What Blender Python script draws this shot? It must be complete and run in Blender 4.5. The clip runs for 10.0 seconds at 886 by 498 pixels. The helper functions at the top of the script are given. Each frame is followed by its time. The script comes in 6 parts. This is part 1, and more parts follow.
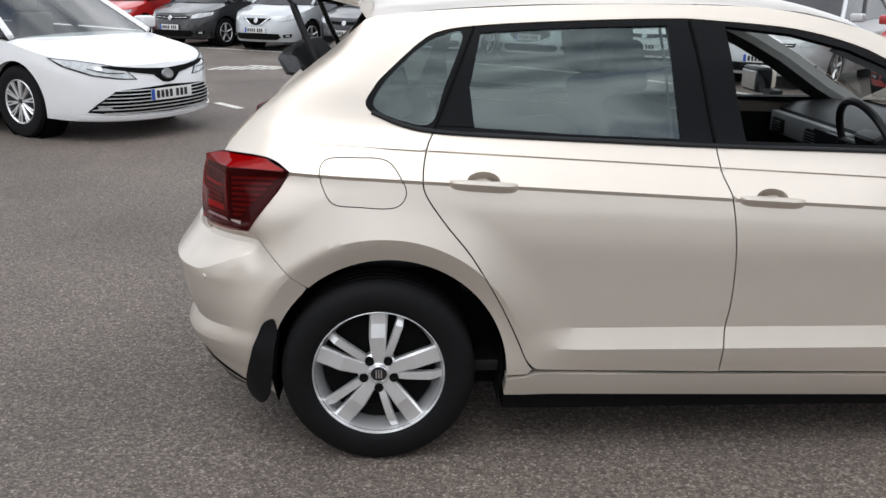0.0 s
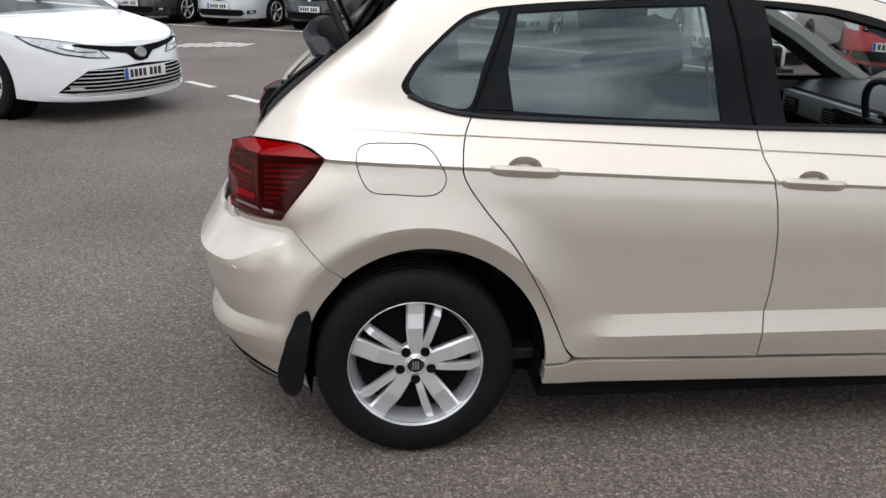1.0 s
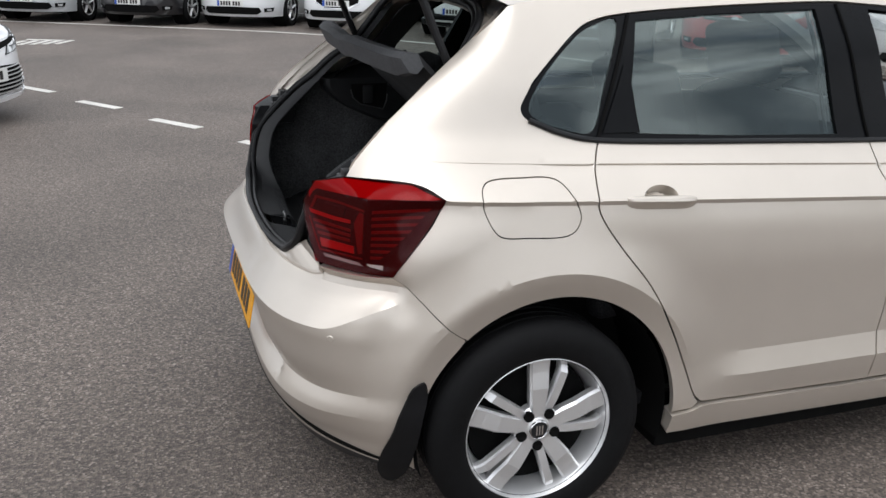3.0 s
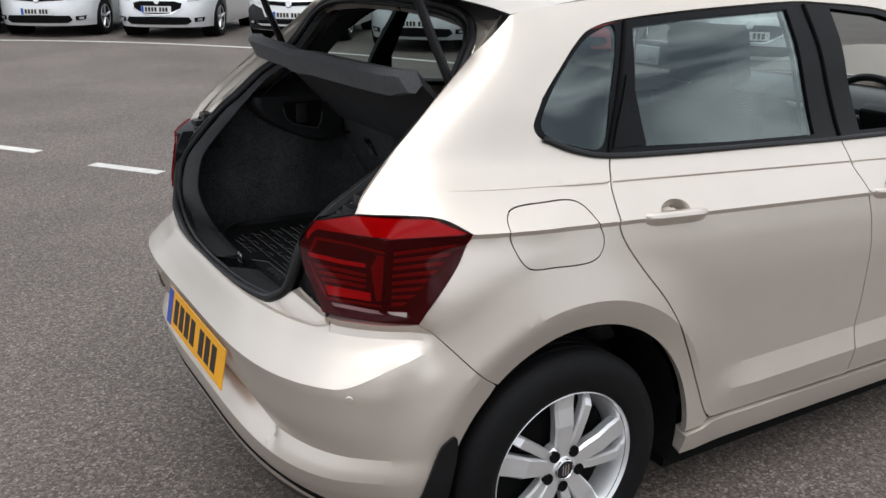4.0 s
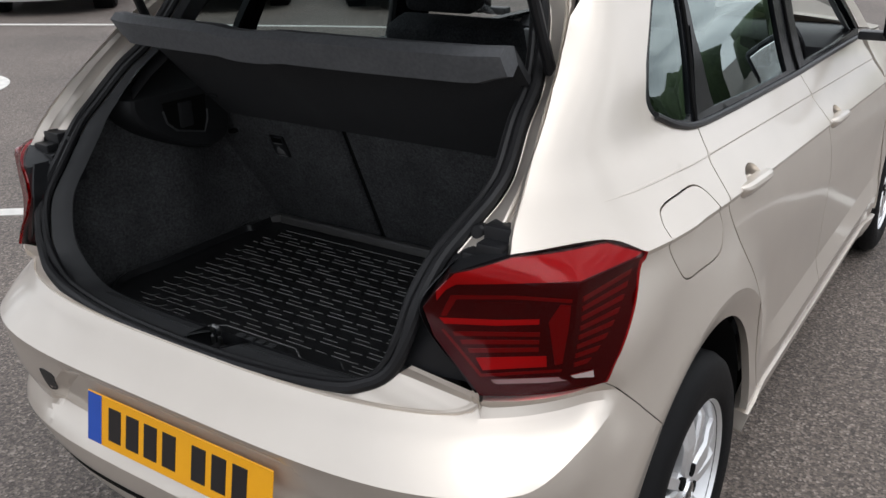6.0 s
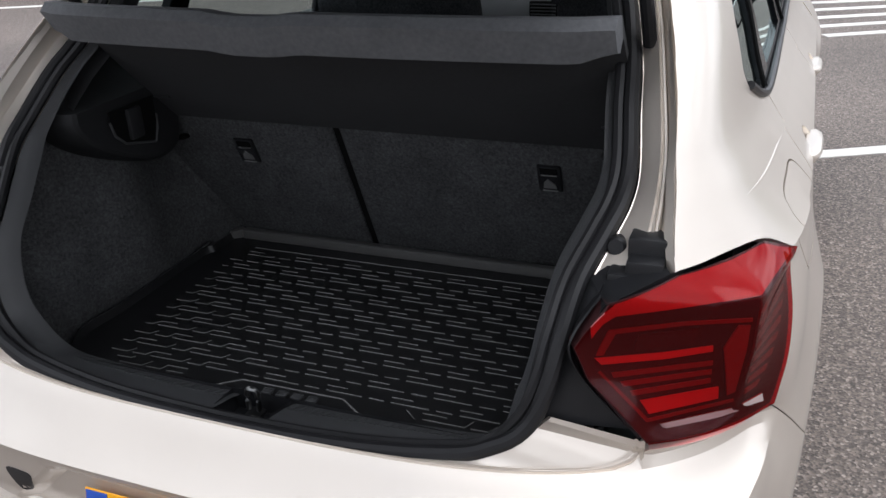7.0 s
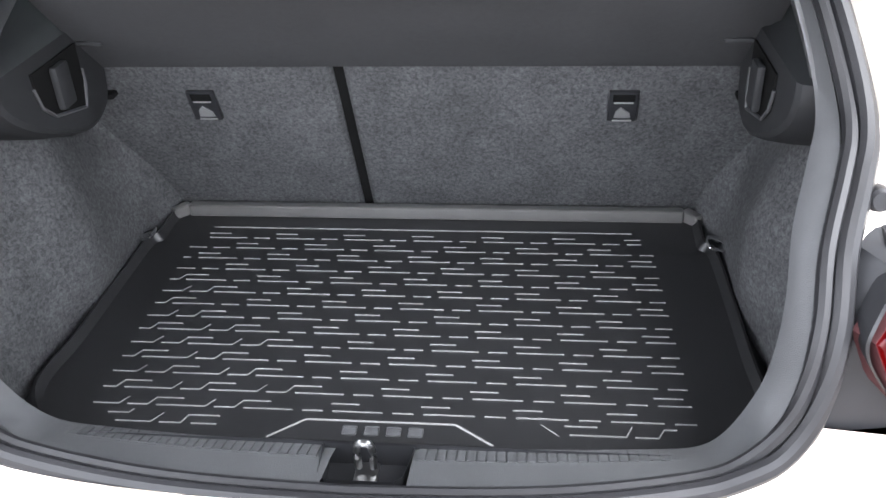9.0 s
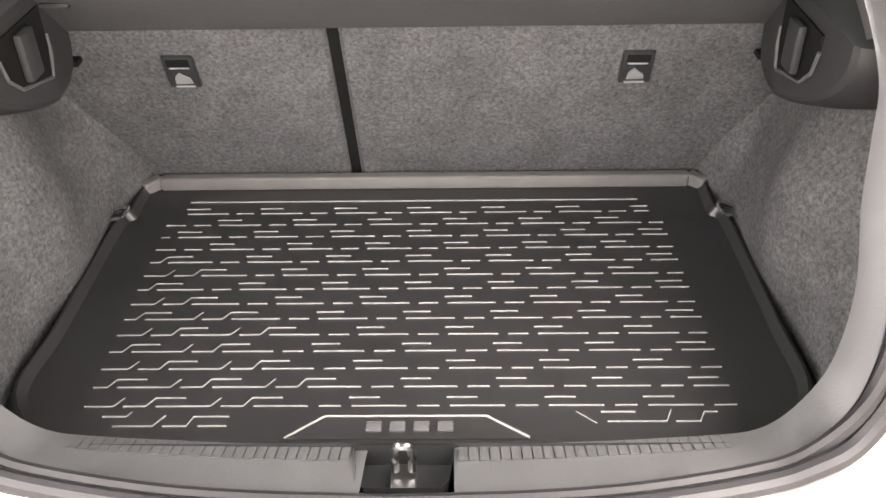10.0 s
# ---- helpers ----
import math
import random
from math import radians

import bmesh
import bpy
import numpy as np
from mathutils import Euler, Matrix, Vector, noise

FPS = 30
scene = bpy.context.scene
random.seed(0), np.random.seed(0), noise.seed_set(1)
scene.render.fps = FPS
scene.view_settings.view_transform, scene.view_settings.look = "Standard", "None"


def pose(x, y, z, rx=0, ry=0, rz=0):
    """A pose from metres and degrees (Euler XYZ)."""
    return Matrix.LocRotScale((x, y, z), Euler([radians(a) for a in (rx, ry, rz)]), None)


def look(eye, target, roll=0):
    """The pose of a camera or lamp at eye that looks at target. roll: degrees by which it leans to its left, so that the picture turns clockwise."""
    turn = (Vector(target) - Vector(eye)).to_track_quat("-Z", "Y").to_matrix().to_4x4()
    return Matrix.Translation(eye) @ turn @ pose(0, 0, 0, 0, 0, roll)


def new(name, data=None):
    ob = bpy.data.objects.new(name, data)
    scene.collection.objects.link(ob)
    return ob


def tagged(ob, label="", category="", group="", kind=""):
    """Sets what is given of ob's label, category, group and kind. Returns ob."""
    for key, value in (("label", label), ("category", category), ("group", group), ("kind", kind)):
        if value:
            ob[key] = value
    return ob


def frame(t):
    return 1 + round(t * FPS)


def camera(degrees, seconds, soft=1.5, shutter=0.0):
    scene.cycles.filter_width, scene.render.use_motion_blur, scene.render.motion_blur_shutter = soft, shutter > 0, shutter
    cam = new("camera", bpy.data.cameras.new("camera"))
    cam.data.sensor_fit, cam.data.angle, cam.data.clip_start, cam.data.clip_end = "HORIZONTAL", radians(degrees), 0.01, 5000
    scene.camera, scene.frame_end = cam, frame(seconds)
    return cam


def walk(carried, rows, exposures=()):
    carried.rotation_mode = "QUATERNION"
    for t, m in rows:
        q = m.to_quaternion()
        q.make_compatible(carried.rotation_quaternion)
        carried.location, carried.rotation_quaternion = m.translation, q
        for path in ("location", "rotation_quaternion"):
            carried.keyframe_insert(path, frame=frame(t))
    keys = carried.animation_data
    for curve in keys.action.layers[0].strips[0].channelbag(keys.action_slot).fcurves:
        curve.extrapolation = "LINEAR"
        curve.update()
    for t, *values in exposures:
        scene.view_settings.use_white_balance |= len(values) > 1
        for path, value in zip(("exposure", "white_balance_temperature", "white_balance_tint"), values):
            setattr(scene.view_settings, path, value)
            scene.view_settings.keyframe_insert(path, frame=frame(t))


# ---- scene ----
from mathutils import geometry

cam = camera(53.0, 10.0)
PATH = [
    (0, (0.045, -3.372, 1.496), (0.158, -1.461, 0.918), 0.8),
    (0.5, (-0.073, -3.327, 1.501), (0.082, -1.424, 0.906), 0.6),
    (1, (-0.19, -3.27, 1.502), (0.015, -1.382, 0.875), 0.9),
    (1.5, (-0.332, -3.142, 1.51), (-0.087, -1.262, 0.873), 1.3),
    (2, (-0.538, -3.02, 1.521), (-0.167, -1.156, 0.899), 1.4),
    (2.5, (-0.795, -2.885, 1.529), (-0.282, -1.06, 0.893), 1.1),
    (3, (-0.936, -2.677, 1.519), (-0.314, -0.889, 0.874), 1.2),
    (3.2, (-0.999, -2.594, 1.534), (-0.306, -0.833, 0.887), 1.3),
    (4.5, (-1.39, -2.051, 1.516), (-0.249, -0.543, 0.863), 0.1),
    (5, (-1.521, -1.802, 1.523), (-0.228, -0.442, 0.831), 0.0),
    (5.5, (-1.608, -1.531, 1.522), (-0.175, -0.338, 0.799), -0.6),
    (5.7, (-1.593, -1.415, 1.513), (-0.123, -0.275, 0.777), -0.8),
    (6.8, (-1.535, -0.813, 1.505), (0.137, -0.081, 0.687), -2.1),
    (7, (-1.506, -0.733, 1.495), (0.171, -0.04, 0.655), -2.6),
    (7.5, (-1.432, -0.56, 1.486), (0.246, 0.037, 0.577), -3.2),
    (8, (-1.39, -0.391, 1.468), (0.309, 0.004, 0.489), -2.7),
    (8.5, (-1.362, -0.259, 1.47), (0.34, -0.009, 0.45), -2.5),
    (9, (-1.271, -0.186, 1.449), (0.416, 0.021, 0.395), -2.6),
    (9.5, (-1.211, -0.124, 1.446), (0.45, 0.025, 0.342), -2.8),
    (10, (-1.183, -0.056, 1.441), (0.447, -0.016, 0.283), -1.2),
]
EXPOSURES = [(0, 0.57, 6260, 10), (5.7, 0.57, 6260, 10.5), (7.0, 1.0, 6150, 12.5), (7.5, 1.38, 6100, 14), (8.0, 2.25, 6000, 13), (8.5, 2.95, 5930, 11.5), (9.0, 4.0, 6150, 12.5), (9.5, 4.75, 7300, 16.5), (10.0, 4.7, 7450, 17)]
walk(cam, [(t, look(eye, target, roll)) for t, eye, target, roll in PATH], EXPOSURES)

# ---------------------------------------------------------------- light
world = bpy.data.worlds.new("sky")
scene.world = world
world.use_nodes = True
wn, wl = world.node_tree.nodes, world.node_tree.links
wn.clear()
w_out, w_bg, w_sky = wn.new("ShaderNodeOutputWorld"), wn.new("ShaderNodeBackground"), wn.new("ShaderNodeTexSky")
w_sky.sky_type, w_sky.sun_disc = "NISHITA", False
w_sky.sun_elevation, w_sky.sun_rotation = radians(61), radians(212)
w_tc, w_map, w_noise, w_ramp, w_mix = (wn.new("ShaderNodeTexCoord"), wn.new("ShaderNodeMapping"), wn.new("ShaderNodeTexNoise"),
                                       wn.new("ShaderNodeValToRGB"), wn.new("ShaderNodeMix"))
w_map.inputs["Scale"].default_value = (1.6, 1.6, 4.2)
w_noise.inputs["Scale"].default_value, w_noise.inputs["Detail"].default_value = 1.7, 7.0
w_ramp.color_ramp.elements[0].position, w_ramp.color_ramp.elements[1].position = 0.24, 0.42
w_noise2, w_cloud = wn.new("ShaderNodeTexNoise"), wn.new("ShaderNodeValToRGB")
w_noise2.inputs["Scale"].default_value, w_noise2.inputs["Detail"].default_value = 2.6, 6.0
w_cloud.color_ramp.elements[0].position, w_cloud.color_ramp.elements[1].position = 0.36, 0.64
w_cloud.color_ramp.elements[0].color, w_cloud.color_ramp.elements[1].color = (3.6, 3.9, 4.3, 1), (13.6, 13.6, 13.6, 1)
w_mix.data_type = "RGBA"
wl.new(w_tc.outputs["Generated"], w_map.inputs["Vector"])
wl.new(w_map.outputs[0], w_noise.inputs["Vector"])
wl.new(w_map.outputs[0], w_noise2.inputs["Vector"])
wl.new(w_noise.outputs["Fac"], w_ramp.inputs["Fac"])
wl.new(w_noise2.outputs["Fac"], w_cloud.inputs["Fac"])
wl.new(w_ramp.outputs["Color"], w_mix.inputs["Factor"])
wl.new(w_sky.outputs["Color"], w_mix.inputs["A"])
wl.new(w_cloud.outputs["Color"], w_mix.inputs["B"])
w_sep, w_grad, w_mul = wn.new("ShaderNodeSeparateXYZ"), wn.new("ShaderNodeMapRange"), wn.new("ShaderNodeVectorMath")
w_grad.inputs["From Min"].default_value, w_grad.inputs["From Max"].default_value = 0.0, 1.0
w_grad.inputs["To Min"].default_value, w_grad.inputs["To Max"].default_value = 0.82, 0.98
w_mul.operation = "SCALE"
wl.new(w_tc.outputs["Generated"], w_sep.inputs[0])
wl.new(w_sep.outputs["Z"], w_grad.inputs["Value"])
wl.new(w_mix.outputs["Result"], w_mul.inputs[0])
wl.new(w_grad.outputs[0], w_mul.inputs["Scale"])
wl.new(w_mul.outputs[0], w_bg.inputs["Color"])
w_bg.inputs["Strength"].default_value = 0.1
wl.new(w_bg.outputs[0], w_out.inputs[0])

sun = new("sun", bpy.data.lights.new("sun", "SUN"))
sun.data.energy, sun.data.angle, sun.data.color = 0.65, radians(40), (1.0, 0.985, 0.96)
sun.matrix_world = look((-5.0, -8.0, 17.0), (0, 0, 0))


# ---------------------------------------------------------------- materials
def node(nt, kind, **values):
    n = nt.nodes.new(kind)
    for key, value in values.items():
        n.inputs[key.replace("_", " ")].default_value = value
    return n


def surface(name, colour, rough=0.5, metal=0.0, scale=30.0, vary=0.12, bump=0.0, bump_scale=200.0, coat=0.0, wear=0.1, spec=0.5, coat_rough=0.04):
    """A principled surface with fine grain, broad stains and fine relief, at true size."""
    m = bpy.data.materials.new(name)
    m.use_nodes = True
    nt = m.node_tree
    b = nt.nodes["Principled BSDF"]
    tc = nt.nodes.new("ShaderNodeTexCoord")
    fine, broad = node(nt, "ShaderNodeTexNoise", Scale=scale, Detail=5.0), node(nt, "ShaderNodeTexNoise", Scale=scale / 11.0, Detail=3.0)
    nt.links.new(tc.outputs["Object"], fine.inputs["Vector"])
    nt.links.new(tc.outputs["Object"], broad.inputs["Vector"])
    add = nt.nodes.new("ShaderNodeMath")
    add.operation = "ADD"
    nt.links.new(fine.outputs["Fac"], add.inputs[0])
    nt.links.new(broad.outputs["Fac"], add.inputs[1])
    span = nt.nodes.new("ShaderNodeMapRange")
    span.inputs["From Min"].default_value, span.inputs["From Max"].default_value = 0.6, 1.4
    span.inputs["To Min"].default_value, span.inputs["To Max"].default_value = 1 - vary, 1 + vary
    nt.links.new(add.outputs[0], span.inputs["Value"])
    mul = nt.nodes.new("ShaderNodeVectorMath")
    mul.operation = "SCALE"
    mul.inputs[0].default_value = colour
    nt.links.new(span.outputs[0], mul.inputs["Scale"])
    nt.links.new(mul.outputs[0], b.inputs["Base Color"])
    r = nt.nodes.new("ShaderNodeMapRange")
    r.inputs["To Min"].default_value, r.inputs["To Max"].default_value = max(rough - wear * rough, 0.02), min(rough + wear * rough, 1)
    nt.links.new(broad.outputs["Fac"], r.inputs["Value"])
    nt.links.new(r.outputs[0], b.inputs["Roughness"])
    b.inputs["Metallic"].default_value = metal
    b.inputs["Coat Weight"].default_value, b.inputs["Coat Roughness"].default_value = coat, coat_rough
    b.inputs["Specular IOR Level"].default_value = spec
    if bump:
        relief = node(nt, "ShaderNodeTexNoise", Scale=bump_scale, Detail=4.0)
        nt.links.new(tc.outputs["Object"], relief.inputs["Vector"])
        bp = nt.nodes.new("ShaderNodeBump")
        bp.inputs["Strength"].default_value, bp.inputs["Distance"].default_value = bump, 0.002
        nt.links.new(relief.outputs["Fac"], bp.inputs["Height"])
        nt.links.new(bp.outputs[0], b.inputs["Normal"])
    return m


def pane_material(name, tint, gloss=(1.0, 1.0, 1.0), plain=0.10):
    """A thin pane: it lets tinted light through and mirrors more at a slant; plain is the share mirrored head-on."""
    m = bpy.data.materials.new(name)
    m.use_nodes = True
    nt = m.node_tree
    nt.nodes.remove(nt.nodes["Principled BSDF"])
    out = nt.nodes["Material Output"]
    see, mirror, mix, slant = (nt.nodes.new("ShaderNodeBsdfTransparent"), nt.nodes.new("ShaderNodeBsdfGlossy"), nt.nodes.new("ShaderNodeMixShader"),
                               nt.nodes.new("ShaderNodeLayerWeight"))
    power, span = nt.nodes.new("ShaderNodeMath"), nt.nodes.new("ShaderNodeMapRange")
    see.inputs["Color"].default_value = (*tint, 1)
    mirror.inputs["Roughness"].default_value = 0.01
    mirror.inputs["Color"].default_value = (*gloss, 1)
    slant.inputs["Blend"].default_value = 0.5
    power.operation = "POWER"
    power.inputs[1].default_value = 4.0
    span.inputs["To Min"].default_value = plain
    nt.links.new(slant.outputs["Facing"], power.inputs[0])
    nt.links.new(power.outputs[0], span.inputs["Value"])
    nt.links.new(span.outputs[0], mix.inputs[0])
    nt.links.new(see.outputs[0], mix.inputs[1])
    nt.links.new(mirror.outputs[0], mix.inputs[2])
    nt.links.new(mix.outputs[0], out.inputs[0])
    return m


def asphalt_material():
    m = bpy.data.materials.new("asphalt")
    m.use_nodes = True
    nt = m.node_tree
    b = nt.nodes["Principled BSDF"]
    tc = nt.nodes.new("ShaderNodeTexCoord")
    grain, grit, stain = node(nt, "ShaderNodeTexVoronoi", Scale=140.0), node(nt, "ShaderNodeTexNoise", Scale=45.0, Detail=6.0), node(nt, "ShaderNodeTexNoise", Scale=0.7, Detail=6.0)
    for n in (grain, grit, stain):
        nt.links.new(tc.outputs["Object"], n.inputs["Vector"])
    stone = nt.nodes.new("ShaderNodeValToRGB")
    e = stone.color_ramp.elements
    e[0].position, e[0].color = 0.0, (0.054, 0.0450, 0.0385, 1)
    e[1].position, e[1].color = 1.0, (0.285, 0.243, 0.210, 1)
    for pos, c in ((0.5, (0.117, 0.0945, 0.0800, 1)), (0.85, (0.171, 0.138, 0.1165, 1))):
        k = e.new(pos)
        k.color = c
    sep = nt.nodes.new("ShaderNodeSeparateColor")
    nt.links.new(grain.outputs["Color"], sep.inputs[0])
    nt.links.new(sep.outputs[0], stone.inputs["Fac"])
    sr = nt.nodes.new("ShaderNodeMapRange")
    sr.inputs["From Min"].default_value, sr.inputs["From Max"].default_value = 0.3, 0.7
    sr.inputs["To Min"].default_value, sr.inputs["To Max"].default_value = 0.76, 1.24
    nt.links.new(stain.outputs["Fac"], sr.inputs["Value"])
    gr = nt.nodes.new("ShaderNodeMapRange")
    gr.inputs["From Min"].default_value, gr.inputs["From Max"].default_value = 0.3, 0.7
    gr.inputs["To Min"].default_value, gr.inputs["To Max"].default_value = 0.72, 1.28
    nt.links.new(grit.outputs["Fac"], gr.inputs["Value"])
    mm = nt.nodes.new("ShaderNodeMath")
    mm.operation = "MULTIPLY"
    nt.links.new(sr.outputs[0], mm.inputs[0])
    nt.links.new(gr.outputs[0], mm.inputs[1])
    sc = nt.nodes.new("ShaderNodeVectorMath")
    sc.operation = "SCALE"
    nt.links.new(stone.outputs["Color"], sc.inputs[0])
    nt.links.new(mm.outputs[0], sc.inputs["Scale"])
    nt.links.new(sc.outputs[0], b.inputs["Base Color"])
    b.inputs["Roughness"].default_value = 0.72
    b.inputs["Specular IOR Level"].default_value = 0.55
    bp = nt.nodes.new("ShaderNodeBump")
    bp.inputs["Strength"].default_value, bp.inputs["Distance"].default_value = 0.7, 0.004
    nt.links.new(grain.outputs["Distance"], bp.inputs["Height"])
    nt.links.new(bp.outputs[0], b.inputs["Normal"])
    return m


def felt_material(name, lo, hi):
    """Needle-felt lining: grey fibres mixed light and dark."""
    m = bpy.data.materials.new(name)
    m.use_nodes = True
    nt = m.node_tree
    b = nt.nodes["Principled BSDF"]
    tc = nt.nodes.new("ShaderNodeTexCoord")
    f1, f2 = node(nt, "ShaderNodeTexNoise", Scale=520.0, Detail=5.0, Roughness=0.75, Distortion=0.9), node(nt, "ShaderNodeTexNoise", Scale=170.0, Detail=5.0, Distortion=0.6)
    for n in (f1, f2):
        nt.links.new(tc.outputs["Object"], n.inputs["Vector"])
    add = nt.nodes.new("ShaderNodeMath")
    add.operation = "ADD"
    nt.links.new(f1.outputs["Fac"], add.inputs[0])
    nt.links.new(f2.outputs["Fac"], add.inputs[1])
    ramp = nt.nodes.new("ShaderNodeValToRGB")
    half = nt.nodes.new("ShaderNodeMath")
    half.operation = "MULTIPLY"
    half.inputs[1].default_value = 0.5
    nt.links.new(add.outputs[0], half.inputs[0])
    ramp.color_ramp.elements[0].position, ramp.color_ramp.elements[1].position = 0.4, 0.62
    ramp.color_ramp.elements[0].color, ramp.color_ramp.elements[1].color = (*lo, 1), (*hi, 1)
    nt.links.new(half.outputs[0], ramp.inputs["Fac"])
    broad, span, shade = node(nt, "ShaderNodeTexNoise", Scale=11.0, Detail=4.0, Distortion=0.4), nt.nodes.new("ShaderNodeMapRange"), nt.nodes.new("ShaderNodeVectorMath")
    shade.operation = "SCALE"
    span.inputs["From Min"].default_value, span.inputs["From Max"].default_value = 0.3, 0.7
    span.inputs["To Min"].default_value, span.inputs["To Max"].default_value = 0.84, 1.22
    nt.links.new(tc.outputs["Object"], broad.inputs["Vector"])
    nt.links.new(broad.outputs["Fac"], span.inputs["Value"])
    nt.links.new(ramp.outputs[0], shade.inputs[0])
    nt.links.new(span.outputs[0], shade.inputs["Scale"])
    nt.links.new(shade.outputs[0], b.inputs["Base Color"])
    b.inputs["Roughness"].default_value, b.inputs["Specular IOR Level"].default_value = 1.0, 0.1
    bp = nt.nodes.new("ShaderNodeBump")
    bp.inputs["Strength"].default_value, bp.inputs["Distance"].default_value = 0.6, 0.002
    nt.links.new(f1.outputs["Fac"], bp.inputs["Height"])
    nt.links.new(bp.outputs[0], b.inputs["Normal"])
    return m


def paint(name, colour, metal=0.35, rough=0.34, coat=1.0, coat_rough=0.04):
    return surface(name, colour, rough, metal, scale=9.0, vary=0.025, coat=coat, wear=0.08, coat_rough=coat_rough)


M_PAINT = paint("silver_beige_paint", (0.695, 0.632, 0.560), 0.74, 0.43, 0.7, 0.10)
M_TYRE = surface("tyre_rubber", (0.007, 0.007, 0.0075), 0.6, scale=60, vary=0.25, bump=0.3, bump_scale=600, spec=0.12)
M_ALLOY = surface("silver_alloy", (0.78, 0.78, 0.785), 0.34, 0.7, scale=20, vary=0.05)
M_DARK = surface("dark_cavity", (0.005, 0.005, 0.005), 0.8, scale=20, vary=0.3, spec=0.08)
M_TRIM = surface("black_trim", (0.0135, 0.0138, 0.0152), 0.38, scale=25, vary=0.2, bump=0.08, bump_scale=900, spec=0.3)
M_GLOSS = surface("gloss_black_film", (0.012, 0.012, 0.014), 0.18, scale=25, vary=0.1)
M_RUBBER = surface("seal_rubber", (0.009, 0.009, 0.010), 0.5, scale=40, vary=0.2, bump=0.1, bump_scale=500, spec=0.28)
M_GRAIN = surface("grained_grey_plastic", (0.042, 0.0432, 0.0452), 0.52, scale=30, vary=0.12, bump=0.35, bump_scale=900)
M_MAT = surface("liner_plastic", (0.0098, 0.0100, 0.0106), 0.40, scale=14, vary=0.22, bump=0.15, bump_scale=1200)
# same black plastic as the liner; the glint on its ribs is painted pale
M_RIB = surface("liner_rib_glint", (0.15, 0.15, 0.15), 0.24, scale=14, vary=0.2)
M_FELT = felt_material("grey_felt", (0.0285, 0.0290, 0.0300), (0.072, 0.0733, 0.0755))
M_CLOTH = felt_material("seat_cloth", (0.018, 0.018, 0.02), (0.05, 0.05, 0.054))
M_CHROME = surface("chrome", (0.75, 0.75, 0.76), 0.12, 1.0, scale=20, vary=0.03)
M_STEEL = surface("bright_steel", (0.22, 0.22, 0.22), 0.3, 1.0, scale=30, vary=0.08)
M_RED_DEEP = surface("lamp_bed", (0.045, 0.018, 0.019), 0.35, scale=12, vary=0.1, spec=0.2)
M_RED = surface("red_lamp_plastic", (0.18, 0.045, 0.045), 0.3, scale=12, vary=0.08, spec=0.3)
# light red of the inner bars; on the upper facet it imitates sky sheen
M_RED_LIGHT = surface("lamp_bar_and_sheen_red", (0.48, 0.16, 0.16), 0.3, scale=12, vary=0.08, spec=0.3)
M_RED_PANEL = surface("dim_red_lamp_plastic", (0.05, 0.018, 0.018), 0.3, scale=12, vary=0.1, spec=0.25)
M_CLEAR = surface("dim_lamp_strip", (0.16, 0.075, 0.075), 0.15, scale=15, vary=0.1, spec=0.4)
M_PALE = surface("pale_lamp_strip", (0.30, 0.23, 0.22), 0.15, scale=15, vary=0.1, spec=0.4)
M_YELLOW = surface("yellow_plate", (0.86, 0.39, 0.005), 0.35, scale=30, vary=0.03)
M_WHITE_PLATE = surface("white_plate", (0.75, 0.75, 0.73), 0.35, scale=30, vary=0.03)
M_BLUE = surface("blue_band", (0.02, 0.08, 0.42), 0.35, scale=30, vary=0.04)
M_INK = surface("black_ink", (0.012, 0.010, 0.010), 0.4, scale=40, vary=0.1)
M_ROAD_PAINT = surface("road_paint", (0.62, 0.60, 0.56), 0.8, scale=14, vary=0.22, bump=0.8, bump_scale=160)
M_ASPHALT = asphalt_material()
M_PANE = pane_material("tinted_glass", (0.46, 0.53, 0.52), (0.82, 0.95, 0.94), 0.12)
M_PANE_CLEAR = pane_material("clear_glass", (0.78, 0.82, 0.81))
M_LENS = pane_material("red_lens", (0.72, 0.065, 0.085), (0.55, 0.46, 0.46), 0.03)
M_HEADLAMP = surface("headlamp_lens", (0.55, 0.57, 0.58), 0.08, 0.3, scale=25, vary=0.3, coat=1.0)
M_FRAME = surface("window_frame_black", (0.005, 0.0055, 0.0065), 0.24, scale=25, vary=0.2, spec=0.12)
M_SUPPORT = surface("matt_black_plastic", (0.0155, 0.016, 0.017), 0.62, scale=25, vary=0.2, bump=0.12, bump_scale=900, spec=0.2)
M_FLAP = surface("mud_flap_rubber", (0.008, 0.008, 0.009), 0.55, scale=25, vary=0.2, bump=0.1, bump_scale=500, spec=0.2)
M_SIGN = surface("grey_print", (0.10, 0.10, 0.10), 0.5, scale=50, vary=0.05)


# ---------------------------------------------------------------- mesh helpers
def part(name, bm, material, parent=None, label="", sharp=32, smooth=True):
    me = bpy.data.meshes.new(name)
    bm.normal_update()
    bm.to_mesh(me)
    bm.free()
    for p in me.polygons:
        p.use_smooth = smooth
    if smooth and sharp:
        me.set_sharp_from_angle(angle=radians(sharp))
    me.materials.append(material)
    ob = new(name, me)
    if parent is not None:
        ob.parent = parent
    if label:
        tagged(ob, label)
    return ob


def share(ob, parent, m=None):
    """Another piece on the same mesh."""
    o = new(ob.name.split(".")[0], ob.data)
    o.parent = parent
    if m is not None:
        o.matrix_basis = m
    return o


def thing(name, label, category, group="", at=None, kind=""):
    e = new(name)
    e.empty_display_size = 0.2
    if at is not None:
        e.matrix_basis = at
    return tagged(e, label, category, group, kind)


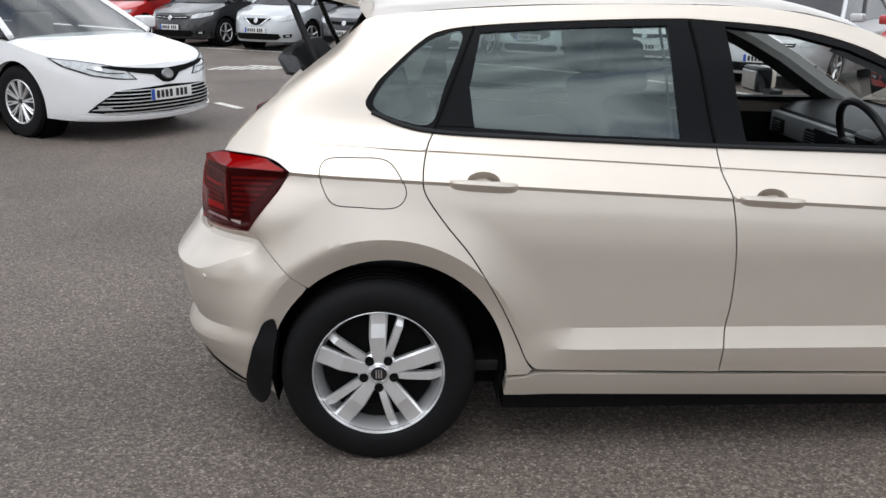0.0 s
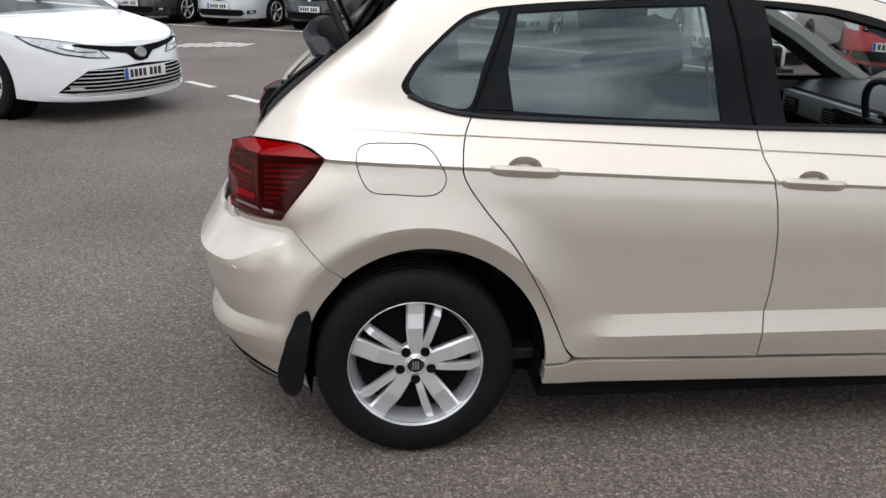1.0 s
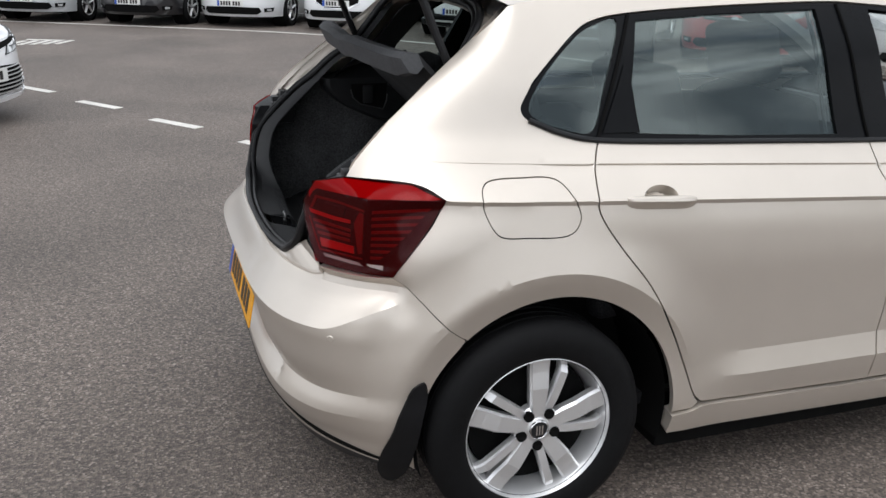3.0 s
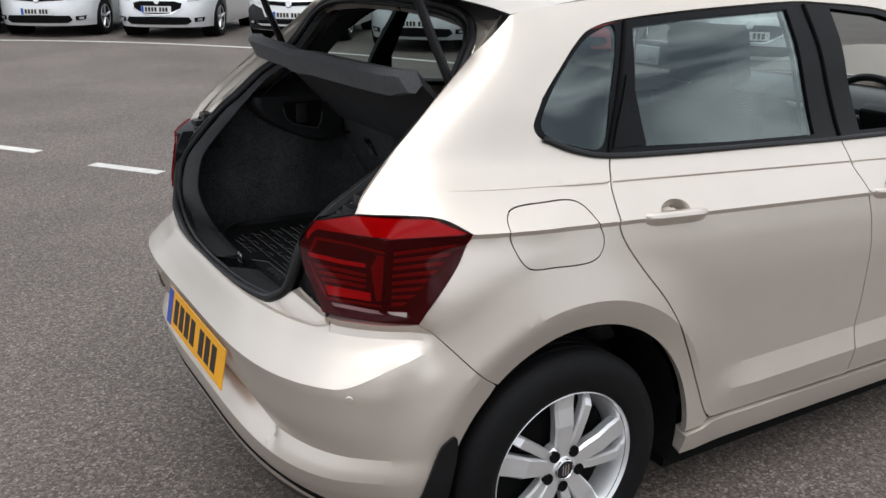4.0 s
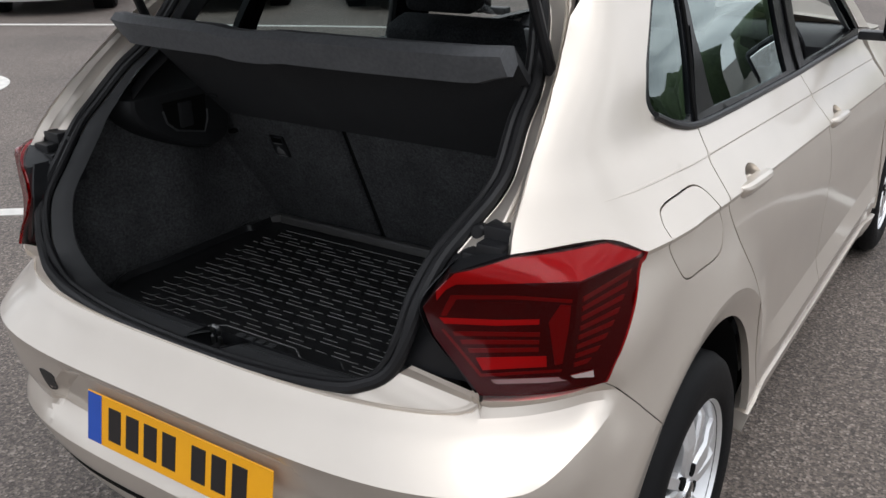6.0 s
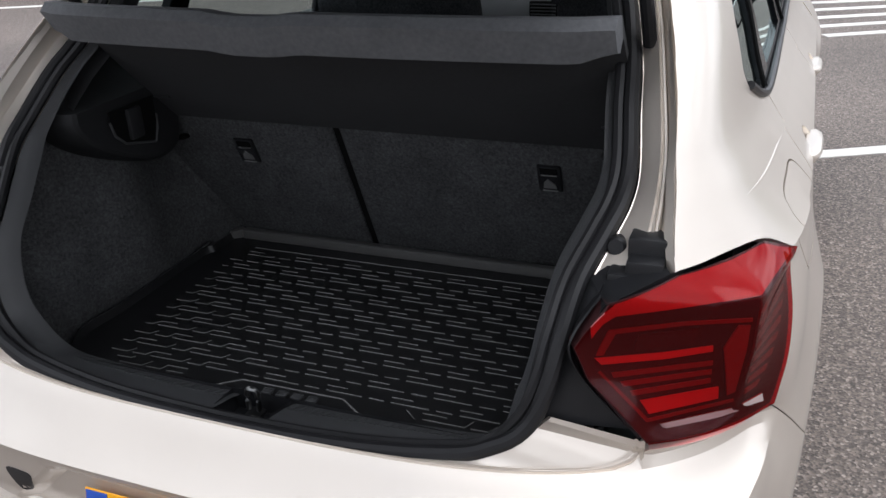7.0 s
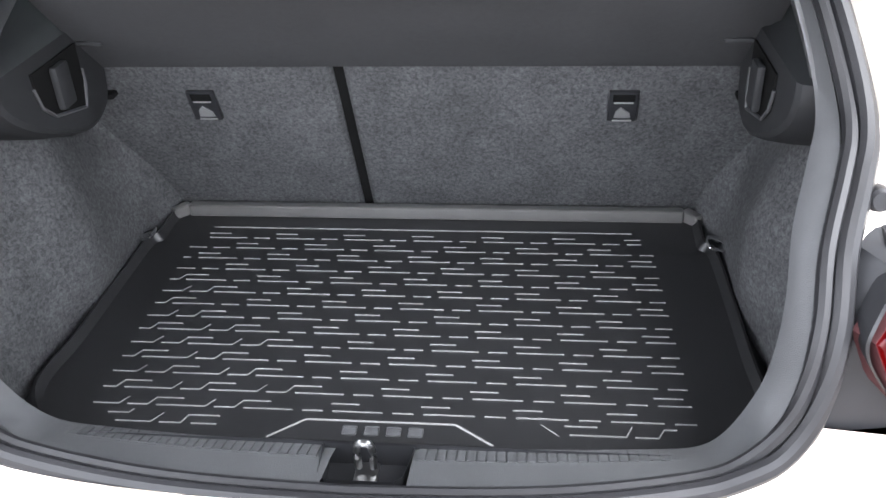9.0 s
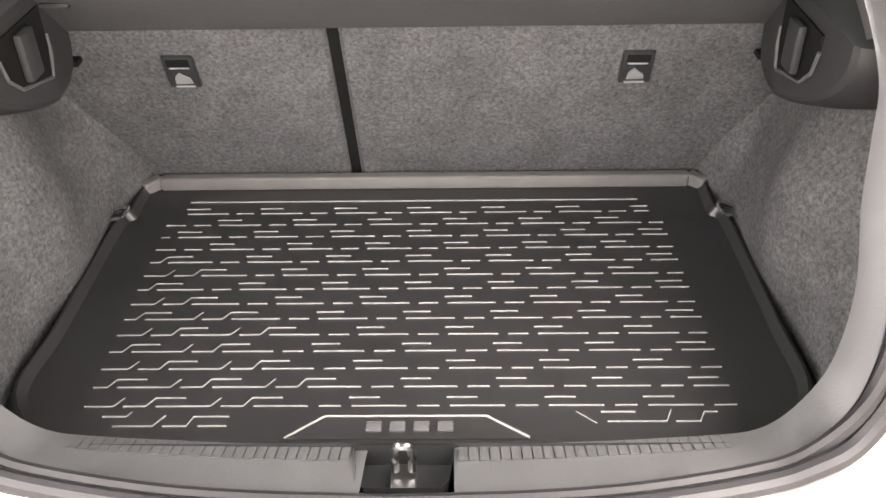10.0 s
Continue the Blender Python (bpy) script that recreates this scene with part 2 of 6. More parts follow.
def box(bm, x0, x1, y0, y1, z0, z1, bevel=0.0, seg=2, m=None):
    r = bmesh.ops.create_cube(bm, size=1.0)
    vs = r["verts"]
    for v in vs:
        v.co = Vector((x0 + (v.co.x + 0.5) * (x1 - x0), y0 + (v.co.y + 0.5) * (y1 - y0), z0 + (v.co.z + 0.5) * (z1 - z0)))
    if bevel:
        es = list({e for v in vs for e in v.link_edges})
        r = bmesh.ops.bevel(bm, geom=es, offset=bevel, segments=seg, profile=0.6, affect="EDGES")
        vs = list({v for f in r["faces"] for v in f.verts} | {v for v in vs if v.is_valid})
    if m is not None:
        seen = set()
        for v in vs:
            if v.is_valid and v not in seen:
                seen.add(v)
                v.co = m @ v.co
    return bm


def boxed(*a, **k):
    return box(bmesh.new(), *a, **k)


def sweep(bm, path, radius, sides=8, closed=False, flat=1.0, up=(0, 0, 1)):
    """A tube along points; flat squeezes it along up."""
    pts = [Vector(p) for p in path]
    n = len(pts)
    rings = []
    for i, p in enumerate(pts):
        a, b = pts[(i - 1) % n] if closed or i else p, pts[(i + 1) % n] if closed or i < n - 1 else p
        d = (b - a).normalized()
        s = d.cross(Vector(up))
        s = s.normalized() if s.length > 1e-4 else d.orthogonal().normalized()
        t = s.cross(d).normalized()
        r = radius[i] if isinstance(radius, (list, tuple)) else radius
        rings.append([bm.verts.new(p + s * r * math.cos(2 * math.pi * k / sides) + t * r * flat * math.sin(2 * math.pi * k / sides)) for k in range(sides)])
    for i in range(n if closed else n - 1):
        A, B = rings[i], rings[(i + 1) % n]
        for k in range(sides):
            bm.faces.new((A[k], A[(k + 1) % sides], B[(k + 1) % sides], B[k]))
    if not closed:
        bm.faces.new(rings[0][::-1])
        bm.faces.new(rings[-1])
    bmesh.ops.recalc_face_normals(bm, faces=bm.faces)
    return bm


def lathe(bm, profile, centre, steps=48, axis="y"):
    """Turns a profile of (radius, along) round the y axis at centre."""
    cx, cy, cz = centre
    rings = []
    for i in range(steps):
        a = 2 * math.pi * i / steps
        rings.append([bm.verts.new((cx + r * math.cos(a), cy + h, cz + r * math.sin(a))) for r, h in profile])
    for i in range(steps):
        A, B = rings[i], rings[(i + 1) % steps]
        for k in range(len(profile) - 1):
            bm.faces.new((A[k], A[k + 1], B[k + 1], B[k]))
    bmesh.ops.recalc_face_normals(bm, faces=bm.faces)
    return bm


def prism(bm, outline, lift, place):
    """A slab of the 2D outline, lift thick; place(u, v, h) gives the place."""
    lo = [bm.verts.new(place(u, v, 0)) for u, v in outline]
    hi = [bm.verts.new(place(u, v, lift)) for u, v in outline]
    bm.faces.new(hi)
    bm.faces.new(lo[::-1])
    for i in range(len(outline)):
        j = (i + 1) % len(outline)
        bm.faces.new((lo[i], lo[j], hi[j], hi[i]))
    bmesh.ops.recalc_face_normals(bm, faces=bm.faces)
    return bm


def grid_mesh(bm, rows, close=False):
    """Quads over rows of points."""
    vs = [[bm.verts.new(p) for p in r] for r in rows]
    for a, b in zip(vs[:-1], vs[1:]):
        k = len(a)
        for i in range(k if close else k - 1):
            j = (i + 1) % k
            bm.faces.new((a[i], a[j], b[j], b[i]))
    return vs


def smoothstep(a, b, x):
    t = np.clip((x - a) / (b - a), 0, 1)
    return t * t * (3 - 2 * t)


def spline(points, per=8, closed=False):
    """A smooth curve (Catmull-Rom) through a few points of any size."""
    P = [np.array(p, float) for p in points]
    n, out = len(P), []
    for i in range(n if closed else n - 1):
        p0, p1, p2, p3 = (P[(i - 1) % n] if closed or i else P[0]), P[i], P[(i + 1) % n], (P[(i + 2) % n] if closed or i < n - 2 else P[-1])
        for k in range(per):
            t = k / per
            out.append(0.5 * (2 * p1 + (p2 - p0) * t + (2 * p0 - 5 * p1 + 4 * p2 - p3) * t * t + (3 * p1 - p0 - 3 * p2 + p3) * t ** 3))
    if not closed:
        out.append(P[-1])
    return [tuple(p) for p in out]


# ---------------------------------------------------------------- sheet metal on curved shells
def inside_poly(px, pz, poly):
    a = np.array(poly)
    b = np.roll(a, -1, axis=0)
    hit = np.zeros(len(px), bool)
    for (x0, z0), (x1, z1) in zip(a, b):
        if z0 == z1:
            continue
        c = (z0 > pz) != (z1 > pz)
        hit ^= c & (px < (x1 - x0) * (pz - z0) / (z1 - z0) + x0)
    return hit


def dense(poly, step, closed=True):
    out, n = [], len(poly)
    for i in range(n if closed else n - 1):
        p, q = np.array(poly[i], float), np.array(poly[(i + 1) % n], float)
        k = max(1, int(math.ceil(np.linalg.norm(q - p) / step)))
        out += [tuple(p + (q - p) * j / k) for j in range(k)]
    if not closed:
        out.append(tuple(poly[-1]))
    keep = [out[0]]
    for p in out[1:]:
        if math.dist(p, keep[-1]) > 0.15 * min(step, 0.02):
            keep.append(p)
    if closed and math.dist(keep[0], keep[-1]) < 0.003:
        keep.pop()
    return keep


def shrink(poly, d):
    a = np.array(poly)
    t = np.roll(a, -1, 0) - np.roll(a, 1, 0)
    n = np.stack([-t[:, 1], t[:, 0]], 1) / (np.linalg.norm(t, axis=1, keepdims=True) + 1e-9)
    area = 0.5 * np.sum(a[:, 0] * np.roll(a[:, 1], -1) - np.roll(a[:, 0], -1) * a[:, 1])
    return [tuple(p) for p in a + n * d * (1 if area > 0 else -1)]


def sheet(surf, outline, holes=(), lines=(), step=0.02, gap=0.0022, lift=0.0, rim=0.018, mirror=False, both=False, bm=None):
    """A bent sheet over surf(u, v): its outline and holes are folded back by rim; lines are creases."""
    outline = shrink(dense(outline, step), gap)
    holes = [shrink(dense(h, step * 0.6), -gap * 0.3) for h in holes]
    pts, edges = [], []
    for ring in [outline, *holes]:
        k = len(pts)
        pts += ring
        edges += [(k + i, k + (i + 1) % len(ring)) for i in range(len(ring))]
    for ln in lines:
        ln = dense(ln, step, False)
        a = np.array(ln)
        ok = inside_poly(a[:, 0], a[:, 1], outline)
        near = np.array(outline)
        prev = None
        for i, p in enumerate(ln):
            if ok[i] and np.min(np.hypot(near[:, 0] - p[0], near[:, 1] - p[1])) > 0.3 * step:
                pts.append(p)
                if prev is not None:
                    edges.append((prev, len(pts) - 1))
                prev = len(pts) - 1
            else:
                prev = None
    fixed = np.array(pts)
    lo, hi = np.array(outline).min(0), np.array(outline).max(0)
    gu, gv = np.meshgrid(np.arange(lo[0] + step / 2, hi[0], step), np.arange(lo[1] + step / 2, hi[1], step))
    gu, gv = gu.ravel(), gv.ravel()
    ok = inside_poly(gu, gv, outline)
    for h in holes:
        ok &= ~inside_poly(gu, gv, h)
    gu, gv = gu[ok], gv[ok]
    if len(gu):
        far = np.ones(len(gu), bool)
        for k in range(0, len(gu), 400):
            d = np.hypot(gu[k:k + 400, None] - fixed[None, :, 0], gv[k:k + 400, None] - fixed[None, :, 1]).min(1)
            far[k:k + 400] = d > 0.55 * step
        pts += list(zip(gu[far], gv[far]))
    vs, es, fs, *_ = geometry.delaunay_2d_cdt([Vector(p) for p in pts], edges, [], 0, 1e-5, False)
    V = np.array([(v.x, v.y) for v in vs])
    T = np.array([tuple(f) for f in fs])
    c = V[T].mean(1)
    ok = inside_poly(c[:, 0], c[:, 1], outline)
    for h in holes:
        ok &= ~inside_poly(c[:, 0], c[:, 1], h)
    bm = bm or bmesh.new()
    for side in ((1, -1) if both else ((-1,) if mirror else (1,))):
        made = {}
        def vert(i):
            if i not in made:
                u, v = V[i]
                p = Vector(surf(u, v))
                if lift:
                    p += normal_of(surf, u, v) * lift
                made[i] = bm.verts.new((p.x, p.y * side, p.z))
            return made[i]
        faces = []
        for t in T[ok]:
            a, b, cc = (vert(int(i)) for i in t)
            try:
                faces.append(bm.faces.new((a, b, cc) if side > 0 else (a, cc, b)))
            except ValueError:
                pass
        if rim:
            back = {made[i]: normal_of(surf, *V[i]) for i in made}
            border = [e for e in {e for f in faces for e in f.edges} if len(e.link_faces) == 1]
            folded = {}
            for e in border:
                for v in e.verts:
                    if v not in folded:
                        n = back[v]
                        folded[v] = bm.verts.new(v.co - Vector((n.x, n.y * side, n.z)) * rim)
            for e in border:
                a, b = e.verts
                bm.faces.new((a, b, folded[b], folded[a]))
    bmesh.ops.recalc_face_normals(bm, faces=bm.faces)
    return bm


def normal_of(surf, u, v, h=0.004):
    p, a, b = Vector(surf(u, v)), Vector(surf(u + h, v)), Vector(surf(u, v + h))
    if (a - p).length < 1e-9:
        a = p * 2 - Vector(surf(u - h, v))
    n = (a - p).cross(b - p)
    n = n.normalized() if n.length > 1e-12 else Vector((0, 1, 0))
    return -n


def pchip(xs, ys):
    """A smooth curve through few points that does not overshoot."""
    xs, ys = np.array(xs, float), np.array(ys, float)
    h, d = np.diff(xs), np.diff(ys) / np.diff(xs)
    m = np.zeros(len(xs))
    m[0], m[-1] = d[0], d[-1]
    for i in range(1, len(xs) - 1):
        if d[i - 1] * d[i] > 0:
            w1, w2 = 2 * h[i] + h[i - 1], h[i] + 2 * h[i - 1]
            m[i] = (w1 + w2) / (w1 / d[i - 1] + w2 / d[i])

    def f(x):
        x = np.clip(np.asarray(x, float), xs[0], xs[-1])
        i = np.clip(np.searchsorted(xs, x) - 1, 0, len(xs) - 2)
        t = (x - xs[i]) / h[i]
        return (ys[i] * (1 + 2 * t) * (1 - t) ** 2 + m[i] * h[i] * t * (1 - t) ** 2 + ys[i + 1] * t * t * (3 - 2 * t) + m[i + 1] * h[i] * t * t * (t - 1))
    return f


def joined(*curves):
    """Several smooth stretches that meet in creases; each is (xs, ys)."""
    fs = [(c[0][0], c[0][-1], pchip(*c)) for c in curves]

    def f(x):
        x = np.asarray(x, float)
        out = fs[0][2](x)
        for a, b, g in fs[1:]:
            out = np.where(x > a, g(x), out)
        return out
    return f


# ---------------------------------------------------------------- the hatchback's shell: origin on the ground under its rear axle, nose towards +x, driver's side at -y
HUB = (0.03, 0.31)
side_width = joined(([0.10, 0.20, 0.24, 0.33, 0.45, 0.60, 0.75, 0.85, 0.922], [0.72, 0.762, 0.780, 0.796, 0.793, 0.794, 0.797, 0.791, 0.777]), ([0.922, 0.934], [0.777, 0.7815]),
                    ([0.934, 0.97, 1.012], [0.7815, 0.755, 0.722]), ([1.012, 1.0175], [0.722, 0.7242]),
                    ([1.0175, 1.042, 1.069, 1.20, 1.34, 1.42, 1.5], [0.7242, 0.706, 0.687, 0.640, 0.577, 0.532, 0.46]))
soft_width = pchip([0.85, 0.934, 0.97, 1.012, 1.042, 1.069, 1.20, 1.34, 1.42, 1.5], [0.792, 0.779, 0.754, 0.7235, 0.705, 0.687, 0.640, 0.577, 0.532, 0.46])
rear_reach = joined(([0.10, 0.25, 0.30, 0.36, 0.395], [0.55, 0.625, 0.650, 0.664, 0.668]), ([0.395, 0.45], [0.668, 0.640]),
                    ([0.45, 0.52, 0.60, 0.628], [0.640, 0.668, 0.682, 0.692]),
                    ([0.628, 0.66, 0.715], [0.692, 0.668, 0.634]),
                    ([0.715, 0.735, 0.76, 0.80, 0.90, 0.98, 1.0, 1.03, 1.07, 1.1, 1.15, 1.2, 1.25, 1.3, 1.38, 1.5], [0.634, 0.626, 0.612, 0.608, 0.604, 0.602, 0.596, 0.579, 0.543, 0.509, 0.426, 0.342, 0.269, 0.194, 0.10, 0.05]))
rear_square = pchip([0.1, 0.30, 0.36, 0.42, 0.6, 0.64, 0.70, 0.735, 0.765, 0.9, 0.96, 1.03, 1.07, 1.2, 1.25, 1.3, 1.5], [3.2, 3.3, 3.9, 4.4, 4.4, 4.1, 3.4, 3.25, 4.0, 3.7, 3.8, 4.0, 4.2, 4.4, 4.0, 3.5, 3.5])
flank_square = pchip([0.1, 0.30, 0.42, 0.6, 0.765, 0.9, 0.96, 1.03, 1.07, 1.2, 1.25, 1.3, 1.5], [3.2, 3.3, 4.2, 4.2, 4.0, 3.7, 3.8, 4.0, 4.2, 4.4, 4.0, 3.5, 3.5])
nose_reach = pchip([0.1, 0.25, 0.45, 0.6, 0.75, 0.9, 1.0, 1.5], [3.05, 3.2, 3.27, 3.26, 3.18, 2.98, 2.7, 2.4])
REAR = 1.35
RIDGE_X, RIDGE_Y = [-0.450, -0.449, -0.446], [0.704, 0.721, 0.725]


def arch_crease(a):
    """Radius of the crease round the rear wheel arch at a degrees."""
    return np.interp(a, [0, 60, 90, 150, 200], [0.430, 0.438, 0.443, 0.461, 0.466])


def half_width(x, z):
    shear = 0.055 * x * smoothstep(0.55, 0.8, z) * (1 - smoothstep(1.1, 1.3, z))
    level = z + shear + 0.003
    fade = smoothstep(-0.06, 0.04, -np.asarray(x, float)) * (np.asarray(level) > 0.97)
    w = side_width(level) * (1 - fade) + soft_width(np.maximum(level, 0.86)) * fade
    ridge = np.interp(z, [0.30, 0.36, 0.388, 0.455], [0, 0.012, 0.017, 0]) * smoothstep(0.46, 0.66, x) * (1 - smoothstep(2.0, 2.15, x))
    r = np.hypot(x - HUB[0], z - HUB[1])
    around = np.degrees(np.arctan2(z - HUB[1], x - HUB[0])) % 360
    arched = smoothstep(4, 50, around) * (1 - smoothstep(215, 250, around))
    flare = (0.008 + 0.019 * arched) * np.clip((0.560 - r) / 0.124, 0, 1) ** 1.5 + 0.014 * np.clip((0.54 - np.hypot(x - 2.52, z - 0.31)) / 0.11, 0, 1) ** 1.4
    flare = flare - 0.022 * np.clip((arch_crease(around) - r) / (arch_crease(around) - 0.374), 0, 1) * arched
    taper = 0.09 * np.clip(0.2 - x, 0, 1) ** 2 * smoothstep(0.8, 0.95, z)
    shoulder = 0.0045 * np.clip(1 - np.abs(level - 0.934) / 0.022, 0, 1) * smoothstep(0.0, 0.08, -np.asarray(x, float))
    return w + ridge + flare + shoulder - taper


def shelf_rise(th):
    return 0.086 * (1 - smoothstep(0.22, 0.72, th))


RISE = 0.002
LEVELS = np.arange(0.14, 1.47, RISE)
TH = np.linspace(0, 1, 700) ** 3 * math.pi / 2
REAR_X, REAR_Y, REAR_T = [], [], []
for z in LEVELS:
    rise = shelf_rise(TH)
    lower = 0.628 + rise
    level = z if z >= 0.72 else np.where(z > lower, 0.628 + (z - lower) / (0.7201 - lower) * 0.087, z - rise * smoothstep(0.5, 0.6, z))
    lift = z - level
    fade, back = smoothstep(0.32, 0.48, TH), smoothstep(0.26, 0.50, TH)
    n = back * float(rear_square(z)) + (1 - back) * float(flank_square(z))
    r = rear_reach(level) if z >= 0.80 or z < 0.5 else fade * rear_reach(level) + (1 - fade) * np.interp(z, [0.5, 0.55, 0.62, 0.72, 0.80], [rear_reach(0.5), 0.670, 0.66, 0.624, 0.608])
    x = -r * np.sin(TH) ** (2 / n)
    y = half_width(x, z) * np.maximum(np.cos(TH), 0) ** (2 / n) * (1 - 0.016 * smoothstep(0.628, 0.70, z - lift * fade) * smoothstep(0.30, 0.42, -x))
    y[-1] = 0
    x = x + 0.020 * (1 - smoothstep(-0.02, 0.02, y - 0.30 - (0.60 - z) * 1.1)) * smoothstep(0.40, 0.46, z) * (1 - smoothstep(0.582, 0.614, z))
    s = np.concatenate([[0], np.cumsum(np.hypot(np.diff(x), np.diff(y)))])
    q = np.linspace(0, s[-1], 181)
    REAR_X.append(np.interp(q, s, x))
    REAR_Y.append(np.interp(q, s, y))
    REAR_T.append(np.interp(q, s, TH))
REAR_X, REAR_Y, REAR_T = np.array(REAR_X), np.array(REAR_Y), np.array(REAR_T)
REAR_K = REAR_Y / np.array([half_width(x, z) for x, z in zip(REAR_X, LEVELS)])


def shell(u, z):
    """u: metres ahead of the rear axle line with a minus; behind it the share of the way round to the middle, times REAR."""
    if u <= 0:
        x = -u
        y = float(half_width(x, z))
        if x > 2.3:
            f = float(nose_reach(z))
            k = min(max((x - 2.3) / (f - 2.3), 0), 1)
            y *= (1 - k ** 2.8) ** (1 / 2.8)
        return (x, -y, z)
    i = min(max((z - LEVELS[0]) / RISE, 0), len(LEVELS) - 1.001)
    k = min(max(u / REAR, 0), 1) * 180
    a, b = int(i), min(int(k), 179)
    fa, fb = i - a, k - b
    out = []
    for T in (REAR_X, REAR_Y, REAR_K):
        out.append((T[a, b] * (1 - fb) + T[a, b + 1] * fb) * (1 - fa) + (T[a + 1, b] * (1 - fb) + T[a + 1, b + 1] * fb) * fa)
    if out[0] > -0.33:
        out[1] = half_width(out[0], z) * out[2]
    return (float(out[0]), -float(out[1]), z)


def on_shell(*p):
    """(u, z) of a place given as (x, z) on the side or (x, y, z) round the tail."""
    if len(p) == 2:
        x, z = p
        if x >= 0:
            return (-x, z)
        i = (z - LEVELS[0]) / RISE
        k = [float(np.interp(-x, -REAR_X[j], np.arange(181))) for j in (int(i), int(i) + 1)]
        return ((k[0] + (k[1] - k[0]) * (i - int(i))) / 180 * REAR, z)
    x, y, z = p
    if x >= 0:
        return (-x, z)
    i = min(max(int(round((z - LEVELS[0]) / RISE)), 0), len(LEVELS) - 1)
    k = np.argmin((REAR_X[i] - x) ** 2 + (REAR_Y[i] - abs(y)) ** 2)
    best = (1e9, 0.0)
    for j in (k - 1, k):
        if 0 <= j < 180:
            p, q = np.array((REAR_X[i][j], REAR_Y[i][j])), np.array((REAR_X[i][j + 1], REAR_Y[i][j + 1]))
            f = float(np.clip(np.dot(np.array((x, abs(y))) - p, q - p) / max(np.dot(q - p, q - p), 1e-9), 0, 1))
            best = min(best, (float(np.linalg.norm(p + (q - p) * f - (x, abs(y)))), j + f))
    return (best[1] / 180 * REAR, z)


def round_tail(y, z):
    """u of the place at half-width y on the tail."""
    i = min(max(int(round((z - LEVELS[0]) / RISE)), 0), len(LEVELS) - 1)
    return float(np.interp(-abs(y), -REAR_Y[i], np.arange(181))) / 180 * REAR


def way(*pts, per=6):
    return spline([on_shell(*p) for p in pts], per)


def arc(cx, cz, r, a0, a1, n=24):
    return [on_shell(cx + r * math.cos(radians(a0 + (a1 - a0) * i / n)), cz + r * math.sin(radians(a0 + (a1 - a0) * i / n))) for i in range(n + 1)]


def crease_arc(a0, a1, n):
    return [on_shell(HUB[0] + arch_crease(a) * math.cos(radians(a)), HUB[1] + arch_crease(a) * math.sin(radians(a))) for a in np.linspace(a0, a1, n + 1)]


# creases
def crease_z(x):
    return 0.931 - 0.055 * x


CREASES = [[on_shell(x, crease_z(x) + d) for x in np.arange(-0.26, 2.3, 0.02)] for d in (0.0, -0.012)]
CREASES += [[(-x, 1.009 - 0.055 * x) for x in np.arange(0.0, 2.2, 0.02)], [(-x, 1.0145 - 0.055 * x) for x in np.arange(0.0, 2.2, 0.02)],
           [(-x, 0.388) for x in np.arange(0.56, 2.1, 0.02)], [(-x, 0.455) for x in np.arange(0.60, 2.1, 0.02)],
           crease_arc(12, 150, 60)]
BUMPER_CREASES = [crease_arc(120, 190, 40)] + [[(REAR * k / 80, z) for k in range(12, 81)] for z in (0.395, 0.45)]
BUMPER_CREASES += [[(round_tail(0.30 + (0.60 - z) * 1.1 + d, z), z) for z in np.linspace(0.462, 0.590, 10)] for d in (-0.02, 0.02)]


def shelf_edge(k):
    """Height of the bumper shelf's crisp lower edge at column k."""
    z = 0.66
    for _ in range(30):
        z = 0.5 * z + 0.5 * (0.628 + float(shelf_rise(REAR_T[int(round((z - LEVELS[0]) / RISE))][k])))
    return z


first = int(np.argmax(REAR_T[270] > 0.34))
BUMPER_CREASES += [[(REAR * k / 180, shelf_edge(k)) for k in range(first, 181)]]
BUMPER_CREASES += [[(REAR * k / 180, 0.7195) for k in range(first, 130)]]


hatch = thing("hatchback_car", "silver-beige five-door hatchback with its tailgate open, parked on asphalt", "car")
DOOR_REAR = [(0.171, 1.056), (0.150, 1.014), (0.137, 0.941), (0.145, 0.882), (0.205, 0.794), (0.288, 0.691), (0.372, 0.55), (0.430, 0.43), (0.464, 0.352)]
DOOR_FRONT = [(1.051, 1.014), (1.060, 0.942), (1.088, 0.860), (1.108, 0.697), (1.110, 0.548), (1.097, 0.436), (1.093, 0.302)]
DLO_TOP = [(-0.027, 1.121), (-0.034, 1.134), (-0.030, 1.152), (0.001, 1.198), (0.056, 1.250), (0.131, 1.314), (0.19, 1.345), (0.30, 1.363), (0.552, 1.379), (0.903, 1.391), (1.06, 1.386), (1.30, 1.366), (1.478, 1.326), (1.6, 1.276), (1.8, 1.165), (2.02, 1.01)]
DLO_LOW = [(2.02, 0.985), (1.573, 1.000), (1.05, 1.016), (0.756, 1.028), (0.394, 1.044), (0.171, 1.058), (0.07, 1.078), (-0.004, 1.107), (-0.017, 1.1125)]
RAIL = [(-0.036, 1.382), (0.2, 1.412), (0.6, 1.432), (1.0, 1.436), (1.3, 1.420), (1.6, 1.345), (1.85, 1.21), (2.1, 1.06), (2.22, 0.985)]
PILLAR = [(-0.474, -0.621, 0.986), (-0.466, -0.619, 1.005), (-0.449, -0.615, 1.03), (-0.411, -0.609, 1.07), (-0.379, -0.602, 1.10), (-0.319, -0.590, 1.15), (-0.259, -0.575, 1.20), (-0.195, -0.558, 1.25), (-0.130, -0.539, 1.30), (-0.036, -0.515, 1.382)]
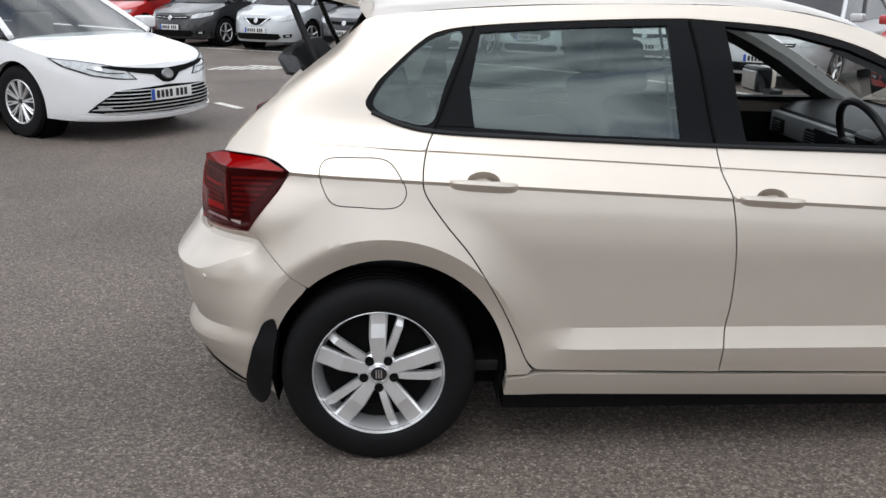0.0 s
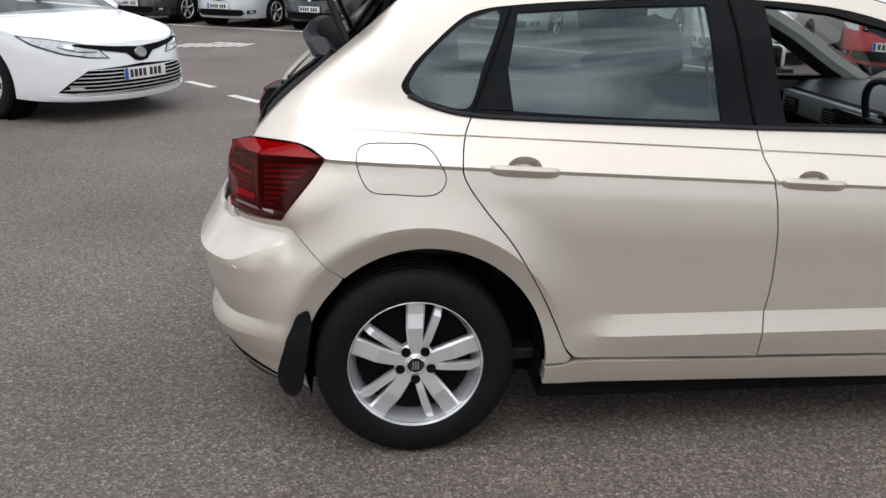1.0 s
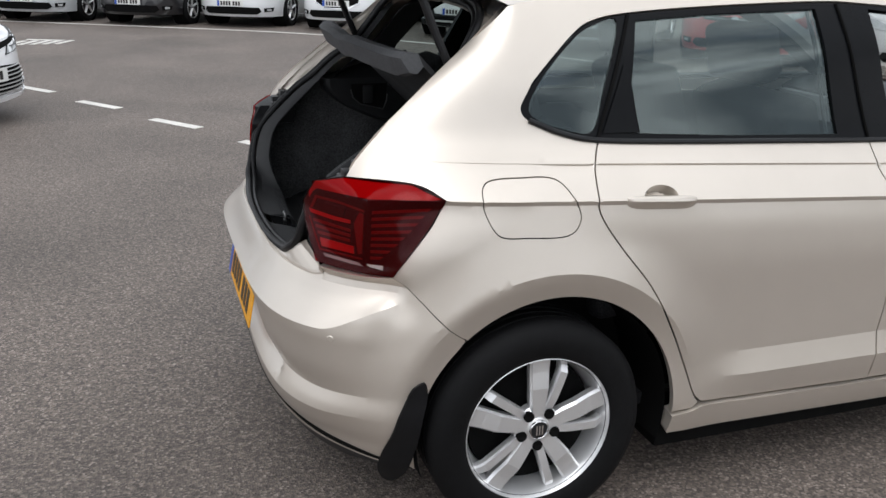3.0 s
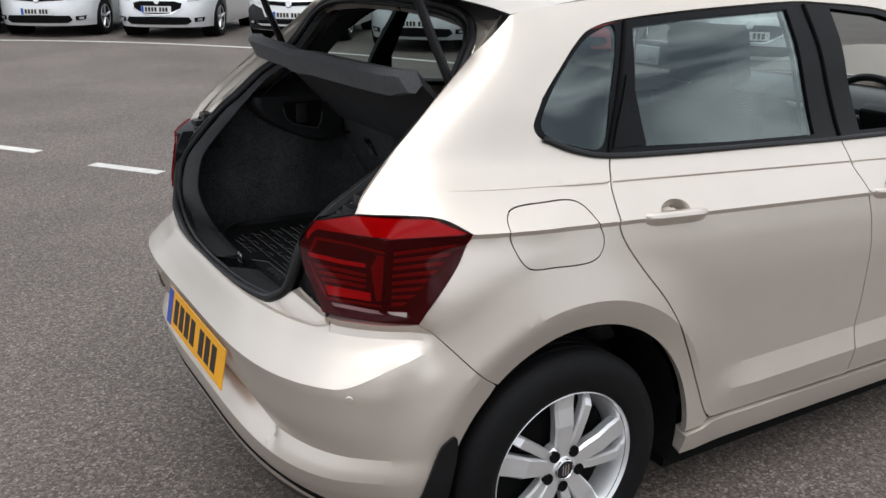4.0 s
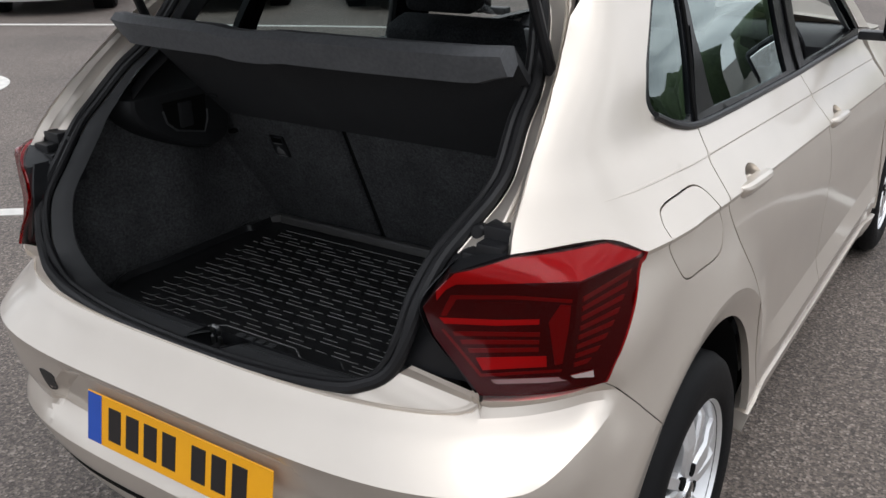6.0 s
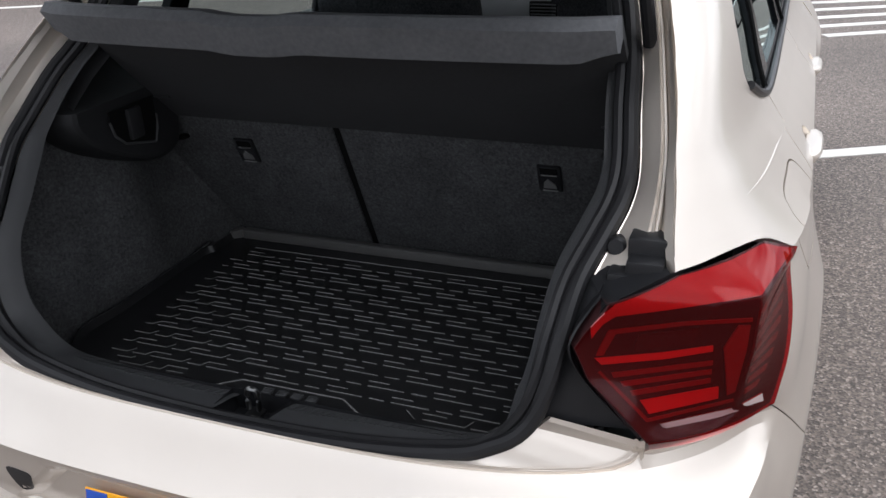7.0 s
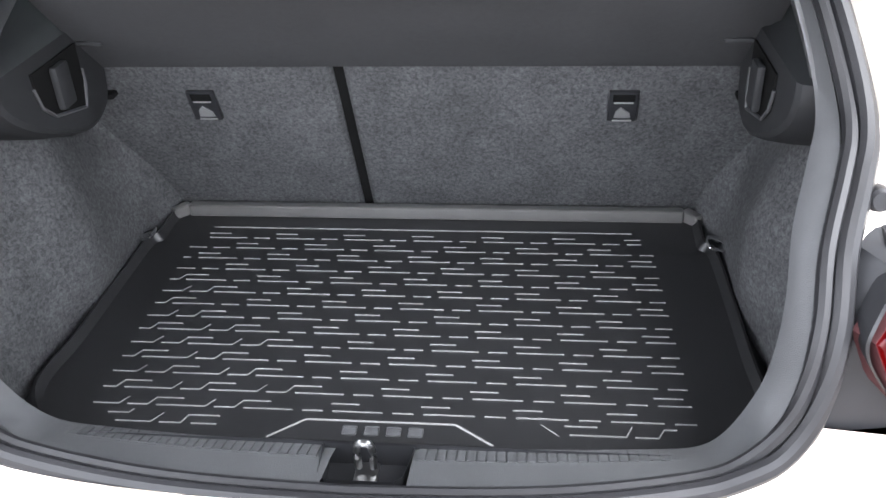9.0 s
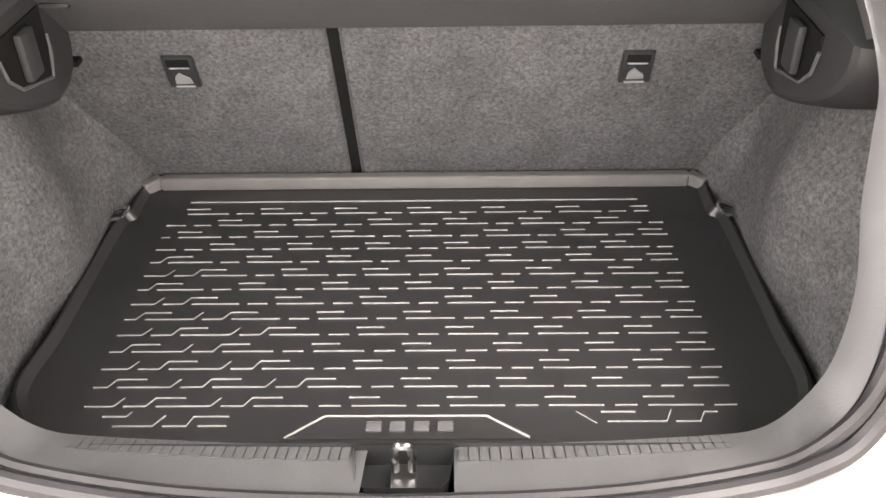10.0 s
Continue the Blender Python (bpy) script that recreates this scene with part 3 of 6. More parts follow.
LAMP = [(-0.525, -0.543, 0.965), (-0.470, -0.616, 0.985), (-0.335, -0.716, 0.980), (-0.262, -0.757, 0.946), (-0.300, -0.776, 0.890), (-0.394, -0.764, 0.762),
        (-0.494, -0.694, 0.767), (-0.536, -0.603, 0.770), (-0.560, -0.532, 0.86), (-0.560, -0.512, 0.905)]

FLAP = spline([on_shell(*p) for p in ((-0.173, 0.946), (-0.150, 0.982), (-0.06, 0.986), (0.026, 0.979), (0.071, 0.931), (0.087, 0.881), (0.049, 0.843), (-0.06, 0.845), (-0.130, 0.853), (-0.162, 0.897))], 6, True)


def ellipse(cx, cz, rx, rz, n=28):
    return [(-cx + rx * math.cos(2 * math.pi * k / n), cz + rz * math.sin(2 * math.pi * k / n)) for k in range(n)]


for flip in (False, True):
    # rear quarter with the roof rail and windscreen pillar
    outline = (way(*DOOR_REAR, (0.487, 0.318)) + [(-0.47, 0.300)] + arc(*HUB, 0.372, -2, 130.5, 34) + way((-0.218, 0.594), (-0.31, 0.680), (-0.394, 0.762))[1:]
               + [on_shell(*LAMP[4])] + way(LAMP[3], LAMP[2], LAMP[1]) + [on_shell(*p) for p in PILLAR[1:-1]]
               + way(*RAIL) + way(*DLO_TOP[::-1]) + way(*DLO_LOW[::-1])[:19])
    part("rear_quarter_panel", sheet(shell, outline, [] if flip else [FLAP], CREASES, 0.018, mirror=flip), M_PAINT, hatch, sharp=18)
    if not flip:
        part("fuel_flap", sheet(shell, shrink(FLAP, 0.0015), (), CREASES, 0.018, gap=0.001, mirror=flip), M_PAINT, hatch, sharp=12)
    # pressed shoulder line running back to the tail
    bm = bmesh.new()
    line = [Vector(shell(*on_shell(x, 1.0125 - 0.055 * x))) for x in np.linspace(-0.285, 0.135, 24)]
    sweep(bm, [(q.x, q.y * (-1 if flip else 1), q.z) for q in line], [0.0004 + 0.0016 * min(1.0, k / 6) for k in range(24)], 6)
    part("shoulder_line", bm, M_PAINT, hatch)
    # doors
    low_rear = [(0.49, 0.322), (0.53, 0.314), (0.8, 0.307), (1.093, 0.300)]
    grip_r, grip_f = ellipse(0.318, 0.921, 0.050, 0.026), ellipse(1.210, 0.870, 0.050, 0.026)
    outline = way(*DOOR_REAR, *low_rear[:1]) + way(*low_rear)[1:] + way(*DOOR_FRONT[::-1])[1:] + way(*DLO_LOW[2:6])[1:-1]
    rear_door = part("rear_door", sheet(shell, outline, [grip_r], CREASES, 0.018, mirror=flip), M_PAINT, hatch, sharp=12)
    outline = way(*DOOR_FRONT) + [(-2.06, 0.285)] + way((2.06, 0.285), (2.10, 0.5), (2.09, 0.75), (2.03, 0.975))[1:] + way(*DLO_LOW[:3])[1:-1]
    front_door = part("front_door", sheet(shell, outline, [grip_f], CREASES, 0.022, mirror=flip), M_PAINT, hatch, sharp=12)
    for door, gx, gz, hole in ((rear_door, 0.318, 0.921, grip_r), (front_door, 1.210, 0.870, grip_f)):
        sgn = 1 if flip else -1
        # scooped dish behind the grip
        bm, rings = bmesh.new(), []
        for k in range(7):
            f = 1 - k / 6.5
            ring = []
            for u, v in hole:
                u2, v2 = -gx + (u + gx) * f, gz + (v - gz) * f
                p = Vector(shell(u2, v2)) - normal_of(shell, u2, v2) * 0.062 * (1 - f * f) ** 0.7
                ring.append((p.x, p.y * (-1 if flip else 1), p.z))
            rings.append(ring)
        vs = grid_mesh(bm, rings, True)
        bm.faces.new(vs[-1])
        bmesh.ops.recalc_face_normals(bm, faces=bm.faces)
        part("handle_recess", bm, M_PAINT, door)
        bm, rows = bmesh.new(), []
        for k in range(17):
            d = 0.104 * math.sin(math.pi / 2 * (k / 8 - 1))
            e = max(1 - abs(d / 0.104) ** 5, 0.0) ** 0.5
            y0, zc = float(half_width(gx + d, gz - 0.016)), crease_z(gx + d) - 0.001
            rows.append([(gx + d, sgn * (y0 - 0.012 + o * (0.25 + 0.75 * e)), zc + h * (0.45 + 0.55 * e)) for o, h in ((0.0, 0.010), (0.022, 0.013), (0.030, 0.009), (0.033, 0.002), (0.030, -0.004), (0.020, -0.019), (0.014, -0.023), (0.0, -0.021))])
        vs = grid_mesh(bm, rows)
        for ring in (vs[0], vs[-1]):
            bm.faces.new(ring)
        bmesh.ops.recalc_face_normals(bm, faces=bm.faces)
        part("door_handle", bm, M_PAINT, door)
        # lining of the door
    lining = [(0.17, 1.03), (0.17, 0.9), (0.30, 0.72), (0.42, 0.5), (0.52, 0.33), (1.08, 0.31), (1.08, 0.8), (1.04, 1.0)]
    part("door_lining", sheet(shell, [on_shell(*p) for p in lining], (), (), 0.06, lift=-0.055, rim=0, mirror=flip), M_TRIM, rear_door)
    lining = [(1.12, 0.99), (1.13, 0.8), (1.13, 0.31), (2.04, 0.30), (2.06, 0.7), (2.0, 0.96)]
    part("door_lining", sheet(shell, [on_shell(*p) for p in lining], (), (), 0.06, lift=-0.055, rim=0, mirror=flip), M_TRIM, front_door)
    # sills
    outline = arc(*HUB, 0.372, -11, -3, 4) + way((0.46, 0.296), (0.50, 0.307), (0.54, 0.307), (0.8, 0.301), (1.1, 0.294), (2.06, 0.28)) + [(-2.14, 0.28), (-2.14, 0.195)] + [(-0.40, 0.228)]
    part("door_sill", sheet(shell, outline, (), (), 0.03, mirror=flip, lift=0.008, rim=0.05), M_PAINT, hatch, sharp=20)
    outline = [(-0.47, 0.226), (-2.12, 0.196), (-2.12, 0.165), (-0.48, 0.19)]
    part("sill_underside", sheet(shell, outline, (), (), 0.05, mirror=flip, rim=0.35, lift=-0.012), M_DARK, hatch, sharp=20)
    # window band: black frame, panes
    band = way(*DLO_TOP) + way(*DLO_LOW)[:-1]
    quarter_glass = [on_shell(*p) for p in spline([(-0.012, 1.144), (0.018, 1.195), (0.072, 1.252), (0.142, 1.310), (0.200, 1.338), (0.262, 1.342), (0.205, 1.190), (0.162, 1.082), (0.07, 1.090), (0.004, 1.116)], 5, True)]
    rear_glass = [on_shell(*p) for p in ((0.248, 1.072), (0.286, 1.200), (0.318, 1.346), (0.55, 1.361), (0.902, 1.373), (0.922, 1.20), (0.942, 1.037), (0.6, 1.050))]
    front_glass = [on_shell(*p) for p in ((1.150, 1.030), (1.118, 1.18), (1.088, 1.372), (1.30, 1.350), (1.478, 1.306), (1.6, 1.254), (1.8, 1.14), (1.98, 1.015), (1.6, 1.016))]
    part("window_surround", sheet(shell, band, [quarter_glass, rear_glass, front_glass], (), 0.025, lift=-0.003, rim=0.02, mirror=flip), M_FRAME, hatch, "satin black window frame", sharp=25)
    part("quarter_window", sheet(shell, quarter_glass, (), (), 0.04, gap=-0.002, lift=-0.007, rim=0.0, mirror=flip), M_PANE, hatch, "tinted quarter glass").visible_shadow = False
    part("window_pane", sheet(shell, rear_glass, (), (), 0.05, gap=-0.002, lift=-0.010, rim=0.0, mirror=flip), M_PANE, rear_door, "tinted door glass").visible_shadow = False
    if flip:
        part("window_pane", sheet(shell, front_glass, (), (), 0.05, gap=-0.002, lift=-0.010, rim=0.0, mirror=flip), M_PANE_CLEAR, front_door, "clear door glass").visible_shadow = False
    # joints in the window band: door edges and the pillar cover
    for a, b, wide in (((0.171, 1.060), (0.297, 1.362), 0.006), ((1.051, 1.016), (0.975, 1.386), 0.006)):
        bm = bmesh.new()
        row = [Vector(shell(*on_shell(a[0] + (b[0] - a[0]) * k / 10, a[1] + (b[1] - a[1]) * k / 10))) for k in range(11)]
        sweep(bm, [(p.x, p.y * (-1 if flip else 1), p.z) for p in row], 0.0045, 6)
        part("door_edge_seal", bm, M_DARK, hatch)
    bm = sheet(shell, [on_shell(*p) for p in ((0.184, 1.071), (0.297, 1.068), (0.277, 1.239), (0.262, 1.239))], (), (), 0.03, lift=0.002, rim=0.008, mirror=flip)
    part("corner_cover", bm, M_FRAME, rear_door)
    bm = sheet(shell, [on_shell(*p) for p in ((0.914, 1.043), (0.920, 1.043), (0.886, 1.371), (0.880, 1.371))], (), (), 0.03, gap=0, lift=-0.012, rim=0.01, mirror=flip)
    part("glass_channel", bm, M_GRAIN, rear_door, "grey guide channel behind the glass")
    bm = bmesh.new()
    row = [Vector(shell(*on_shell(*p))) for p in spline(DLO_LOW, 6)]
    sweep(bm, [(p.x, (p.y - 0.003) * (-1 if flip else 1), p.z) for p in row], 0.0075, 8)
    part("belt_moulding", bm, M_TRIM, hatch, "thin black belt moulding")
    # front wing and its shell
    outline = [(-2.105, 0.985), (-2.105, 0.75), (-2.115, 0.5), (-2.135, 0.30)] + [(-(2.52 + 0.372 * math.cos(a)), 0.31 + 0.372 * math.sin(a)) for a in np.linspace(math.pi, 0.15, 20)] + [(-2.95, 0.5), (-2.98, 0.857), (-2.6, 0.944)]
    part("front_wing", sheet(shell, outline, (), (), 0.05, mirror=flip), M_PAINT, hatch, sharp=25)

# rear bumper, both halves in one skin
BUMPER_TOP = [(0.1, 0.722), (0.2, 0.722), (0.3, 0.722), (0.4, 0.722), (0.47, 0.722), (0.53, 0.722), (0.570, 0.723), (0.592, 0.729), (0.603, 0.740), (0.607, 0.752)]
outline = (way((-0.394, 0.762), (-0.31, 0.680), (-0.218, 0.594)) + arc(*HUB, 0.372, 130.8, 195, 16)[1:] + [on_shell(-0.36, -0.79, 0.235), on_shell(-0.43, -0.78, 0.245)]
           + [(0.60, 0.258), (0.80, 0.276), (REAR, 0.286), (REAR, 0.722)] + [(round_tail(y, z), z) for y, z in BUMPER_TOP] + way((-0.536, -0.610, 0.760), (-0.494, -0.694, 0.758), (-0.394, -0.764, 0.760))[:-1])
bumper_bm = sheet(shell, outline, (), BUMPER_CREASES, 0.012, gap=0.0, both=True)
bmesh.ops.remove_doubles(bumper_bm, verts=[v for v in bumper_bm.verts if abs(v.co.y) < 0.0015], dist=0.0005)
bmesh.ops.delete(bumper_bm, geom=[f for f in bumper_bm.faces if all(abs(v.co.y) < 0.002 for v in f.verts)], context="FACES")
bumper = part("rear_bumper", bumper_bm, M_PAINT, hatch, "silver-beige rear bumper", sharp=14)
outline = [on_shell(-0.40, -0.76, 0.240), (0.60, 0.252), (0.80, 0.270), (REAR, 0.282), (REAR, 0.252), (0.6, 0.220)]
part("bumper_lower_lip", sheet(shell, outline, (), (), 0.03, gap=0, lift=-0.004, rim=0.12, both=True), M_TRIM, bumper, "black lower lip")
mid_line = [on_shell(-0.425, -0.785, 0.256), on_shell(-0.54, -0.66, 0.283), on_shell(-0.62, -0.45, 0.318), (REAR * 0.86, 0.330), (REAR, 0.333)]
outline = spline([(u, z + h) for (u, z), h in zip(mid_line, (0.004, 0.007, 0.007, 0.007, 0.007))], 6) + spline([(u, z - h) for (u, z), h in zip(mid_line, (0.004, 0.012, 0.009, 0.007, 0.007))], 6)[::-1]
part("bumper_groove", sheet(shell, outline, (), (), 0.02, gap=0, lift=0.0016, rim=0.004, both=True), M_DARK, bumper, "dark groove along the lower bumper")

# ---------------------------------------------------------------- tail lamps
U_IN, U_RIDGE, U_TIP = on_shell(-0.560, -0.512, 0.90)[0], on_shell(-0.425, -0.725, 0.87)[0], on_shell(-0.262, -0.757, 0.946)[0]


def lamp_top(u):
    return float(np.interp(u, [U_TIP, on_shell(-0.335, -0.716, 0.980)[0], on_shell(-0.47, -0.616, 0.985)[0], on_shell(-0.525, -0.543, 0.965)[0], U_IN], [0.946, 0.980, 0.985, 0.965, 0.905]))


def lamp_crest(u):
    """The top edge without its fall to the inner tip."""
    return lamp_top(min(u, on_shell(-0.525, -0.543, 0.965)[0]))


def lamp_drop(u):
    """Height of the bevel along the lamp's top: its lower edge runs straight from either tip to the ridge."""
    return max(lamp_crest(u) - float(np.interp(u, [U_TIP, U_RIDGE, U_IN], [0.943, 0.950, 0.942])), 0.004)


LAMP_OUT = [on_shell(*LAMP[k]) for k in (5, 4, 3)]
LAMP_IN = [on_shell(*LAMP[k]) for k in (7, 8, 9, 0)]


def lamp_surf(u, z):
    """The lamp's face: two flat planes that meet at an upright ridge, under a bevel along the top."""
    p = Vector(shell(u, z))
    ends = [float(np.interp(z, [q[1] for q in line], [q[0] for q in line])) for line in (LAMP_OUT, LAMP_IN)]
    ridge_at = Vector((float(np.interp(z, [0.77, 0.88, 0.957], RIDGE_X)), -float(np.interp(z, [0.77, 0.88, 0.957], RIDGE_Y)), z))
    if u < U_RIDGE:
        flat = Vector(shell(ends[0], z)).lerp(ridge_at, min(max((u - ends[0]) / max(U_RIDGE - ends[0], 0.01), 0), 1))
    else:
        flat = Vector(shell(ends[1], z)).lerp(ridge_at, min(max((ends[1] - u) / max(ends[1] - U_RIDGE, 0.01), 0), 1))
    k = min(max((lamp_crest(u) - z) / lamp_drop(u), 0), 1)
    return tuple(p.lerp(flat, k * min(max((z - 0.770) / 0.02, 0.3), 1)))


LAMP_UV = [on_shell(*p) for p in LAMP]
facet = [(u, lamp_top(u) - lamp_drop(u)) for u in np.linspace(U_TIP + 0.02, U_IN - 0.09, 30)]
ridge = [(U_RIDGE, z) for z in np.linspace(0.79, 0.95, 13)]


def lerp_u(a):
    """0 at the inner tip, 1 at the ridge, 2 at the outer tip."""
    return U_IN + (U_RIDGE - U_IN) * a if a <= 1 else U_RIDGE + (U_TIP - U_RIDGE) * (a - 1)


for flip in (False, True):
    lamp = part("tail_lamp", sheet(lamp_surf, LAMP_UV, (), [facet, ridge], 0.009, gap=0.002, lift=0.002, rim=0.03, mirror=flip), M_RED_DEEP, hatch, "red tail lamp with dark inner bars", sharp=30)

    # black side wall of the lamp's housing, beside the opening
    wall = spline([(-0.528, 0.540, 0.966), (-0.556, 0.514, 0.925), (-0.563, 0.509, 0.895), (-0.560, 0.530, 0.855), (-0.546, 0.572, 0.800), (-0.536, 0.601, 0.770)], 5)
    sgn, bm = (1 if flip else -1), bmesh.new()
    grid_mesh(bm, [[(x + d, sgn * (y - e), z) for x, y, z in wall] for d, e in ((0.004, 0.000), (0.006, 0.003), (0.040, 0.005))])
    bmesh.ops.recalc_face_normals(bm, faces=bm.faces)
    part("lamp_housing", bm, M_TRIM, lamp, "black side wall of the lamp")

    def inlay(name, pts, material, lift=0.0045, step=0.008):
        return part(name, sheet(lamp_surf, [(lerp_u(a), z) for a, z in pts], (), (), step, gap=0, lift=lift, rim=0.003, mirror=flip), material, lamp, sharp=20)
    part("lens", sheet(lamp_surf, LAMP_UV, (), [facet, ridge], 0.009, gap=0.003, lift=0.0085, rim=0.006, mirror=flip), M_LENS, lamp, "clear red outer lens", sharp=24)
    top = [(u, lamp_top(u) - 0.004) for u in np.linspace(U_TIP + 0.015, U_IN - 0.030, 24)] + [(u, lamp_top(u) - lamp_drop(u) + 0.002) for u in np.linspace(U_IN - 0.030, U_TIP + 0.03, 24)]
    # sky reflection on the bevel is painted as a paler red
    part("upper_facet", sheet(lamp_surf, top, (), (), 0.008, gap=0, lift=0.0045, rim=0.003, mirror=flip), M_RED_LIGHT, lamp, "red upper facet with the sky's sheen in its colour", sharp=30)
    inlay("lamp_frame", [(0.20, 0.926), (0.60, 0.929), (0.97, 0.926), (0.97, 0.921), (0.6, 0.924), (0.22, 0.920)], M_RED)
    inlay("lamp_frame", [(0.12, 0.892), (0.20, 0.925), (0.235, 0.919), (0.16, 0.892)], M_RED)
    inlay("upper_panel", [(0.36, 0.916), (0.33, 0.893), (0.66, 0.896), (0.69, 0.918)], M_RED_PANEL)
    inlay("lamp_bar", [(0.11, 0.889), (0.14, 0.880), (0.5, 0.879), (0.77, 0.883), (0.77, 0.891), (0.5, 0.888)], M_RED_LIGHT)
    for k, z in enumerate((0.868, 0.855, 0.842)):
        inlay("lamp_bar", [(0.19 + 0.045 * k, z), (0.20 + 0.045 * k, z - 0.0065), (0.78, z - 0.0055), (0.78, z + 0.001)], M_RED)
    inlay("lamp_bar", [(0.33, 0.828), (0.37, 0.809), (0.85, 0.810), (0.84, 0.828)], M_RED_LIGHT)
    inlay("lamp_wedge", [(0.83, 0.886), (0.90, 0.917), (0.965, 0.916), (0.965, 0.815), (0.91, 0.812)], M_RED)
    inlay("lamp_frame", [(0.13, 0.872), (0.36, 0.803), (0.97, 0.803), (0.97, 0.799), (0.345, 0.799), (0.115, 0.870)], M_RED)
    inlay("reversing_lens", [(0.42, 0.795), (0.45, 0.785), (0.80, 0.781), (0.95, 0.782), (0.95, 0.793)], M_CLEAR, 0.0095)
    inlay("reversing_lens", [(1.03, 0.793), (1.03, 0.783), (1.15, 0.778), (1.20, 0.791)], M_PALE, 0.0095)
    for k in range(8):
        z = 0.926 - 0.0165 * k
        end = 1.80 - 0.085 * k
        inlay("side_bar", [(1.06, z), (1.06, z - 0.007), (end - 0.04, z - 0.006), (end, z + 0.001)], M_RED)

# ---------------------------------------------------------------- bumper fittings
def plate(parent, m, yellow):
    """A number plate with bars for its characters, 0.52 by 0.11, facing -x in its own frame."""
    at = lambda name, bm, mat, par, label="": part(name, bm, mat, par, label)
    bm = boxed(-0.004, 0.0, -0.26, 0.26, -0.0555, 0.0555, 0.0018, 1, m)
    body = part("number_plate", bm, M_YELLOW if yellow else M_WHITE_PLATE, parent, ("yellow" if yellow else "white") + " number plate with dark bars")
    part("plate_band", boxed(-0.0052, -0.0036, 0.214, 0.257, -0.053, 0.053, 0.0005, 1, m), M_BLUE, body, "blue band")
    for k, y in enumerate((0.172, 0.118, 0.064, 0.010, -0.072, -0.126, -0.180)):
        part("plate_mark", boxed(-0.0052, -0.0036, y - 0.019, y + 0.019, -0.036, 0.036, 0.0005, 1, m), M_INK, body)
    return body


plate(bumper, Matrix.Translation((-0.674, 0.0, 0.511)) @ pose(0, 0, 0, 0, 11, 0), True)
for y, x in ((-0.716, -0.541), (0.716, -0.541)):
    u, z = on_shell(x, y, 0.606)
    bm = bmesh.new()
    n = normal_of(shell, u, z)
    c = Vector(shell(u, z)) + n * 0.0008
    q = n.to_track_quat("Y", "Z").to_matrix()
    lathe(bm, [(0.0, 0.001), (0.007, 0.001), (0.0085, 0.0), (0.0095, -0.003)], (0, 0, 0), 18)
    for v in bm.verts:
        v.co = c + q @ v.co
        if y > 0:
            v.co.y *= -1
    part("parking_sensor", bm, M_PAINT, bumper)
# towing-eye recess beside the plate: a dark patch paints its shade under the shelf edge
scoop = [(round_tail(y, z), z) for y, z in spline([(0.372, 0.560), (0.395, 0.567), (0.430, 0.562), (0.424, 0.530), (0.410, 0.512), (0.392, 0.520)], 4, True)]
part("scoop_shade", sheet(shell, scoop, (), (), 0.012, gap=0, lift=0.0012, rim=0.004, mirror=True), M_TRIM, bumper, "dark patch for the shade in the scoop beside the plate", sharp=30)

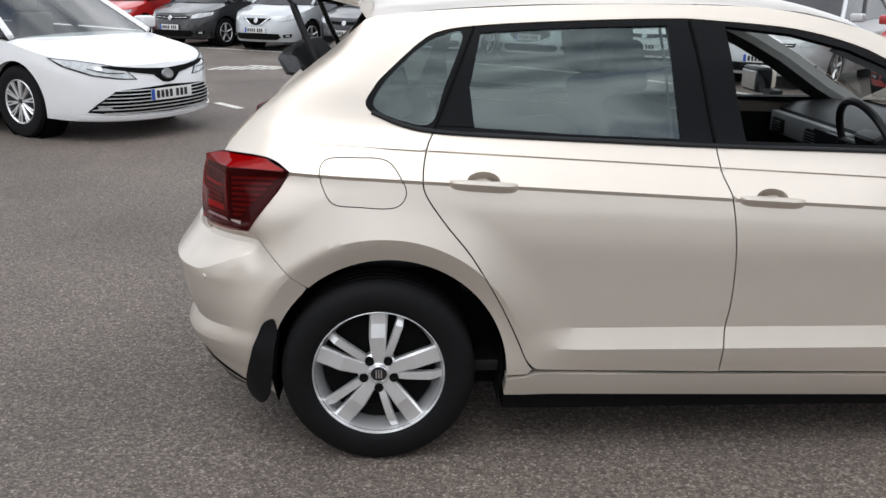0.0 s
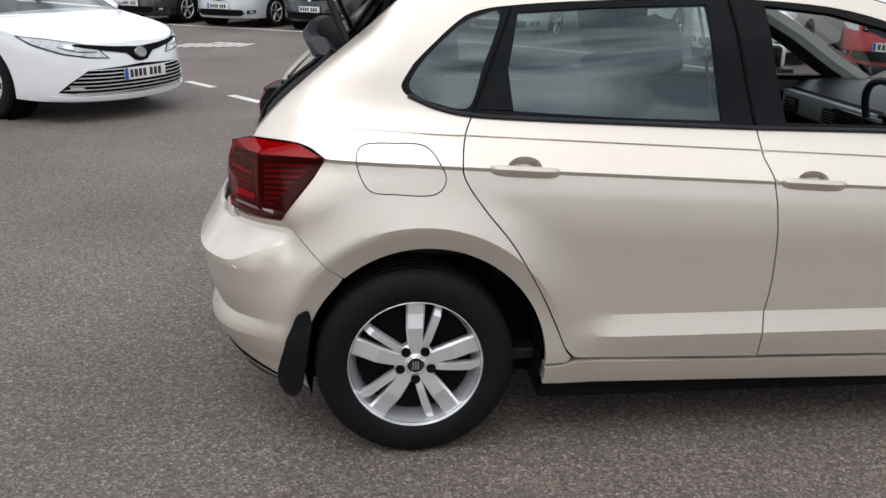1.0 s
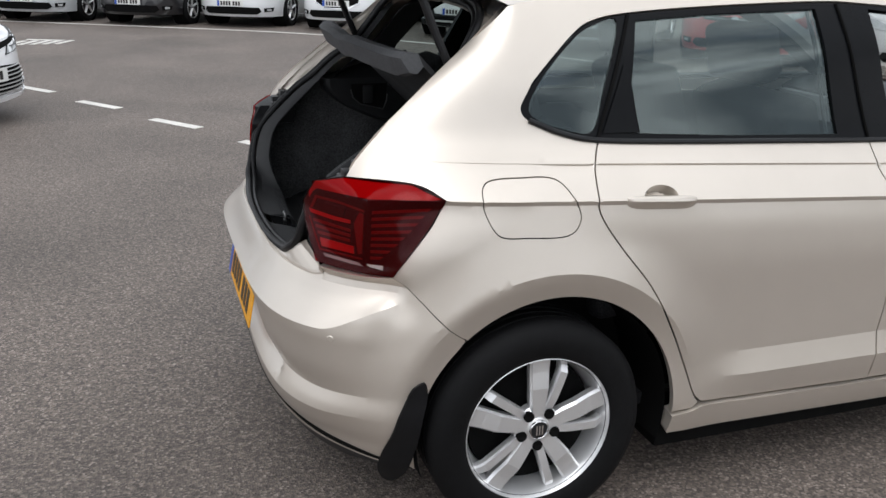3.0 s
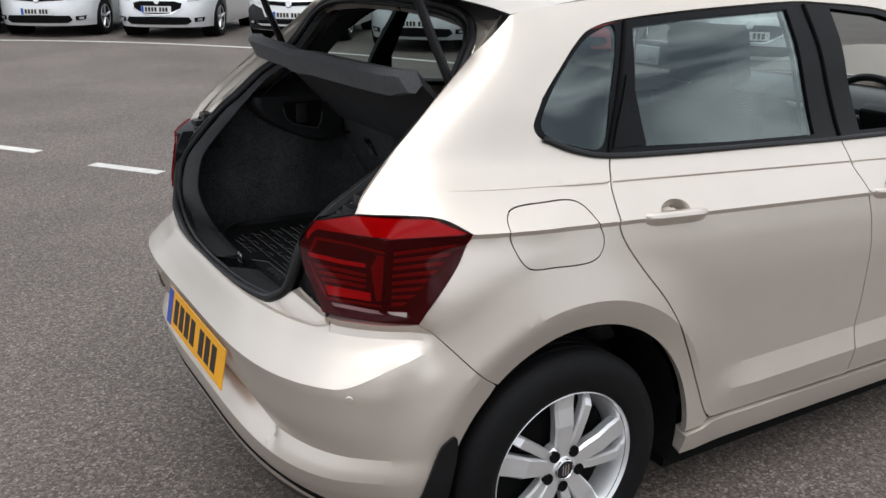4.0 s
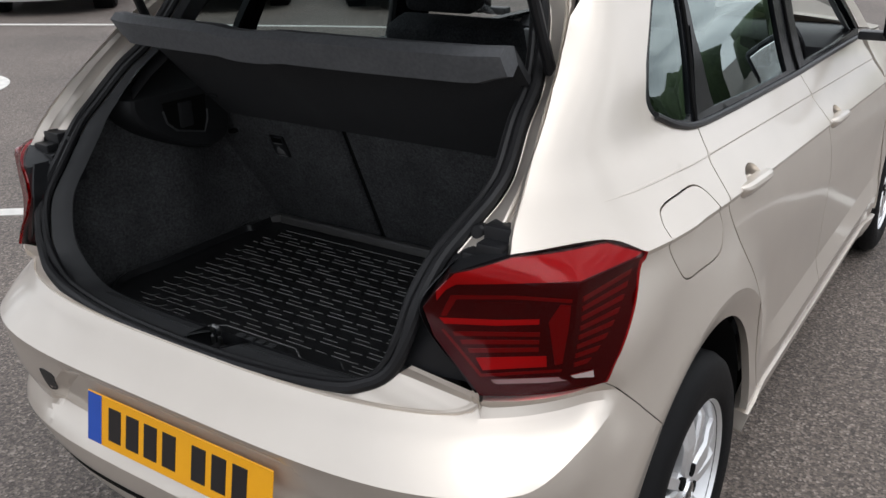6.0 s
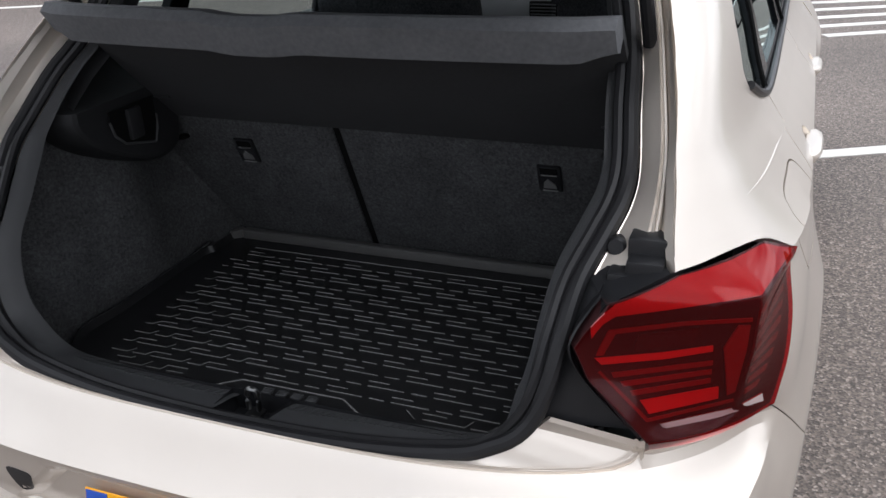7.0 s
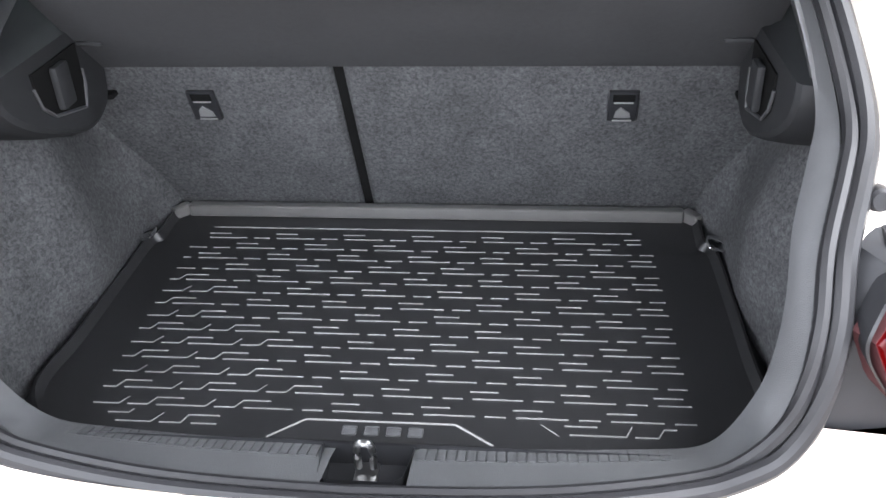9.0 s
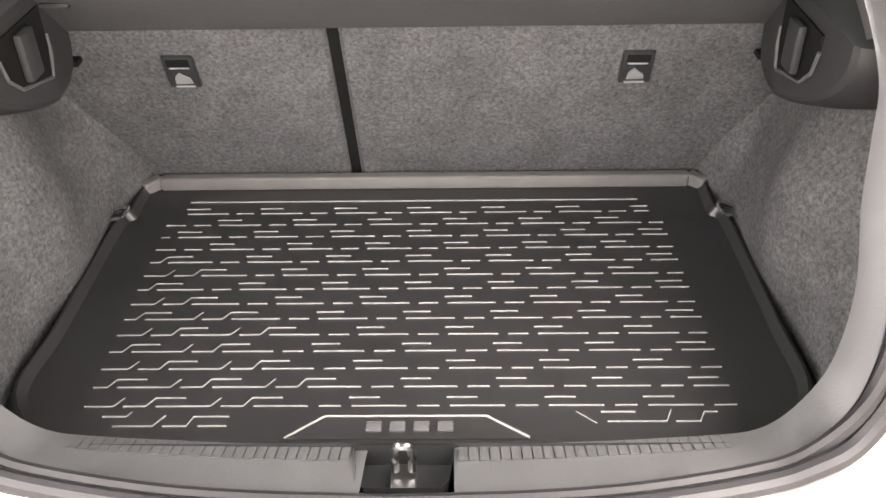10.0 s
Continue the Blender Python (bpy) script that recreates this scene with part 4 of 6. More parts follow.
# ---------------------------------------------------------------- wheels
def wheel(parent, cx, cy, side, r=0.307, rim=0.209, steer=0.0):
    """side -1: outer face towards -y."""
    s = side
    hub = new("wheel")
    hub.parent = parent
    hub.matrix_basis = pose(cx, cy, r - 0.001, 0, 0, steer)
    bm = bmesh.new()
    w = 0.092
    prof = [(rim - 0.008, -w + 0.018), (rim + 0.004, -w + 0.004), (rim + 0.022, -w - 0.001), (rim + 0.050, -w - 0.003), (r - 0.028, -w + 0.003), (r - 0.010, -w + 0.014), (r - 0.002, -w + 0.030)]
    for k in range(4):
        y = -0.058 + 0.031 * k
        prof += [(r, y), (r, y + 0.022), (r - 0.007, y + 0.0235), (r - 0.007, y + 0.0295)]
    prof += [(r, 0.066), (r - 0.006, w - 0.018), (r - 0.03, w), (rim + 0.03, w + 0.006), (rim, w - 0.01)]
    lathe(bm, [(a, s * -b) for a, b in prof], (0, 0, 0), 72)
    part("tyre", bm, M_TYRE, hub, "black rubber tyre", sharp=40)
    # rim barrel
    bm = bmesh.new()
    f = -w + 0.008
    lathe(bm, [(a, s * -b) for a, b in [(rim - 0.001, f + 0.012), (rim + 0.001, f + 0.001), (rim - 0.002, f - 0.001), (rim - 0.005, f + 0.004), (rim - 0.012, f + 0.022), (rim - 0.024, f + 0.06), (rim - 0.03, f + 0.12)]], (0, 0, 0), 64)
    part("rim", bm, M_ALLOY, hub, "silver alloy rim", sharp=40)
    bm = bmesh.new()
    lathe(bm, [(a, s * -b) for a, b in [(0.0, -0.020), (0.12, -0.018), (0.178, -0.016), (0.182, 0.03)]], (0, 0, 0), 40)
    part("brake_disc", bm, M_DARK, hub)
    # spokes: five pairs, a broad blade and a thin one
    face = -0.080

    def blade(stations, thick):
        """Stations: radius, angle, half width to either side, depth behind the face."""
        bm = bmesh.new()
        rows = []
        for rr, aa, hl, hr, lf in stations:
            d, e = Vector((math.cos(aa), 0, math.sin(aa))), Vector((-math.sin(aa), 0, math.cos(aa)))
            out = lambda off, h: tuple(d * rr + e * off + Vector((0, s * -(face + h), 0)))
            rows.append([out(-hr * 0.80, lf), out(hl * 0.80, lf), out(hl, lf + 0.008), out(hl * 0.92, lf + thick), out(-hr * 0.92, lf + thick), out(-hr, lf + 0.008)])
        vs = grid_mesh(bm, rows, True)
        bm.faces.new(vs[0])
        bm.faces.new(vs[-1])
        bmesh.ops.recalc_face_normals(bm, faces=bm.faces)
        return bm
    g = 1 if s < 0 else -1
    a0 = radians(90)
    wide = [(0.034, a0, 0.020, 0.020, 0.006), (0.080, a0, 0.027, 0.022, 0.003), (0.120, a0, 0.030, 0.025, 0.000), (0.122, a0, 0.030, 0.025, 0.0002), (0.165, a0, 0.029, 0.028, 0.009), (rim - 0.002, a0, 0.028, 0.031, 0.012)]
    b0 = a0 - g * radians(23.5)
    slim = [(0.046, b0 - g * 0.10, 0.012, 0.012, 0.010), (0.090, b0 - g * 0.03, 0.013, 0.013, 0.003), (0.140, b0 + g * 0.01, 0.0135, 0.0135, 0.001), (0.172, b0 + g * 0.03, 0.0135, 0.0145, 0.002), (0.188, b0 + g * 0.05, 0.010, 0.015, 0.012), (rim - 0.004, b0 + g * 0.06, 0.010, 0.014, 0.026)]
    broad, thin = [], []
    for k in range(5):
        m = pose(0, 0, 0, 0, -72 * k, 0)
        if not broad:
            broad.append(part("spoke", blade(wide if g > 0 else [(r_, a_, y_, x_, d_) for r_, a_, x_, y_, d_ in wide], 0.030), M_ALLOY, hub, smooth=False))
            thin.append(part("thin_spoke", blade(slim if g > 0 else [(r_, a_, y_, x_, d_) for r_, a_, x_, y_, d_ in slim], 0.026), M_ALLOY, hub, smooth=False))
        else:
            share(broad[0], hub, m)
            share(thin[0], hub, m)
    bm = bmesh.new()
    lathe(bm, [(a, s * -b) for a, b in [(0.0, face + 0.002), (0.031, face + 0.002), (0.034, face + 0.005), (0.058, face + 0.008), (0.066, face + 0.016), (0.066, face + 0.04)]], (0, 0, 0), 40)
    part("hub_face", bm, M_ALLOY, hub, sharp=25)
    bm = bmesh.new()
    lathe(bm, [(a, s * -b) for a, b in [(0.0, face - 0.002), (0.024, face - 0.001), (0.028, face + 0.003)]], (0, 0, 0), 30)
    cap = part("hub_cap", bm, M_TRIM, hub, "dark cap with a chrome ring")
    bm = bmesh.new()
    lathe(bm, [(a, s * -b) for a, b in [(0.0235, face - 0.001), (0.025, face - 0.0035), (0.027, face - 0.002), (0.0285, face + 0.002)]], (0, 0, 0), 30)
    part("cap_ring", bm, M_CHROME, cap)
    for dx in (-0.008, 0.0, 0.008):
        part("cap_mark", boxed(dx - 0.0022, dx + 0.0022, min(s * -(face - 0.0045), s * -(face - 0.001)), max(s * -(face - 0.0045), s * -(face - 0.001)), -0.014, 0.014), M_CHROME, cap)
    first = None
    for k in range(5):
        a = radians(126 + 72 * k if s < 0 else 54 + 72 * k)
        m = pose(0.050 * math.cos(a), 0, 0.050 * math.sin(a))
        if first is None:
            bm = bmesh.new()
            lathe(bm, [(b, s * -h) for b, h in [(0.0, face + 0.006), (0.0115, face + 0.0025), (0.0146, face + 0.0015), (0.0146, face + 0.012)]], (0, 0, 0), 14)
            first = part("wheel_bolt", bm, M_DARK, hub)
            first.matrix_basis = m
        else:
            share(first, hub, m)
    return hub


for cx in (0.0, 2.52):
    wheel(hatch, cx, -0.715, -1)
    wheel(hatch, cx, 0.715, 1)
    for s in (-1, 1):
        # arch liner
        bm = bmesh.new()
        c = 0.03 if cx == 0 else 2.52
        rows = []
        for y in (0.775, 0.70, 0.60, 0.52):
            rows.append([(c + 0.366 * math.cos(a), s * y, 0.31 + 0.366 * math.sin(a)) for a in np.linspace(-0.3, math.pi + 0.3, 30)])
        rows.append([(c + 0.05 * math.cos(a), s * 0.52, 0.31 + 0.05 * math.sin(a)) for a in np.linspace(-0.3, math.pi + 0.3, 30)])
        grid_mesh(bm, rows)
        part("arch_liner", bm, M_DARK, hatch, "black arch liner")
    if cx == 0:
        for s in (-1, 1):
            outline = spline([on_shell(*p) for p in ((-0.318, 0.488), (-0.346, 0.486), (-0.362, 0.466), (-0.377, 0.43), (-0.400, 0.36), (-0.419, 0.285), (-0.421, 0.225), (-0.404, 0.182), (-0.380, 0.172), (-0.352, 0.21), (-0.335, 0.30), (-0.322, 0.40))], 4, True)
            part("mud_flap", sheet(shell, outline, (), (), 0.02, gap=0, lift=0.006, rim=0.05, mirror=s > 0), M_FLAP, hatch, "black rubber mud flap")
# underbody
part("underbody", boxed(-0.40, 2.9, -0.58, 0.58, 0.17, 0.24, 0.01), M_DARK, hatch)
part("floor_pan", boxed(0.40, 2.10, -0.74, 0.74, 0.150, 0.235, 0.01), M_DARK, hatch)
part("fuel_tank", boxed(-0.54, -0.30, -0.40, 0.40, 0.25, 0.32, 0.02), M_DARK, hatch)

# ---------------------------------------------------------------- roof, screen, nose
rail_z = pchip([p[0] for p in RAIL], [p[1] for p in RAIL])


def roof_row(x, n=18):
    z0 = float(rail_z(x))
    y0 = -shell(*on_shell(x, z0))[1]
    return [(x + 0.05 * (1 - (2 * k / n - 1) ** 2) * (-1 if x < 0.3 else 1) * (abs(x - 0.7) > 0.6), y0 * (2 * k / n - 1), z0 + 0.040 * (1 - (2 * k / n - 1) ** 2) ** 0.8) for k in range(n + 1)]


bm = bmesh.new()
grid_mesh(bm, [roof_row(x) for x in np.linspace(-0.034, 1.52, 40)])
bmesh.ops.recalc_face_normals(bm, faces=bm.faces)
part("roof", bm, M_PAINT, hatch, sharp=40)
bm = bmesh.new()
grid_mesh(bm, [[(x, y * 0.97, z - 0.05) for x, y, z in roof_row(x)] for x in np.linspace(-0.02, 1.5, 16)])
part("headliner", bm, surface("pale_headliner", (0.30, 0.30, 0.29), 0.9, scale=80, vary=0.06), hatch, "pale grey headliner")
bm = bmesh.new()
rows = []
for t in np.linspace(0, 1, 12):
    x = 1.53 + (2.22 - 1.53) * t
    z0 = float(rail_z(x))
    y0 = -shell(*on_shell(x, z0))[1] - 0.02
    rows.append([(x + 0.16 * (1 - (2 * k / 14 - 1) ** 2) * t + 0.05 * (1 - (2 * k / 14 - 1) ** 2) * (1 - t), y0 * (2 * k / 14 - 1), z0 + 0.03 * (1 - (2 * k / 14 - 1) ** 2)) for k in range(15)])
grid_mesh(bm, rows)
part("windscreen", bm, M_PANE_CLEAR, hatch, "clear windscreen").visible_shadow = False
bm = bmesh.new()
rows = []
for t in np.linspace(0, 1, 16):
    x = 2.20 + (3.16 - 2.20) * t
    z0 = 0.985 - 0.07 * t - 0.13 * t ** 3
    y0 = abs(shell(-x, min(z0, 0.95))[1]) * (1 if t < 1 else 0.96)
    rows.append([(x, y0 * (2 * k / 14 - 1), z0 + 0.05 * (1 - (2 * k / 14 - 1) ** 2) ** 0.7 * (1 - 0.5 * t)) for k in range(15)])
grid_mesh(bm, rows)
part("bonnet", bm, M_PAINT, hatch, sharp=40)
NOSE = lambda q, z: (lambda f: (2.98 + (f - 2.98) * math.sin(q) ** 0.7, -max(math.cos(q), 0) ** 0.7 * abs(shell(-2.98, z)[1]), z))(float(nose_reach(z)) + 0.02)
bm = bmesh.new()
for s in (1, -1):
    grid_mesh(bm, [[(NOSE(q, z)[0], NOSE(q, z)[1] * s, z) for q in np.linspace(0, math.pi / 2, 14)] for z in np.linspace(0.2, 0.86, 14)])
bmesh.ops.recalc_face_normals(bm, faces=bm.faces)
part("front_bumper", bm, M_PAINT, hatch, sharp=40)
part("grille", boxed(3.255, 3.29, -0.5, 0.5, 0.60, 0.68, 0.01), M_TRIM, hatch)
for s in (-1, 1):
    part("headlamp", boxed(2.90, 3.17, s * 0.60 - 0.14, s * 0.60 + 0.14, 0.64, 0.76, 0.04), M_HEADLAMP, hatch)
    bm = bmesh.new()
    box(bm, 1.765, 1.84, s * 0.88 - 0.10, s * 0.88 + 0.10, 1.005, 1.125, 0.022, 3)
    mirror = part("door_mirror", bm, M_FRAME, hatch, "door mirror with a dark housing")
    part("mirror_cap", boxed(1.815, 1.885, min(s * 0.83, s * 0.986), max(s * 0.83, s * 0.986), 1.012, 1.122, 0.032, 4), M_PAINT, mirror, "painted cap")
    part("mirror_glass", boxed(1.759, 1.767, s * 0.88 - 0.080, s * 0.88 + 0.080, 1.02, 1.105, 0.002, 1), M_CHROME, mirror, "mirror glass")
    part("mirror_stalk", boxed(1.80, 1.86, min(s * 0.70, s * 0.80), max(s * 0.70, s * 0.80), 1.0, 1.03, 0.008), M_TRIM, mirror)

# ---------------------------------------------------------------- tailgate opening
Y0 = 0.008  # the boot's middle
SEAL_HALF = [(-0.600, 0.0, 0.713), (-0.596, 0.14, 0.714), (-0.588, 0.25, 0.717), (-0.574, 0.36, 0.726), (-0.568, 0.415, 0.744), (-0.563, 0.456, 0.79), (-0.553, 0.474, 0.84), (-0.530, 0.484, 0.90), (-0.478, 0.494, 0.956), (-0.418, 0.516, 1.006), (-0.378, 0.528, 1.036), (-0.333, 0.529, 1.068), (-0.262, 0.515, 1.132), (-0.192, 0.503, 1.180), (-0.135, 0.484, 1.250), (-0.088, 0.456, 1.320), (-0.066, 0.39, 1.356), (-0.055, 0.25, 1.372), (-0.050, 0.0, 1.378)]
SEAL_Y = Y0 + 0.006
half = spline(SEAL_HALF, 6)
SEAL = [(x, SEAL_Y - y, z) for x, y, z in half] + [(x, SEAL_Y + y, z) for x, y, z in half[::-1][1:-1]]


def seal_out(i, d):
    """The place d metres outside the seal's line, in the plane of the opening (level along the sill)."""
    p, q, r = Vector(SEAL[i]), Vector(SEAL[i - 1]), Vector(SEAL[(i + 1) % len(SEAL)])
    k = float(smoothstep(0.735, 0.80, p.z))
    o = (r - q).cross(Vector((-0.77 * k, 0, 0.64 * k + 1 - k))).normalized()
    if o.dot(p - Vector((-0.33, SEAL_Y, 1.03))) < 0:
        o = -o
    return p + o * d


bm = bmesh.new()
sweep(bm, SEAL, 0.0085, 8, True)
seal = part("opening_seal", bm, M_RUBBER, hatch, "black rubber seal round the boot opening")
bm = bmesh.new()
sweep(bm, [seal_out(i, 0.0185) for i in range(len(SEAL))], 0.0118, 10, True)
part("seal_lip", bm, M_RUBBER, seal, "outer lobe of the seal")


# painted flange from the body edge in to the seal
for s in (-1, 1):
    bm, rows = bmesh.new(), []
    edge = spline(PILLAR, 8)
    seal_at = sorted((q[0], q[1] + 0.014, q[2]) for q in half if q[0] > -0.52)
    sxs = [q[0] for q in seal_at]
    for x, y, z in [q for q in edge if q[2] > 1.004]:
        E = Vector((x, s * (abs(y) - 0.001), z))
        sy, sz_ = float(np.interp(x, sxs, [q[1] for q in seal_at])) + 0.012, float(np.interp(x, sxs, [q[2] for q in seal_at]))
        Sp = Vector((x, s * sy + Y0, sz_))
        mid = lambda f, d: tuple(E + (Sp - E) * f + Vector((0.67, 0, -0.74)) * d)
        rows.append([mid(0.0, 0.001), mid(0.05, 0.020), mid(0.24, 0.032), mid(0.30, 0.032), mid(0.34, 0.020), mid(0.39, 0.020), mid(0.43, 0.016), mid(0.97, 0.008), mid(1.0, 0.006), mid(1.04, 0.03)])
    grid_mesh(bm, rows)
    bmesh.ops.recalc_face_normals(bm, faces=bm.faces)
    part("opening_flange", bm, M_PAINT, hatch, "painted flange of the boot opening", sharp=15)
    bm = bmesh.new()
    sweep(bm, [(p[0] - 0.003, p[1], p[2] + 0.003) for p in (r[3] for r in rows)], 0.0032, 6)
    part("gutter_lip", bm, M_PAINT, hatch)
    # dark lamp surround beside the opening
    bm, rows = bmesh.new(), []
    for z in np.linspace(0.778, 0.986, 17):
        sz = np.array([(q[2], q[0], q[1]) for q in half])
        sx, sy = float(np.interp(z, sz[:, 0], sz[:, 1])), float(np.interp(z, sz[:, 0], sz[:, 2]))
        inner = float(np.interp(z, [0.77, 0.80, 0.86, 0.905, 0.965, 0.984], [0.600, 0.578, 0.53, 0.514, 0.545, 0.612]))
        p = Vector(shell(round_tail(inner, z), z))
        rows.append([(sx + 0.030, s * (sy + 0.002) + Y0, z), (sx + 0.022, s * (sy + 0.012) + Y0, z), (sx + 0.020, s * (sy * 0.6 + inner * 0.4) + Y0, z), (p.x + 0.022, s * (inner - 0.004), z), (p.x + 0.004, s * (inner + 0.004), z), (p.x + 0.02, s * (inner + 0.02), z)])
    grid_mesh(bm, rows)
    bmesh.ops.recalc_face_normals(bm, faces=bm.faces)
    part("lamp_surround", bm, M_TRIM, hatch, "dark plastic beside the lamp")
    bm = boxed(-0.446, -0.404, min(s * 0.555, s * 0.612), max(s * 0.555, s * 0.612), 0.925, 1.014, 0.005)
    box(bm, -0.480, -0.400, min(s * 0.535, s * 0.608), max(s * 0.535, s * 0.608), 0.90, 0.976, 0.005)
    box(bm, -0.474, -0.410, min(s * 0.558, s * 0.606), max(s * 0.558, s * 0.606), 0.93, 0.993, 0.004)
    part("lamp_bracket", bm, M_TRIM, hatch, "black plastic bracket")
    bm = bmesh.new()
    lathe(bm, [(0.0, 0.020), (0.010, 0.020), (0.0135, 0.016), (0.0145, 0.0), (0.0145, -0.04)], (0, 0, 0), 20)
    q = Vector((-1, 0, 0.25)).normalized().to_track_quat("Y", "Z").to_matrix()
    for v in bm.verts:
        v.co = Vector((-0.418, s * 0.538, 0.990)) + q @ v.co
    part("rubber_buffer", bm, M_RUBBER, hatch, "round rubber buffer")
# painted panel between the bumper's edge and the seal, with two pressed beads along the edge
low = [k for k in range(len(half)) if half[k][2] < 0.79]
outer = [seal_out(k, 0.022) for k in low]
outer = [(p.x, SEAL_Y - p.y, p.z) for p in outer] + [(-0.552, 0.492, 0.790)]
rim_line = []
for y, z in spline([(0.0, 0.7222), (0.25, 0.7222), (0.42, 0.7225), (0.50, 0.7226), (0.556, 0.7235), (0.588, 0.731), (0.600, 0.743), (0.606, 0.755), (0.607, 0.770)], 6):
    q = shell(round_tail(y, z), z)
    rim_line.append((q[0] + 0.003, -q[1], z))


def along(pts, f):
    d = np.concatenate([[0], np.cumsum([math.dist(p, q) for p, q in zip(pts[:-1], pts[1:])])]) / sum(math.dist(p, q) for p, q in zip(pts[:-1], pts[1:]))
    return np.array([np.interp(f, d, [p[k] for p in pts]) for k in range(3)])


split_o, split_r = 0.70, 0.62
for s in (-1, 1):
    bm, rows = bmesh.new(), []
    for k in range(49):
        f = k / 48
        fo, fr = (f / 0.6 * split_o, f / 0.6 * split_r) if f < 0.6 else (split_o + (f - 0.6) / 0.4 * (1 - split_o), split_r + (f - 0.6) / 0.4 * (1 - split_r))
        S, B = along(outer, fo), along(rim_line, fr)
        d = max(float(np.linalg.norm(S - B)), 0.016)
        at = lambda r, h: B + (S - B) * min(r / d, 1.0) + np.array((0, 0, h))
        row = [B + np.array((-0.001, 0, -0.012)), B, at(0.0015, 0.0024), at(0.0035, 0.0024), at(0.0055, 0.0002), at(0.0085, 0.0002), at(0.0100, 0.0026), at(0.0125, 0.0026), at(0.0145, 0.0), B + (S - B) * 0.95 if d > 0.03 else at(0.0155, 0), S + np.array((0.008, 0, -0.006))]
        rows.append([(p[0], s * p[1] + (SEAL_Y if j > 8 else 0), p[2]) for j, p in enumerate(row)])
    grid_mesh(bm, rows)
    bmesh.ops.recalc_face_normals(bm, faces=bm.faces)
    part("opening_corner", bm, M_PAINT, hatch, "painted sill and corner of the boot opening", sharp=22)

# grained trim inside the seal
def sill_x(y, near, bow):
    return near + bow * min(abs(y - Y0) / 0.41, 1.15) ** 2


bm, rows = bmesh.new(), []
for p in SEAL:
    low = 1 - float(smoothstep(0.722, 0.80, p[2]))
    up = float(smoothstep(1.0, 1.1, p[2]))
    dy = p[1] - Y0
    mixed = lambda lo, hi: tuple(a * low + b * (1 - low) for a, b in zip(lo, hi))
    a = (p[0] + 0.008, Y0 + dy * 0.985, p[2] - 0.002 if p[2] < 1.3 else p[2] - 0.01)
    b = mixed((sill_x(p[1], -0.573, 0.028), Y0 + dy * 0.975, 0.7035), (p[0] + 0.022, Y0 + dy * 0.972, p[2]))
    m = mixed((sill_x(p[1], -0.531, 0.024), Y0 + dy * 0.965, 0.6930), (p[0] + 0.034, Y0 + dy * 0.960, p[2]))
    c = mixed((sill_x(p[1], -0.494, 0.018), Y0 + dy * 0.955, 0.6800), (p[0] + 0.050 - 0.02 * up, Y0 + dy * 0.952, p[2]))
    d = (c[0] + 0.006 * (1 - up), Y0 + dy * (0.965 - 0.012 * low), c[2] - 0.05 * low)
    rows.append([a, b, m, c, d])
grid_mesh(bm, list(zip(*rows)), True)
bmesh.ops.delete(bm, geom=[f for f in bm.faces if abs(f.calc_center_median().y - Y0) < 0.05 and f.calc_center_median().z < 0.73], context="FACES")
bmesh.ops.recalc_face_normals(bm, faces=bm.faces)
sill_trim = part("boot_sill_trim", bm, M_GRAIN, hatch, "grained grey plastic sill trim", sharp=30)
# ribs along its inner edge
bm = bmesh.new()
for k in range(68):
    y = Y0 - 0.395 + 0.79 * k / 67
    if abs(y - Y0) < 0.064:
        continue
    x0, x1 = sill_x(y, -0.529, 0.024), sill_x(y, -0.496, 0.018)
    vs = [bm.verts.new((x, y + e, z + h)) for x, z in ((x0, 0.6926), (x1, 0.6807)) for e in (-0.0050, 0.0050) for h in (-0.002, 0.0016)]
    for f in ((1, 3, 7, 5), (0, 1, 5, 4), (2, 3, 7, 6), (0, 1, 3, 2), (4, 5, 7, 6)):
        bm.faces.new([vs[i] for i in f])
bmesh.ops.recalc_face_normals(bm, faces=bm.faces)
tagged(part("sill_ribs", bm, M_GRAIN, sill_trim), kind="stuff")
for y in (-0.41, 0.41):
    part("trim_joint", boxed(-0.560, -0.478, Y0 + y - 0.0014, Y0 + y + 0.0014, -0.004, 0.0055, 0, 1, Matrix.Translation((-0.513, 0, 0.6925)) @ pose(0, 0, 0, 0, 17, 0) @ Matrix.Translation((0.513, 0, 0))), M_DARK, sill_trim)
# latch well
bm = bmesh.new()
deep = [[(-0.506, -0.056), (-0.506, 0.056), (-0.562, 0.050), (-0.572, 0.040), (-0.572, -0.040), (-0.562, -0.050)]]
rim_up, rim_low = [(x, Y0 + y, 0.7015 if x < -0.54 else 0.693) for x, y in deep[0]], [(x * 0.99, Y0 + y * 0.94, 0.655) for x, y in deep[0]]
vs = grid_mesh(bm, [rim_up, rim_low], True)
bm.faces.new(vs[1])
bmesh.ops.recalc_face_normals(bm, faces=bm.faces)
part("latch_well", bm, M_TRIM, hatch, "black latch well")
bm = bmesh.new()
sweep(bm, spline([(-0.530, Y0 - 0.009, 0.68), (-0.530, Y0 - 0.009, 0.712), (-0.532, Y0, 0.720), (-0.530, Y0 + 0.009, 0.712), (-0.530, Y0 + 0.009, 0.68)], 4), 0.0048, 8)
part("latch_striker", bm, M_STEEL, hatch, "bright steel latch striker")
part("latch_striker_foot", boxed(-0.550, -0.515, Y0 - 0.014, Y0 + 0.014, 0.668, 0.674, 0.002), M_STEEL, hatch)

